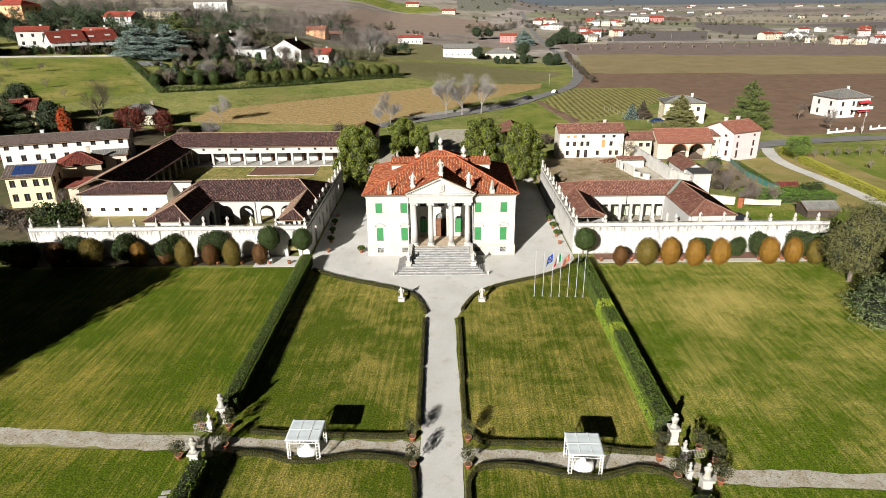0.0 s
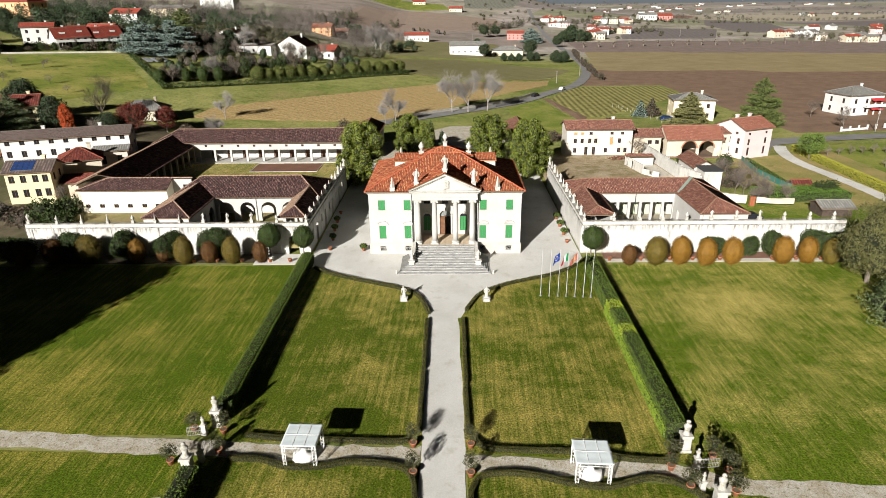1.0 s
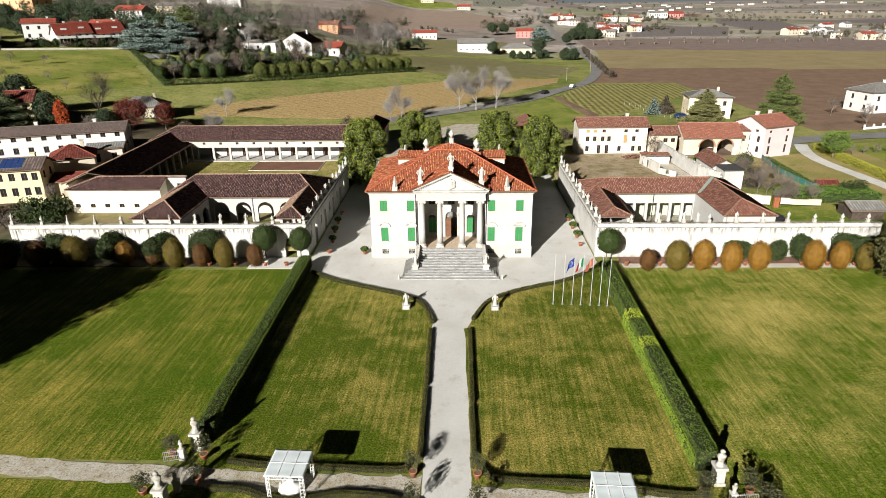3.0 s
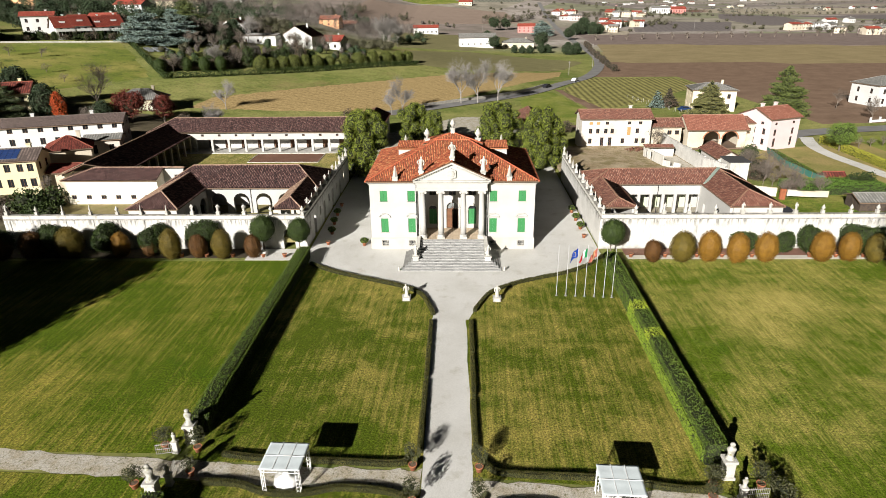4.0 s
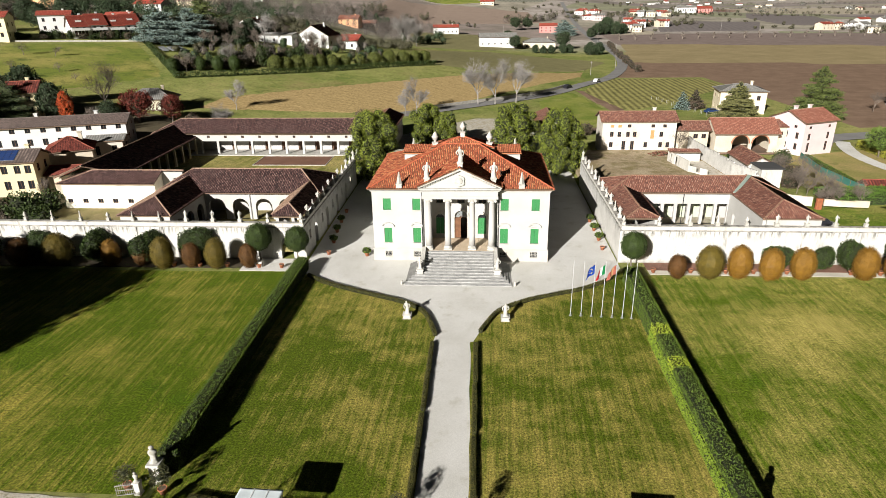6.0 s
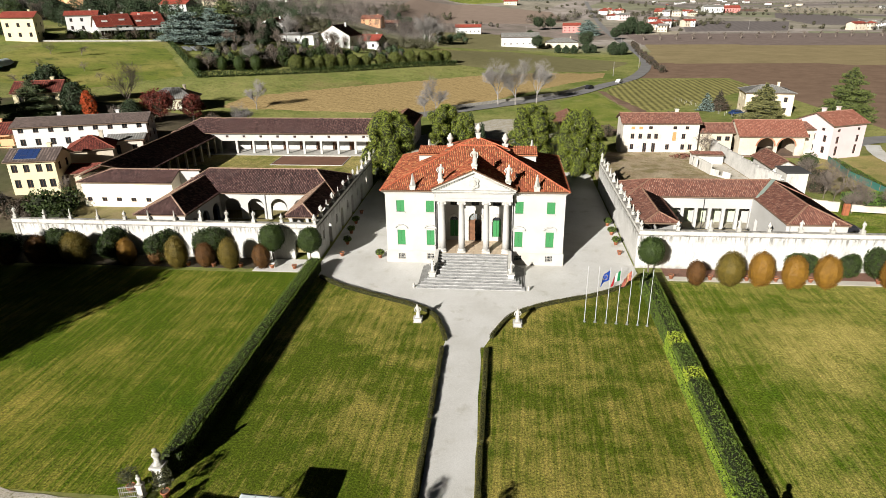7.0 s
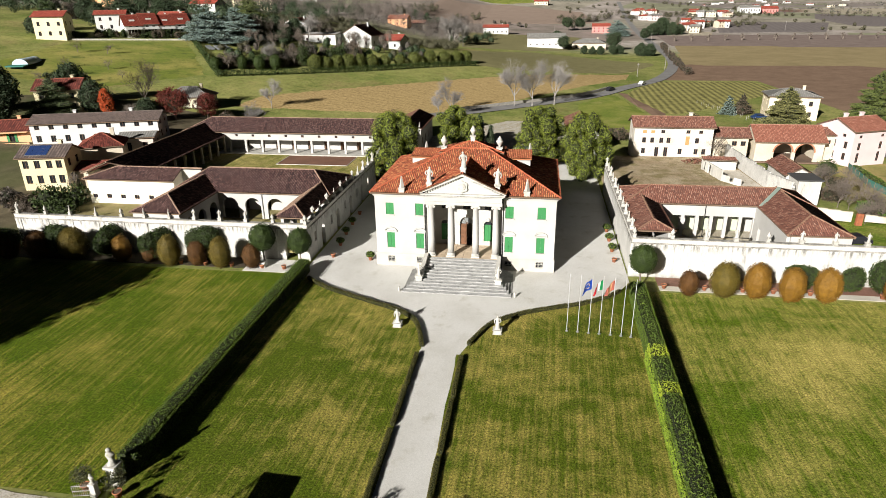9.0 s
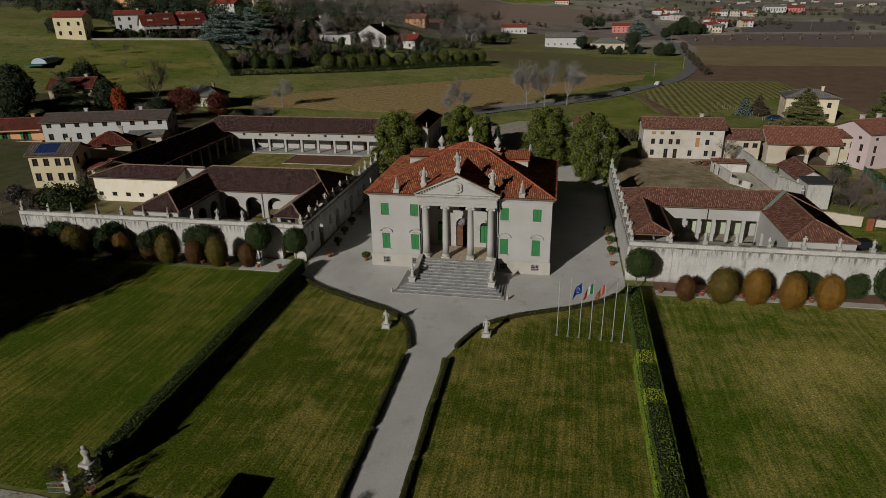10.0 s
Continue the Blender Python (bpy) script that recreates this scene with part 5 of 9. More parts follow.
roof(long_w, [[(*LE[0], 6.0), (*LE[1], 6.0), (*LR[1], 8.15), (*LR[0], 8.15)], [(*LW[1], 6.0), (*LW[0], 6.0), (*LR[0], 8.15), (*LR[1], 8.15)]], TILE_DARK, DECK, .26, .42, label="dark mossy clay tile roof with west slope coloured as sunlit", ridges=[((*LR[0], 8.15), (*LR[1], 8.15))], ridge_r=.14, lit_slopes=(1,))
bm = bmesh.new()
wall_panel(bm, pose(-68.6, 19.8, 0, 0, 0, 92.0), 35, 6.0, .4, [])
wall_panel(bm, Matrix.Translation((-68.6, 22.9, 0)), 9.6, 5.9, .4, [])
part("wall", bm, OLDPLASTER, long_w)
for i in range(9):
    bm = bmesh.new()
    y = 24.4 + 3.5 * i
    x = -58.8 - (y - 22.6) * .035
    box(bm, x - .2, x + .2, y - .2, y + .2, 2.25, 5.95, .02)
    part("pillar", bm, OLDPLASTER, long_w)
# back wing with a row of columns
back = thing("back_wing", "long white colonnaded wing with dark tiled roof", "outbuilding")
cols_x = [-58.75 + 3.81 * i for i in range(9)]
bm = bmesh.new()
wall_panel(bm, Matrix.Translation((-61.5, 52.8, 5.15)), 37.2, 1.75, .4, [(c + 61.5 - .3 + d, c + 61.5 + .3 + d, .72, 1.22, False) for c in cols_x for d in (1.9,)] + [(1.2, 1.8, .72, 1.22, False)])
part("front_wall", bm, PLASTER, back)
bm = bmesh.new()
wall_panel(bm, Matrix.Translation((-68.5, 57.0, 0)), 44.4, 6.9, .4, [(c + 68.5 + 1.4, c + 68.5 + 2.5, 2.3, 4.5, False) for c in cols_x])
wall_panel(bm, Matrix.Translation((-68.5, 63.4, 0)), 44.4, 6.9, .4, [])
wall_panel(bm, pose(-24.3, 53.2, 0, 0, 0, 90), 10.2, 6.9, .4, [])
wall_panel(bm, pose(-68.5, 57.4, 0, 0, 0, 90) @ Matrix.Translation((0, -.4, 0)), 6.0, 6.9, .4, [])
part("wall", bm, PLASTER, back)
for c in cols_x:
    bm = bmesh.new()
    box(bm, c - .25, c + .25, 52.8, 53.25, 2.25, 5.15, .02)
    part("pillar", bm, PLASTER, back)
    bm = bmesh.new()
    quick_box(bm, c + 1.4, c + 2.5, 57.2, 57.22, 2.3, 4.5)
    part("door_leaf", bm, BROWN, back)
    window_fill(back, c + 1.9, 52.8, 5.87, .6, .5)
bm = bmesh.new()
box(bm, -61.5, -24.4, 51.4, 56.95, 2.25, 2.38)
part("pavement", bm, STONE, back, "pale stone walkway under the columns")
pitched(back, -69.2, -23.6, 52.1, 64.2, 6.9, 9.1, (True, False), "x", cut=(4.2, 0), label="dark weathered clay tile roof")

# --- east side ---
log = thing("loggia_wing", "low white pillared wing with brown tiled roof", "outbuilding")
bm = bmesh.new()
wall_panel(bm, Matrix.Translation((26.9, 12.5, 0)), 13.2, 6.15, .4, [(1.45 + 1.95 * i, 1.45 + 1.95 * i + 1.5, 1.15, 4.35, False) for i in range(6)])
part("front_wall", bm, PLASTER, log)
bm = bmesh.new()
wall_panel(bm, Matrix.Translation((22.0, 15.6, 0)), 24.5, 6.1, .3, [(7.3 + 2.1 * i, 8.3 + 2.1 * i, 1.15, 3.6, False) for i in range(5)])
wall_panel(bm, Matrix.Translation((22.0, 19.3, 0)), 25.0, 6.1, .4, [])
wall_panel(bm, pose(40.1, .9, 0, 0, 0, 90), 11.6, 6.1, .4, [(8.6, 9.6, 1.15, 3.5, False)])
wall_panel(bm, pose(26.2, .9, 0, 0, 0, 90), 11.6, 6.1, .4, [])
wall_panel(bm, pose(47.1, .9, 0, 0, 0, 90), 18.4, 6.1, .4, [])
wall_panel(bm, Matrix.Translation((40.11, .6, 0)), 6.9, 6.0, .29, [])
part("wall", bm, PLASTER, log)
bm = bmesh.new()
for i in range(5):
    quick_box(bm, 29.3 + 2.1 * i, 30.3 + 2.1 * i, 15.75, 15.78, 1.15, 3.6)
part("door_leaf", bm, plain("pale_green_paint", (.45, .50, .36)), log, "pale green doors inside the loggia")
pitched(log, 21.8, 47.3, 11.9, 19.9, 6.2, 7.75, (True, True), "x", tile=TILE_BROWN, amp=.055, label="brown weathered clay tile roof")
pitched(log, 39.6, 47.3, .5, 17.0, 6.15, 7.6, (True, False), "y", tile=TILE_BROWN, amp=.028, label="brown weathered clay tile roof")
pitched(log, 21.85, 26.6, .5, 15.5, 6.1, 6.85, (True, False), "y", tile=TILE_BROWN, amp=.028, label="brown weathered clay tile roof")
bm = bmesh.new()
prism(bm, [(39.75, 11.75, 6.34), (40.2, 11.55, 6.34), (43.6, 15.4, 7.95), (43.2, 15.8, 7.95)], (0, 0, .06))
part("valley_flashing", bm, plain("grey_green_metal", (.30, .36, .31), .5, .3), log, "grey-green metal valley strip")
bm = bmesh.new()
tube(bm, (33.0, 12.42, 1.15), (33.0, 12.42, 6.1), .06, .06, 8)
part("downpipe", bm, IRON, log)

# ---- plants: how they are made ----
def leaf_mesh(name, pts, nrm, size, seed, material, core=None, core_material=None, flat=0.5):
    """Many small leaf sprays at pts, turned roughly along nrm, round an optional dark core of (verts, faces)."""
    rs = np.random.RandomState(seed)
    n = len(pts)
    pts, nrm = np.asarray(pts, float), np.asarray(nrm, float)
    d = nrm * (1 - flat) + rs.normal(size=(n, 3)) * flat
    d /= np.linalg.norm(d, axis=1)[:, None] + 1e-9
    u = np.cross(d, rs.normal(size=(n, 3)))
    u /= np.linalg.norm(u, axis=1)[:, None] + 1e-9
    v = np.cross(d, u)
    s = size * rs.uniform(.6, 1.35, n)[:, None]
    quad = np.stack([pts - u * s, pts - v * s * .55 + d * s * .12, pts + u * s, pts + v * s * .55 + d * s * .12], 1).reshape(-1, 3)
    verts = quad.tolist()
    faces = (np.arange(n)[:, None] * 4 + np.arange(4)).tolist()
    k = len(verts)
    if core:
        verts += [tuple(p) for p in core[0]]
        faces += [tuple(i + k for i in f) for f in core[1]]
    me = bpy.data.meshes.new(name)
    me.from_pydata(verts, [], faces)
    me.materials.append(material)
    if core:
        me.materials.append(core_material or material)
        me.polygons.foreach_set("material_index", [0] * n + [1] * len(core[1]))
    return me


def blob(center, radii, bumps, seed, rings=8, seg=12):
    """An uneven closed body, as verts and faces."""
    vs, fs = [], []
    for j in range(rings + 1):
        th = math.pi * j / rings
        for k in range(seg):
            a = 2 * math.pi * k / seg
            d = Vector((math.sin(th) * math.cos(a), math.sin(th) * math.sin(a), math.cos(th)))
            q = 1 + bumps * noise.noise(d * 2.2 + Vector((seed * 1.7, 0, 0)))
            vs.append((center[0] + radii[0] * d.x * q, center[1] + radii[1] * d.y * q, center[2] + radii[2] * d.z * q))
    for j in range(rings):
        for k in range(seg):
            fs.append((j * seg + k, j * seg + (k + 1) % seg, (j + 1) * seg + (k + 1) % seg, (j + 1) * seg + k))
    return vs, fs


def crown_mesh(name, lobes, n, size, seed, material, core_material, bumps=.25, core=.82, flat=.5, inside=.35):
    """A crown of leaf sprays over several uneven lobes (centre, radii)."""
    rs = np.random.RandomState(seed)
    area = np.array([r[0] * r[1] + r[1] * r[2] + r[0] * r[2] for _, r in lobes])
    pick = rs.choice(len(lobes), n, p=area / area.sum())
    pts, nrm = [], []
    for i in pick:
        c, r = lobes[i]
        d = rs.normal(size=3)
        d /= np.linalg.norm(d)
        q = 1 + bumps * noise.noise(Vector(d) * 2.2 + Vector((i * 1.7 + seed, 0, 0))) + rs.normal() * .045
        if rs.rand() < inside:
            q *= rs.uniform(.8, 1.0)
        pts.append((c[0] + r[0] * d[0] * q, c[1] + r[1] * d[1] * q, c[2] + r[2] * d[2] * q))
        nrm.append(d)
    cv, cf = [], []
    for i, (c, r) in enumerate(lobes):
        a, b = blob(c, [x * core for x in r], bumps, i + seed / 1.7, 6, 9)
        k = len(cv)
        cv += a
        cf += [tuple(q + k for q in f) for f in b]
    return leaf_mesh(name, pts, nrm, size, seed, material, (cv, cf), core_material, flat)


def trunk_mesh(name, h, r, seed, limbs=5, material=None, spread=.5):
    rr = random.Random(seed)
    bm = bmesh.new()
    p, q = Vector((0, 0, -.1)), Vector((rr.uniform(-.05, .05) * h, rr.uniform(-.05, .05) * h, h * .5))
    tube(bm, p, q, r, r * .7, 9)
    top = q + Vector((rr.uniform(-.05, .05) * h, rr.uniform(-.05, .05) * h, h * .5))
    tube(bm, q, top, r * .7, r * .3, 8)
    for i in range(limbs):
        a = 2 * math.pi * i / limbs + rr.uniform(-.4, .4)
        s = q.lerp(top, rr.uniform(0, .7))
        e = s + Vector((math.cos(a), math.sin(a), rr.uniform(.4, 1.0))) * h * spread * rr.uniform(.5, .8)
        tube(bm, s, e, r * .4, r * .12, 6)
    me = bpy.data.meshes.new(name)
    bm.to_mesh(me)
    bm.free()
    me.materials.append(material or BARK)
    return me


def bare_tree_mesh(name, h, seed, twigs=5, levels=4, material=None, r0=None, spread=.55, up=.5):
    """A leafless tree: trunk, limbs and fine twigs."""
    rr = random.Random(seed)
    vs, fs = [], []

    def rod(p0, p1, ra, rb):
        d = (p1 - p0).normalized()
        u = d.orthogonal().normalized()
        w_ = d.cross(u)
        k, seg = len(vs), 5 if ra > .03 else 3
        for p, r in ((p0, ra), (p1, rb)):
            for i in range(seg):
                a = 2 * math.pi * i / seg
                vs.append(tuple(p + r * (math.cos(a) * u + math.sin(a) * w_)))
        for i in range(seg):
            fs.append((k + i, k + (i + 1) % seg, k + seg + (i + 1) % seg, k + seg + i))

    def grow(p, d, length, r, level):
        e = p + d * length
        rod(p, e, r, r * .62)
        if level == 0:
            return
        for i in range(twigs if level > 1 else twigs + 1):
            nd = (d + Vector((rr.gauss(0, spread), rr.gauss(0, spread), rr.gauss(up * .35, spread * .6)))).normalized()
            s = p.lerp(e, rr.uniform(.45, 1.0)) if i else e
            grow(s, nd, length * rr.uniform(.55, .8), r * .5, level - 1)
    grow(Vector((0, 0, -.1)), Vector((rr.uniform(-.06, .06), rr.uniform(-.06, .06), 1)).normalized(), h * .34, r0 or h * .022, levels)
    me = bpy.data.meshes.new(name)
    me.from_pydata(vs, [], fs)
    me.materials.append(material or BARK)
    return me


def plant(name, label, category, group, at, parts, rz=0.0, scale=(1, 1, 1)):
    """A thing of shared meshes: parts are (name, mesh)."""
    ob = thing(name, label, category, group, at, rz)
    for nm, me in parts:
        share(nm, me, ob, Matrix.Diagonal((*scale, 1)))
    return ob


BOX_LEAF = foliage("box_leaves", (.022, .045, .010), (.075, .12, .028), (.05, .075, .02))
BORDER_LEAF = foliage("brownish_box_leaves", (.022, .026, .006), (.115, .105, .024), (.06, .055, .013))
HEDGE_LEAF = foliage("hedge_leaves", (.024, .048, .005), (.115, .165, .019), (.06, .088, .012))
HEDGE_YELLOW = foliage("yellow_green_leaves", (.14, .19, .014), (.38, .44, .04), (.25, .31, .025))
HEDGE_OCHRE = foliage("ochre_green_leaves", (.15, .15, .018), (.33, .32, .04), (.24, .23, .03))
IVY = foliage("ivy_leaves", (.03, .065, .008), (.10, .17, .02), (.06, .11, .015))
HEDGE_BRIGHT = foliage("bright_green_leaves", (.07, .12, .01), (.24, .32, .028), (.14, .20, .018))
LAUREL_LEAF = foliage("dark_evergreen_leaves", (.009, .018, .004), (.052, .080, .014), (.022, .036, .008))
# Near-black filling for crowns and hedges: inner shade put into its colour.
BLACKCORE = surface("core_shade", (.022, .026, .012), (.015, .018, .01), .95, 2, 8, grain=.2)
OLIVE_LEAF = foliage("olive_brown_leaves", (.050, .040, .007), (.145, .104, .016), (.095, .066, .010))
ORANGE_LEAF = foliage("ochre_orange_leaves", (.10, .05, .006), (.225, .115, .014), (.16, .08, .01))
RUST_LEAF = foliage("rust_brown_leaves", (.040, .020, .006), (.125, .055, .012), (.08, .036, .009))
THUJA_LEAF = foliage("yellow_green_conifer", (.018, .033, .005), (.29, .335, .038), (.115, .145, .018))
CEDAR_LEAF = foliage("blue_green_conifer", (.06, .09, .08), (.25, .32, .29), (.14, .19, .165))
FIR_LEAF = foliage("dark_green_conifer", (.012, .024, .012), (.055, .08, .034), (.03, .046, .02))
OLIVETREE = foliage("grey_olive_leaves", (.03, .034, .014), (.095, .095, .042), (.06, .06, .026))
REDLEAF = foliage("dark_red_autumn_leaves", (.06, .013, .009), (.17, .034, .02), (.10, .022, .014))
BRIGHTRED = foliage("bright_red_autumn_leaves", (.36, .05, .015), (.52, .12, .03), (.45, .08, .02))
BROWNLEAF = foliage("brown_winter_leaves", (.04, .03, .022), (.12, .088, .06), (.07, .053, .036))
GREYTWIG = foliage("grey_winter_twigs", (.03, .025, .021), (.10, .083, .07), (.055, .046, .039))


def hedge_mesh(name, pts, width, height, density, size, seed, material, jag=.05):
    """A clipped hedge along a line: solid body under a skin of leaves."""
    rs = np.random.RandomState(seed)
    cv, cf, P_, N_ = [], [], [], []
    prof = [(-.5, 0), (-.5, .86), (-.36, .97), (.36, .97), (.5, .86), (.5, 0)]
    L = [Vector((*p, 0)) for p in pts]
    for i, p in enumerate(L):
        d = (L[min(i + 1, len(L) - 1)] - L[max(i - 1, 0)]).normalized()
        nn = Vector((-d.y, d.x, 0))
        for a, b in prof:
            cv.append(tuple(p + nn * a * (width - .08) + Vector((0, 0, b * (height - .05)))))
    m = len(prof)
    for i in range(len(L) - 1):
        for k in range(m - 1):
            cf.append((i * m + k, i * m + k + 1, (i + 1) * m + k + 1, (i + 1) * m + k))
    cf += [tuple(range(m)), tuple((len(L) - 1) * m + k for k in reversed(range(m)))]
    for p, q in zip(L, L[1:]):
        d = (q - p)
        ln = d.length
        d.normalize()
        nn = Vector((-d.y, d.x, 0))
        for side, count, base in ((0, width, None), (1, height, nn), (-1, height, -nn)):
            for _ in range(int(ln * count * density + rs.rand())):
                s, h_ = rs.rand() * ln, rs.rand()
                bumpy = jag * noise.noise((p + d * s) * .9 + Vector((seed, side * 3, h_ * height)))
                if side == 0:
                    P_.append(p + d * s + nn * (h_ - .5) * width + Vector((0, 0, height * (1 - .16 * abs(2 * h_ - 1) ** 3) + bumpy * 1.5 + rs.normal() * .02)))
                    N_.append((0, 0, 1))
                else:
                    P_.append(p + d * s + base * (width / 2 + bumpy + rs.normal() * .02) + Vector((0, 0, h_ * height)))
                    N_.append(tuple(base))
    for p, nn in ((L[0], (L[0] - L[1]).normalized()), (L[-1], (L[-1] - L[-2]).normalized())):
        sd = Vector((-nn.y, nn.x, 0))
        for _ in range(int(width * height * density)):
            P_.append(p + sd * (rs.rand() - .5) * width + Vector((0, 0, rs.rand() * height)) + nn * .02)
            N_.append(tuple(nn))
    # Solid dark body, the hedge's inner shade in its colour.
    me = bpy.data.meshes.new("dark_body")
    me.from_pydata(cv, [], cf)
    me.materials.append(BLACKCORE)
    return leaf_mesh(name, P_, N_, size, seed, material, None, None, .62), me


def hedge(pts, width, height, density, size, seed, material, label, name="hedge", group=""):
    ob = thing(name, label, "hedge", group)
    for nm, me in zip(("foliage", "dark_body"), hedge_mesh(name, pts, width, height, density, size, seed, material)):
        share(nm, me, ob, Matrix())
    return ob


def line(a, b, step=2.0):
    n = max(1, int(math.dist(a, b) / step))
    return [(a[0] + (b[0] - a[0]) * i / n, a[1] + (b[1] - a[1]) * i / n) for i in range(n + 1)]


# ---- garden planting ----
hedge(line((-20.88, -3.6), (-20.9, -41.5)), 1.56, 1.85, 110, .07, 1, HEDGE_LEAF, "tall clipped dark green hedge beside the lawn", group="tall hedges")
hedge(line((-20.7, -50.2), (-20.6, -80)), 1.56, 1.85, 60, .08, 2, HEDGE_LEAF, "tall clipped dark green hedge beside the lawn", group="tall hedges")
hx = lambda y: 21.28 + (y + 20) * .012
runs = [(-6.0, -20.4, HEDGE_LEAF), (-20.4, -22.6, HEDGE_YELLOW), (-22.6, -26.8, HEDGE_LEAF), (-26.8, -28.6, HEDGE_YELLOW), (-28.6, -45.0, HEDGE_LEAF)]
for i, (ya, yb, mt) in enumerate(runs):
    hedge(line((hx(ya), ya), (hx(yb), yb)), 1.6, 2.08 if mt is HEDGE_LEAF else 2.03, 110, .07, 10 + i, mt, "tall clipped green hedge beside the lawn" if mt is HEDGE_LEAF else "yellow-green section of a clipped hedge", group="tall hedges")
# Added strip over the west face; its sunlight is put into the leaf colour.
hedge(line((hx(-20) - .88, -20.5), (hx(-44.5) - .88, -44.6)), .2, 1.3, 160, .07, 20, HEDGE_BRIGHT, "bright green leaf strip coloured as a hedge's sunlit side", group="low borders")
hedge(line((20.9, -54.2), (20.7, -80)), 1.7, 1.4, 60, .08, 21, HEDGE_LEAF, "tall clipped green hedge beside the lawn", group="tall hedges")


def border(pts, seed, h=.46, w_=.38):
    hedge(pts, w_, h, 430, .045, seed, BORDER_LEAF, "low clipped box border along the gravel", "box_border", "low borders")


border([(x + .1, y - .25) for x, y in L_ARC[2:-2]], 30)
border([(x + .05, y - .25) for x, y in R_ARC[4:-3]], 31)
for i, (a, b) in enumerate(((-22.3, -27.5), (-28.0, -33.5), (-34.2, -38.4), (-38.8, -43.9))):
    border(line((-2.15, a), (-2.12, b), 1), 40 + i, rnd.uniform(.42, .52))
for i, (a, b) in enumerate(((-22.3, -29.0), (-29.6, -36.4), (-37.0, -44.0))):
    border(line((2.35, a), (2.4, b), 1), 50 + i, rnd.uniform(.42, .52))
border(smooth_line([(-18.0, -44.4), (-14.5, -44.9), (-9.6, -45.1), (-4.4, -45.35), (-3.1, -45.1)], 4), 60)
border(smooth_line([(-18.6, -47.5), (-15.6, -47.7), (-13.4, -48.5), (-10.6, -48.6), (-8, -48.0), (-4.4, -48.3), (-3.0, -49.0), (-2.3, -50.3), (-2.1, -52.6)], 4), 61)
border(smooth_line([(19.6, -47.9), (17, -47.7), (14.6, -47.2), (11.4, -46.7), (5.2, -46.4), (3.6, -45.9), (2.75, -44.8)], 4), 62)
border(smooth_line([(21.2, -52.3), (19.4, -50.5), (17.4, -49.9), (15.5, -50.4), (13.6, -50.9), (11.0, -50.6), (7.5, -49.5), (4.6, -49.4), (3.2, -49.9), (2.5, -51.4), (2.4, -53)], 4), 63)
border(line((-2.1, -52.8), (-2.1, -80), 2), 64)
border(line((2.4, -53.2), (2.4, -80), 2), 65)


def ball_mesh(seed, material, n=6500):
    return crown_mesh("crown", [((0, 0, 2.35), (1.85, 1.85, 2.35))], n, .085, seed, material, material, .10, .95, .32, .15)


BALLS = {k: ball_mesh(i + 5, m) for i, (k, m) in enumerate((("olive", OLIVE_LEAF), ("orange", ORANGE_LEAF), ("rust", RUST_LEAF), ("green", LAUREL_LEAF)))}
STUMP = trunk_mesh("trunk", .9, .12, 3, 3)
WORDS = {"olive": "clipped egg-shaped shrub with olive-brown leaves", "orange": "clipped egg-shaped shrub with ochre-orange leaves", "rust": "clipped round shrub with rust-brown leaves", "green": "clipped round evergreen shrub with dark leaves"}


def ball(x, y, kind, w_, h):
    plant("topiary_shrub", WORDS[kind], "shrub", "clipped shrubs along the wall", (x, y, 0), [("crown", BALLS[kind]), ("trunk", STUMP)], rnd.uniform(0, 360), (w_ / 4.3, w_ / 4.3, h / 4.6))


for x, y, k, w_, h in ((27.6, -4.8, "rust", 2.5, 3.1), (31.6, -4.7, "olive", 3.7, 4.2), (35.3, -4.6, "orange", 3.3, 4.3), (39.0, -5.1, "orange", 3.2, 4.1), (43.0, -4.7, "orange", 3.3, 4.1), (50.6, -4.6, "orange", 3.3, 4.2), (54.3, -4.5, "orange", 3.0, 4.0), (57.5, -5.0, "olive", 2.9, 3.9),
                       (-28.3, -3.2, "rust", 2.8, 3.4), (-32.6, -3.6, "olive", 3.2, 4.2), (-36.2, -3.2, "rust", 2.9, 3.4), (-39.9, -3.8, "olive", 3.3, 4.3), (-43.4, -2.9, "rust", 2.6, 2.9), (-47.4, -3.2, "orange", 2.9, 3.7), (-54.9, -3.0, "olive", 4.4, 4.3), (-60.2, -3.4, "rust", 3.8, 3.9), (-64.4, -4.0, "rust", 3.4, 3.6)):
    ball(x, y, k, w_, h)
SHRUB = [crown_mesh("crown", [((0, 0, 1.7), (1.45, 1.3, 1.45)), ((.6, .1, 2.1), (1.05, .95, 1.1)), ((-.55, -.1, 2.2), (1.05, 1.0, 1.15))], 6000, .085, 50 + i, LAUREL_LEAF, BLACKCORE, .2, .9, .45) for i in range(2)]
for i, (x, y, s, h) in enumerate(((41.2, -1.6, 1.25, .95), (47.0, -1.7, 1.15, .95), (50.4, -1.7, 1.45, 1.2), (56.9, -1.8, 1.5, 1.25), (60.2, -2.2, 1.2, 1.25), (-36.0, -1.7, 1.4, 1.5), (-42.9, -1.7, 1.6, 1.3), (-50.0, -1.8, 1.8, 1.35), (-58.0, -1.9, 1.7, 1.3), (-66, -3.6, 2.0, 1.3))):
    plant("evergreen_shrub", "loose dark evergreen shrub against the garden wall", "shrub", "wall shrubs", (x, y, 0), [("crown", SHRUB[i % 2]), ("trunk", STUMP)], 40 * i, (s, s * .8, h))
LOLLY = crown_mesh("crown", [((0, 0, 3.65), (1.85, 1.85, 1.65))], 6500, .085, 77, LAUREL_LEAF, LAUREL_LEAF, .10, .95, .35, .15)
STEM = trunk_mesh("trunk", 3.0, .16, 8, 5)
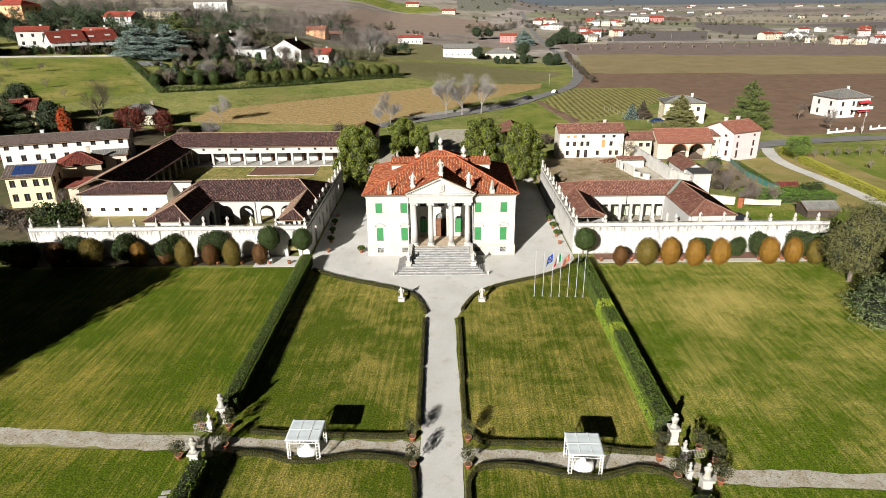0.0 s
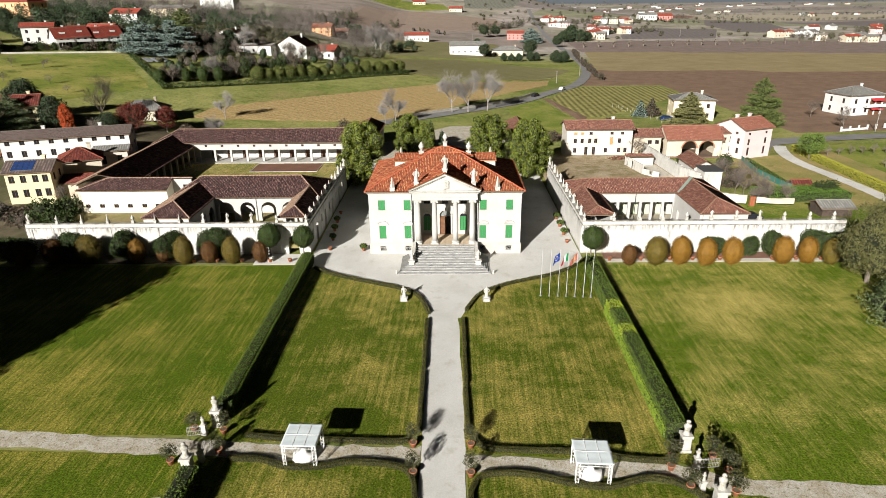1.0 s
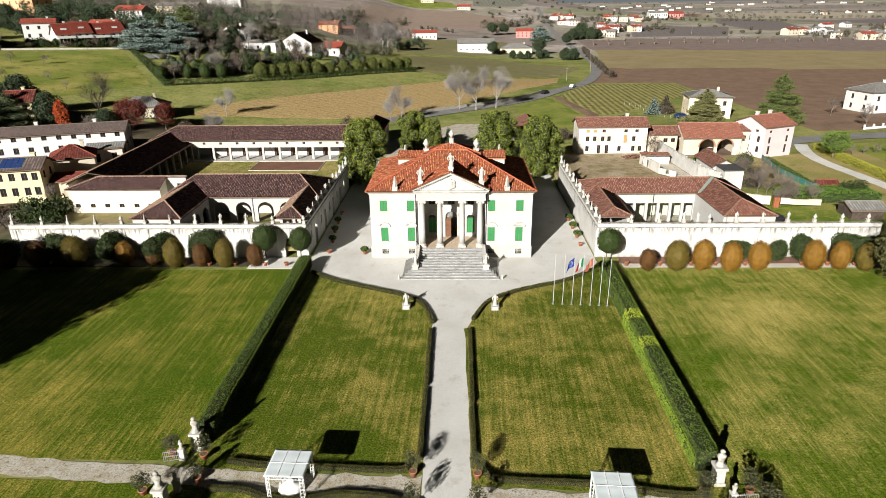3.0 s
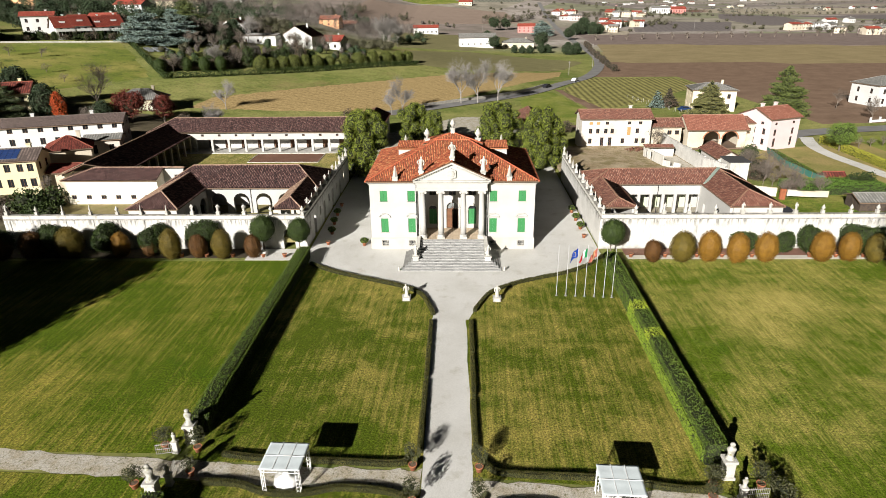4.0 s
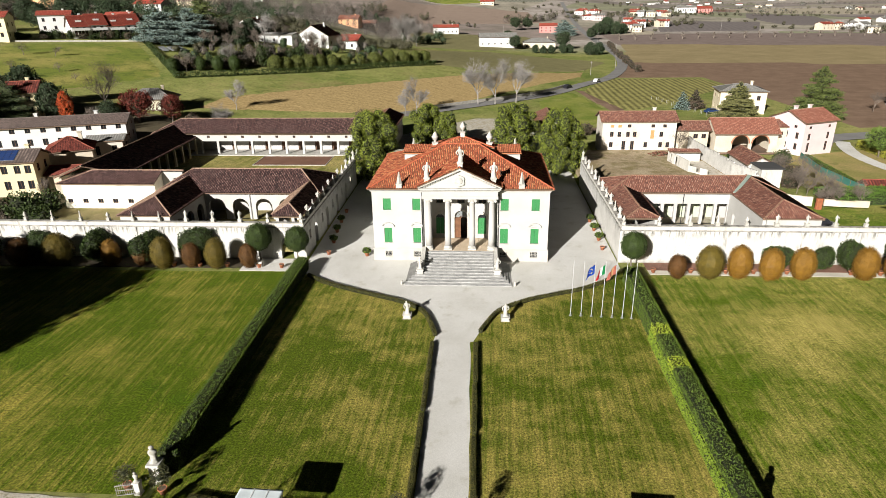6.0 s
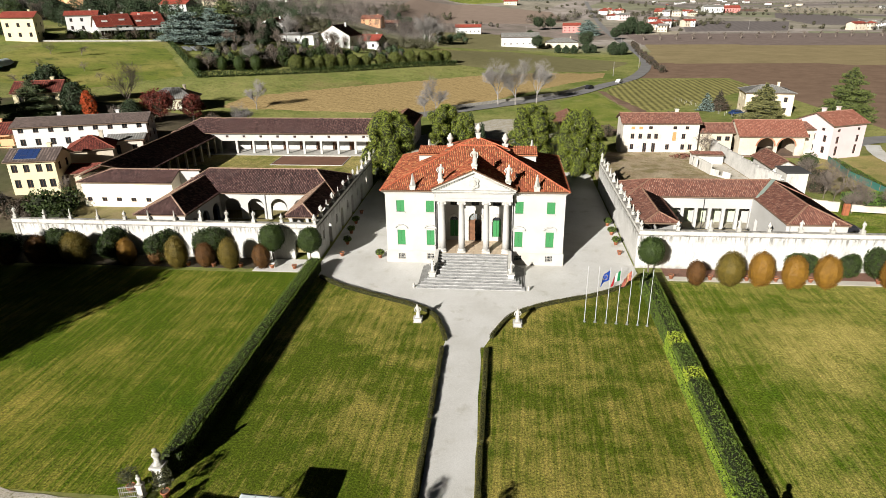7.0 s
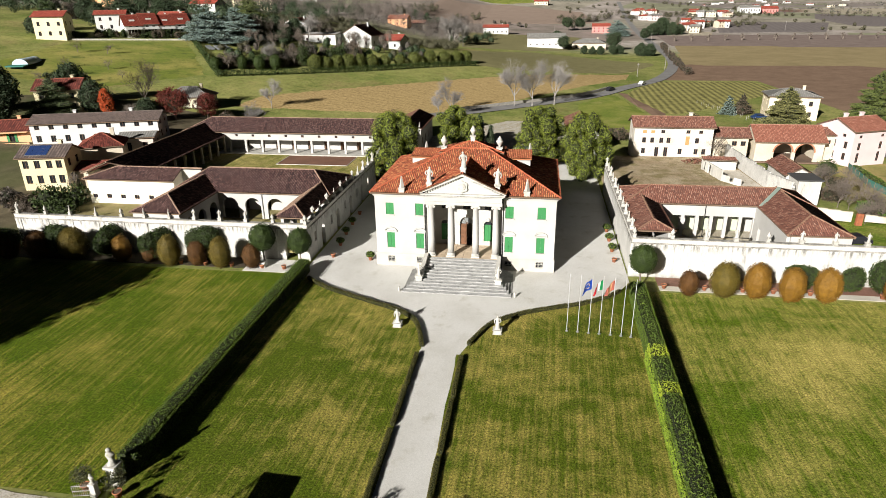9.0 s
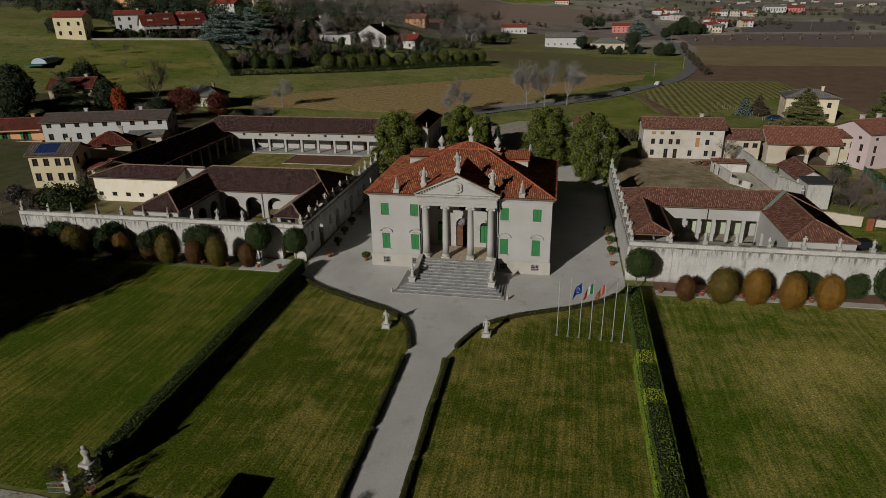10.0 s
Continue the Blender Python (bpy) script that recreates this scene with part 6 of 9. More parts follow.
for x, y, s in ((22.35, -3.1, 1.0), (-21.9, -1.9, .98), (-27.1, -2.0, 1.06)):
    plant("clipped_tree", "ball-clipped dark evergreen tree on a stem", "tree", "ball-clipped trees", (x, y, 0), [("crown", LOLLY), ("trunk", STEM)], 30, (s * .84, s * .84, s * 1.03))
    bm = bmesh.new()
    box(bm, -.42, .42, -.42, .42, 0, .75, .03)
    tagged(part("planter", bm, STONE, None, "", (x + .05, y - .75, .03)), "square white stone planter at the tree", "planter", "stone planters")

# bed and stone edging along the garden wall
for x0, x1 in ((24.6, 62), (-66, -29.5)):
    bm = bmesh.new()
    box(bm, x0, x1, -2.6 if x0 > 0 else -3.6, -.12, 0, .07)
    # West bed: dark soil, with the shrubs' shadows put into its colour.
    structure(part("flower_bed", bm, surface("reddish_soil", (.20, .105, .075), (.15, .085, .06), .95, .4, 5, grain=.3, relief=.5) if x0 > 0 else surface("shaded_bed_soil", (.06, .045, .028), (.04, .033, .02), .97, .8, 6, grain=.4, relief=.6, third=(.075, .10, .015), third_scale=1.0, third_mix=(.56, .7))), "bare reddish flower bed along the wall" if x0 > 0 else "dark soil bed along the wall with shrub shade in its colour", "flower bed")
    if x0 < 0:
        continue
    bm = bmesh.new()
    box(bm, x0, x1, -3.9, -2.62, 0, .05)
    structure(part("bed_path", bm, surface("pale_concrete", (.50, .47, .41), (.43, .40, .34), .95, .4, 6, grain=.15)), "narrow pale path beside the bed", "path")
bm = bmesh.new()
box(bm, -29.4, -22.9, -4.3, -.12, 0, .05)
structure(part("corner_paving", bm, GRAVEL), "pale gravel corner by the wall door", "path")


def terracotta_pot(at, r, h, group="terracotta pots", label="round terracotta pot on the gravel"):
    ob = thing("flower_pot", label, "pot", group, at)
    bm = bmesh.new()
    lathe(bm, [(r * .66, 0), (r * .95, h * .82), (r * 1.08, h * .83), (r * 1.1, h), (r * .95, h), (r * .9, h * .9)], 16)
    part("pot", bm, TERRACOTTA, ob, "", None, True)
    bm = bmesh.new()
    lathe(bm, [(r * .88, h * .84), (r * .85, h * .92), (.02, h * .93)], 12)
    part("soil", bm, SOIL, ob)
    return ob


pot0 = terracotta_pot((29.9, -3.2, .05), .32, .52)
for x in (25.3, 34.2, 37.8, 41.8, 49.8, 53.6, 57.1, -27.0, -31.2, -35.0, -38.8, -23.9):
    copy_thing(pot0, pose(x + rnd.uniform(-.2, .2), -3.2, .05))
TWIGGY = bare_tree_mesh("bare_crown", 1.9, 5, 6, 3, OLIVETREE, .03, .7)
POTLEAF = crown_mesh("leaves", [((0, 0, 1.15), (.62, .62, .62)), ((.25, .1, 1.5), (.4, .4, .4))], 700, .06, 9, OLIVETREE, BLACKCORE, .4, .35, .7, .6)
for x, y in ((-2.55, -45.75), (-2.35, -49.4), (2.6, -45.9), (2.5, -49.5)):
    copy_thing(pot0, pose(x, y, .03))
    plant("potted_shrub", "sparse olive-grey shrub growing in a terracotta pot", "shrub", "potted shrubs", (x, y, .5), [("bare_crown", TWIGGY), ("leaves", POTLEAF)], 70 * x + 9 * y)
for x, y, s in ((-23.0, -43.6, .95), (-20.2, -43.9, .95), (-23.4, -48.0, .9), (-19.7, -46.6, .7), (19.9, -47.4, .9), (23.4, -47.4, .95), (24.0, -49.2, 1.05), (20.2, -51.0, .9), (23.6, -51.6, 1.0), (19.4, -48.7, .7)):
    copy_thing(pot0, pose(x, y, .02))
    plant("potted_shrub", "spreading olive-grey shrub in a terracotta pot by the gate", "shrub", "potted shrubs", (x, y, .5), [("bare_crown", TWIGGY), ("leaves", POTLEAF)], 50 * x, (s * 1.3, s * 1.3, s * .9))
for x, y in ((-18.6, 1.6), (-18.9, 6.0), (-19.4, 10.5), (-19.7, 15), (-19.9, 20), (20.0, 4.4), (20.1, 8.1), (20.1, 12.2), (20.1, 16.2), (-13.1, 1.2)):
    copy_thing(pot0, pose(x, y, .04))
CUSHION = crown_mesh("leaves", [((0, 0, .35), (.62, .62, .4))], 500, .07, 19, HEDGE_LEAF, BLACKCORE, .15, .9)
for x, y in ((-18.9, 6.0), (-19.4, 10.5), (-19.7, 15), (20.1, 8.1), (20.1, 12.2), (20.1, 16.2), (-13.1, 1.2)):
    plant("potted_bush", "rounded green bush in a terracotta pot", "shrub", "court pot bushes", (x, y, .55), [("leaves", CUSHION)], 33 * y)

# garden statues on plinths and the two gates of the cross path
for x, y in ((-5.4, -16.5), (5.6, -16.7)):
    pedestal((x, y, .02), .8, .5, "low stone plinth on the lawn", "lawn plinths")
    statue((x, y, .52), 1.55, int(60 + x), "white carved stone figure beside the drive", 0, "lawn statues")


def gate_post(x, y, w_, hp, hs, seed):
    pedestal((x, y, 0), w_, hp, "white stone gate pedestal with moulded cap", "gate pedestals")
    bust = new("stone_bust", bust_mesh("stone_bust", hs, seed))
    bust.matrix_basis = Matrix.Translation((x, y, hp))
    tagged(bust, "weathered lichened stone bust on a gate pedestal", "statue", "gate busts")


def iron_gate(x0, y0, length, rz):
    g = thing("garden_gate", "open pale iron garden gate leaf", "gate", "gate leaves", (x0, y0, 0), rz)
    n = int(length / .14)
    for i in range(n + 1):
        x = length * i / n
        bm = bmesh.new()
        tube(bm, (x, 0, .08), (x, 0, 1.0 + .18 * math.sin(math.pi * x / length)), .016, .016, 5)
        part("bar", bm, COPING, g)
    for z in (.12, .55, .98):
        bm = bmesh.new()
        quick_box(bm, 0, length, -.02, .02, z - .02, z + .02)
        part("rail", bm, COPING, g)


for x, y, w_, hp, hs, sd in ((-21.2, -42.6, .78, 1.75, 1.5, 71), (-21.95, -44.0, .42, 1.15, .85, 72), (-21.45, -49.0, .78, 1.7, 1.5, 73), (-20.9, -47.6, .42, 1.1, .85, 74),
                             (21.4, -46.2, .78, 1.75, 1.5, 75), (21.6, -48.5, .42, 1.2, .9, 76), (21.8, -52.7, .8, 1.75, 1.5, 77), (21.1, -51.1, .42, 1.1, .85, 78)):
    gate_post(x, y, w_, hp, hs, sd)
iron_gate(-23.4, -44.4, 1.45, 12)
iron_gate(-20.9, -47.3, 1.3, 100)
iron_gate(21.8, -48.6, 1.7, 5)
for i in range(4):
    bm = bmesh.new()
    box(bm, -.36, .36, -.2, .2, 0, .06, .015)
    tagged(part("stepping_stone", bm, STONE, None, "", pose(-22.9 - .06 * i, -52.1 - .62 * i, .01, 0, 0, 8)), "flat pale stepping stone in grass", "stepping stone", "stepping stones")

# two cloth pavilions on the cross path
def pavilion(cx, cy, rz):
    g = thing("gazebo", "white framed gazebo with a flat cloth roof", "gazebo", "garden gazebos", (cx, cy, .03), rz)
    for sx in (-1, 1):
        for sy in (-1, 1):
            bm = bmesh.new()
            x, y = sx * 1.42, sy * 1.42
            for dx, dy in ((0, 0), (-sx * .26, 0), (0, -sy * .26)):
                tube(bm, (x + dx, y + dy, 0), (x + dx, y + dy, 2.38), .028, .028, 6)
            for i in range(7):
                z = .1 + i * .34
                tube(bm, (x - sx * .26, y, z), (x, y, z + .17), .014, .014, 5)
                tube(bm, (x, y, z + .17), (x, y - sy * .26, z + .3), .014, .014, 5)
                tube(bm, (x - sx * .26, y, z), (x, y, z), .014, .014, 5)
            part("post", bm, POLEPAINT, g, "white latticed metal post")
    bm = bmesh.new()
    for a in (-1.42, 1.42):
        for z in (2.12, 2.38):
            tube(bm, (-1.42, a, z), (1.42, a, z), .024, .024, 6)
            tube(bm, (a, -1.42, z), (a, 1.42, z), .024, .024, 6)
        for i in range(10):
            x = -1.42 + .284 * i
            tube(bm, (x, a, 2.12), (x + .142, a, 2.38), .012, .012, 4)
            tube(bm, (a, x, 2.12), (a, x + .142, 2.38), .012, .012, 4)
    part("top_frame", bm, POLEPAINT, g, "white latticed top beams")
    bm = bmesh.new()
    n = 18
    top = [[bm.verts.new((-1.52 + 3.04 * i / n, -1.52 + 3.04 * j / n, 2.46 + .008 * math.cos(i / n * 4 * math.pi) + .006 * math.sin(j * 1.1) - .03 * abs(j / n - .5))) for i in range(n + 1)] for j in range(n + 1)]
    for j in range(n):
        for i in range(n):
            bm.faces.new((top[j][i], top[j][i + 1], top[j + 1][i + 1], top[j + 1][i]))
    ext = bmesh.ops.extrude_face_region(bm, geom=bm.faces[:])
    for v in ext["geom"]:
        if isinstance(v, bmesh.types.BMVert):
            v.co.z -= .025
    bmesh.ops.recalc_face_normals(bm, faces=bm.faces)
    part("canopy", bm, FABRIC, g, "flat pale cloth canopy", None, True)
    for a in (-.5, .5):
        bm = bmesh.new()
        quick_box(bm, a - .022, a + .022, -1.53, 1.53, 2.455, 2.482)
        part("seam", bm, POLEPAINT, g, "white seam strip on the canopy")
    bm = bmesh.new()
    quick_box(bm, -1.53, 1.53, -.022, .022, 2.456, 2.483)
    part("seam", bm, POLEPAINT, g, "white seam strip on the canopy")
    t = thing("round_table", "round table under white draped cloth in the gazebo", "table", "gazebo tables")
    t.matrix_basis = pose(cx, cy - .1, .03)
    bm = bmesh.new()
    lathe(bm, [(1.02, 0), (.98, .3), (.93, .62), (.9, .66), (.3, .68), (.28, .9), (.1, 1.0)], 26)
    for v in bm.verts:
        a = math.atan2(v.co.y, v.co.x)
        if v.co.z < .5:
            v.co.x *= 1 + .05 * math.sin(a * 11)
            v.co.y *= 1 + .05 * math.sin(a * 11)
    part("cloth", bm, plain("white_table_cloth", (.78, .77, .75), .8), t, "", None, True)


pavilion(-11.98, -47.2, -2)
pavilion(12.45, -49.35, -3)

# flagpoles with three flags
POLES = [(12.95, -15.4), (14.1, -15.45), (15.25, -15.55), (16.35, -15.6), (17.5, -15.7), (18.6, -15.8), (19.6, -15.9)]
for x, y in POLES:
    fp = thing("flagpole", "slim white metal flagpole on the lawn", "flagpole", "row of flagpoles", (x, y, .02))
    bm = bmesh.new()
    lathe(bm, [(.16, 0), (.16, .06), (.08, .1), (.08, .3)], 10)
    part("foot", bm, METAL, fp)
    bm = bmesh.new()
    lathe(bm, [(.036, .1), (.032, 3.5), (.026, 6.55), (.045, 6.6), (.04, 6.68), (.01, 6.72)], 10)
    part("pole", bm, POLEALU, fp)


def flag(x, y, bands, label, seed, ring=False, vertical=True):
    f_ = thing("flag", label, "flag", "flags", (x, y, 0))
    nx, nz, w_, h = 15, 10, 1.5, 1.12

    def at(u, v):
        droop = .70 * u + .2 * u * u + .06 * math.sin(6 * u + seed)
        return Vector((-.06 - w_ * u * (.48 + .14 * v), .20 * math.sin(9 * u + 2 * v + seed) * u, 6.45 - h * v - droop))
    k = len(bands)
    for b, mt in enumerate(bands):
        bm = bmesh.new()
        g0, g1 = b / k, (b + 1) / k
        grid = [[bm.verts.new(at(g0 + (g1 - g0) * i / 6 if vertical else i / nx, j / nz)) for i in range(7)] for j in range(nz + 1)]
        for j in range(nz):
            for i in range(6):
                bm.faces.new((grid[j][i], grid[j][i + 1], grid[j + 1][i + 1], grid[j + 1][i]))
        bmesh.ops.solidify(bm, geom=bm.faces[:], thickness=.006)
        part("cloth", bm, mt, f_)
    if ring:
        for a in range(12):
            u, v = .5 + .2 * math.cos(a * math.pi / 6), .5 + .26 * math.sin(a * math.pi / 6)
            bm = bmesh.new()
            c = at(u, v)
            for s in (-.02, .02):
                pts = [c + Vector((.055 * (1 if q % 2 == 0 else .42) * math.cos(q * math.pi / 5 + 1.57), s, .055 * (1 if q % 2 == 0 else .42) * math.sin(q * math.pi / 5 + 1.57))) for q in range(10)]
                bm.faces.new([bm.verts.new(p) for p in pts])
            part("star", bm, plain("gold_star", (.75, .55, .05)), f_)


CLOTH = lambda n, c: plain(n, c, .8)
flag(*POLES[2], [CLOTH("blue_flag_cloth", (.015, .07, .42))], "blue flag with a ring of gold stars", 1.0, True)
flag(*POLES[3], [CLOTH("green_flag_cloth", (.02, .30, .10)), CLOTH("white_flag_cloth", (.75, .75, .75)), CLOTH("red_flag_cloth", (.55, .03, .04))], "green, white and red striped flag", 2.1)
flag(*POLES[4], [CLOTH("faded_red_flag_cloth", (.52, .17, .12)), CLOTH("gold_flag_cloth", (.62, .36, .20)), CLOTH("faded_red_flag_cloth", (.50, .16, .12))], "faded red and gold regional flag", 3.3)

# big evergreen trees at the garden's edges
def conifer_lobes(h, r, layers, seed, taper=1.0, arms=6, drop=.12, thin=.36):
    rr = random.Random(seed)
    out = []
    for i in range(layers):
        z = h * (.12 + .86 * i / layers)
        q = r * (1 - (i / layers) ** taper * .92)
        for k in range(max(3, int(arms * q / r) + 2)):
            a = 2 * math.pi * (k + rr.random()) / max(3, int(arms * q / r) + 2)
            e = q * rr.uniform(.45, .92)
            out.append(((math.cos(a) * e, math.sin(a) * e, z - drop * q + rr.uniform(-.45, .45) * h / layers), (q * .40 + .15, q * .40 + .15, h / layers * thin + .1)))
        out.append(((0, 0, z), (q * .45 + .1, q * .45 + .1, h / layers * .6)))
    return out


WALLTREE = crown_mesh("crown", [((0, 0, 5.6), (3.3, 3.3, 4.0)), ((.6, -.8, 7.6), (2.3, 2.3, 2.4)), ((-1.6, .6, 4.2), (2.3, 2.2, 2.2)), ((1.8, -.6, 4.0), (2.2, 2.0, 2.2)), ((.2, -1.6, 3.2), (2.4, 1.8, 1.6))], 24000, .11, 91, foliage("grey_green_oak", (.026, .028, .009), (.165, .16, .058), (.075, .076, .026)), BLACKCORE, .55, .76, .4, .25)
TALLTRUNK = trunk_mesh("trunk", 6.0, .32, 12, 6)
plant("evergreen_oak", "broad grey-green evergreen tree at the lawn's edge", "tree", "", (58.9, -11.6, 0), [("crown", WALLTREE), ("trunk", TALLTRUNK)], 0, (1.02, 1.02, 1.2))
CEDAR = crown_mesh("crown", conifer_lobes(15, 7.4, 9, 4, 1.2, 9), 42000, .13, 92, foliage("green_cedar", (.02, .034, .012), (.17, .21, .09), (.07, .095, .036)), BLACKCORE, .5, .6, .5, .3)
CEDARTRUNK = trunk_mesh("trunk", 13, .5, 13, 9, None, .3)
plant("blue_cedar", "large blue-green cedar with drooping layered branches", "tree", "cedars", (60.2, -24.0, 0), [("crown", CEDAR), ("trunk", CEDARTRUNK)])
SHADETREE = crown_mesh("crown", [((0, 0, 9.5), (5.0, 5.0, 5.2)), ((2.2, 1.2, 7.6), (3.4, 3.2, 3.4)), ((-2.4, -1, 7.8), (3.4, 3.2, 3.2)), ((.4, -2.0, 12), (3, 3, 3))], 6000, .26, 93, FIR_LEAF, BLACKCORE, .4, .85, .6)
for i, (x, y, s) in enumerate(((-67.5, -64, 1.05), (-66, -54, 1.05), (-62.5, -42, 1.1), (-63.3, -36, 1.05), (-67, -27, .86), (-72, -20, .7), (-75, -59, 1.1), (-73, -48, 1.1), (-73, -38, 1.05), (-76, -28, 1.0))):
    plant("evergreen_tree", "tall dense evergreen tree beside the lawn", "tree", "garden edge trees", (x, y, 0), [("crown", SHADETREE), ("trunk", TALLTRUNK)], 50 * i, (s, s, s))

# ---- country round the villa ----
STUBBLE = field_material("stubble_field", (.165, .112, .045), (.50, .37, .175), 1.6, radians(43), (.34, .70), 1.3, rows=.06, wander=6.0)
TILLED = field_material("tilled_soil", (.14, .092, .063), (.225, .152, .106), 1.6, radians(20), (.36, .68), .14, rows=0.0)
TILLED2 = field_material("dark_tilled_soil", (.15, .115, .10), (.225, .178, .158), 2.0, radians(5), (.36, .68), .12, rows=0.0)
OLIVEFIELD = field_material("winter_crop", (.205, .165, .085), (.29, .23, .125), 3.0, radians(8), (.36, .68), .06, rows=0.0)
VINES = field_material("vine_rows", (.085, .08, .03), (.31, .285, .10), 2.3, radians(1.5), (.34, .70), .3, rows=.24, wander=.8)
DARKVINES = field_material("brown_green_rows", (.135, .125, .058), (.22, .20, .095), 2.4, radians(55), (.35, .7), .2, rows=.2)
GREENFIELD = surface("fresh_meadow", (.125, .165, .02), (.20, .215, .04), .95, .09, 2.4, (.42, .62), grain=.3, relief=.4, third=(.27, .255, .075), third_scale=.12, third_mix=(.52, .7))
patch("stubble_field", [(-78, 92), (-18, 113), (46, 205), (51, 226), (0, 189), (-53, 131), (-74, 110)], STUBBLE, .12, 5, "pale brown stubble field in rows")
patch("soil_field", [(61, 207), (83, 282), (250, 274), (420, 250), (420, 207)], TILLED, .12, 9, "freshly tilled brown field")
patch("soil_field", [(103, 92), (140, 96), (300, 117), (420, 136), (420, 220), (98, 220)], TILLED, .11, 9, "freshly tilled brown field")
patch("green_field", [(95, 26), (150, 40), (165, 88), (97, 76)], GREENFIELD, .07, 6, "green orchard grass beside a hedge")
patch("crop_field", [(82, 268), (105, 414), (330, 384), (560, 348), (440, 236)], OLIVEFIELD, .14, 12, "wide olive-brown winter field")
patch("soil_field", [(100, 402), (108, 520), (620, 520), (800, 330), (560, 334), (330, 369)], TILLED2, .2, 16, "dark tilled strip beyond the winter field")
patch("vine_field", [(41, 166), (58, 204), (97, 205), (102, 178), (61, 132), (50, 122), (47, 124)], VINES, .14, 5, "small field of low vine rows")
patch("soil_field", [(38, 168), (41, 167), (49, 122), (44, 114)], TILLED, .15, 5, "narrow strip of bare soil")
patch("green_field", [(20, 100), (22, 140), (37, 168), (44, 113), (33, 96)], GREENFIELD, .12, 5, "small bright green meadow")
patch("vine_field", [(-25, 196), (0, 194), (50, 229), (72, 280), (6, 322), (-34, 300)], DARKVINES, .14, 7, "brown-green vineyard on the slope")
patch("green_field", [(-40, 330), (4, 330), (60, 380), (40, 480), (-60, 470)], DARKVINES, .2, 9, "brown-green field by the farm")
patch("soil_field", [(-110, 540), (-20, 590), (70, 640), (60, 760), (-40, 800), (-120, 730)], field_material("pale_tilled_slope", (.22, .165, .13), (.31, .24, .195), 6.0, radians(60), (.3, .8), .1), .35, 14, "pale brown tilled slope")
patch("green_field", [(-150, 760), (-118, 735), (-38, 806), (20, 790), (-10, 900), (-140, 960)], GREENFIELD, .4, 20, "bright green field on the far slope")
patch("vine_field", [(20, 868), (92, 893), (170, 1240), (30, 1240)], field_material("grey_vine_rows", (.12, .12, .10), (.20, .20, .16), 5.0, radians(20), (.4, .6), .2), .5, 25, "grey rows of a far vineyard")
FARDARK = field_material("far_grey_soil", (.13, .115, .112), (.19, .165, .155), 6.0, radians(10), (.3, .8), .1)
FARTAN = field_material("far_pale_stubble", (.30, .265, .20), (.40, .35, .27), 6.0, radians(10), (.3, .8), .1)
patch("soil_field", [(198, 672), (320, 692), (262, 550), (166, 537)], FARDARK, .35, 16, "dark grey tilled field by the village")
patch("soil_field", [(392, 924), (467, 878), (392, 638), (322, 640), (330, 760)], FARDARK, .4, 20, "dark grey tilled field by the village")
patch("stubble_field", [(653, 1731), (1125, 1576), (912, 1256), (377, 957)], FARTAN, .6, 40, "pale stubble field far out on the plain")
patch("stubble_field", [(125, 585), (164, 545), (152, 500), (112, 500)], FARTAN, .4, 12, "pale strip of stubble by the village")
patch("soil_field", [(480, 900), (900, 1200), (1150, 1000), (640, 760)], FARDARK, .6, 40, "dark grey tilled field far out on the plain")
patch("soil_field", [(330, 1300), (620, 1120), (760, 1500), (420, 1900)], field_material("red_brown_soil", (.17, .10, .075), (.21, .13, .10), 5.0, radians(5), (.3, .8), .1), .5, 25, "reddish brown far field")
patch("meadow", [(62, 20), (130, 30), (130, 82), (86, 66), (66, 60)], surface("orchard_grass", (.30, .235, .09), (.22, .20, .06), .95, .12, 2.4, (.42, .62), grain=.28, relief=.4, third=(.12, .14, .025), third_scale=.2, third_mix=(.56, .7)), .05, 6, "dry grass plots behind the farmhouse", "meadow")
patch("plot", [(24, 88), (60, 92), (58, 120), (46, 112), (34, 96)], SOIL, .1, 5, "bare vegetable plot")
SCRUB = field_material("leaf_litter", (.045, .042, .022), (.13, .11, .06), 3.0, radians(30), (.3, .7), .3, extra=(.055, .075, .02), rows=.05)
patch("garden_ground", [(-330, 118), (-192, 128), (-166, 147), (-131, 171.5), (-126, 166), (-110, 143), (-94, 124), (-76, 141), (-50, 164), (-18, 199), (-30, 232), (-60, 262), (-70, 330), (-330, 420)], SCRUB, .1, 8, "dark shrubby garden ground on the hillside", "ground")
patch("meadow", [(-166, 142), (-131, 168), (-99, 121), (-122, 86), (-160, 92)], surface("hillside_meadow", (.135, .165, .022), (.26, .235, .06), .95, .06, 2.2, (.42, .62), grain=.35, relief=.5, third=(.06, .085, .012), third_scale=.25, third_mix=(.52, .72)), .06, 6, "yellow-green hillside meadow with bare patches", "meadow")
# Dark garden earth, with the shadow between the houses painted in.
patch("yard_ground", [(-135, 20), (-112, 2), (-66, 4), (-62, 40), (-66, 70), (-80, 82), (-118, 84), (-140, 60)], field_material("shaded_garden_dirt", (.05, .042, .026), (.15, .125, .08), 3.0, radians(30), (.3, .7), .35, extra=(.06, .075, .025), rows=.05), .06, 6, "dark garden ground between the western houses", "ground")
ROADLINE = smooth_line([(-22, 109), (-14, 116), (0, 129), (26, 154), (42, 179), (62, 214), (79, 277), (88, 360), (95, 500), (104, 660), (118, 900)], 10)
strip("road", ROADLINE, 5.4, ASPHALT, .2, "narrow grey country road winding to the hills", "road", .05)
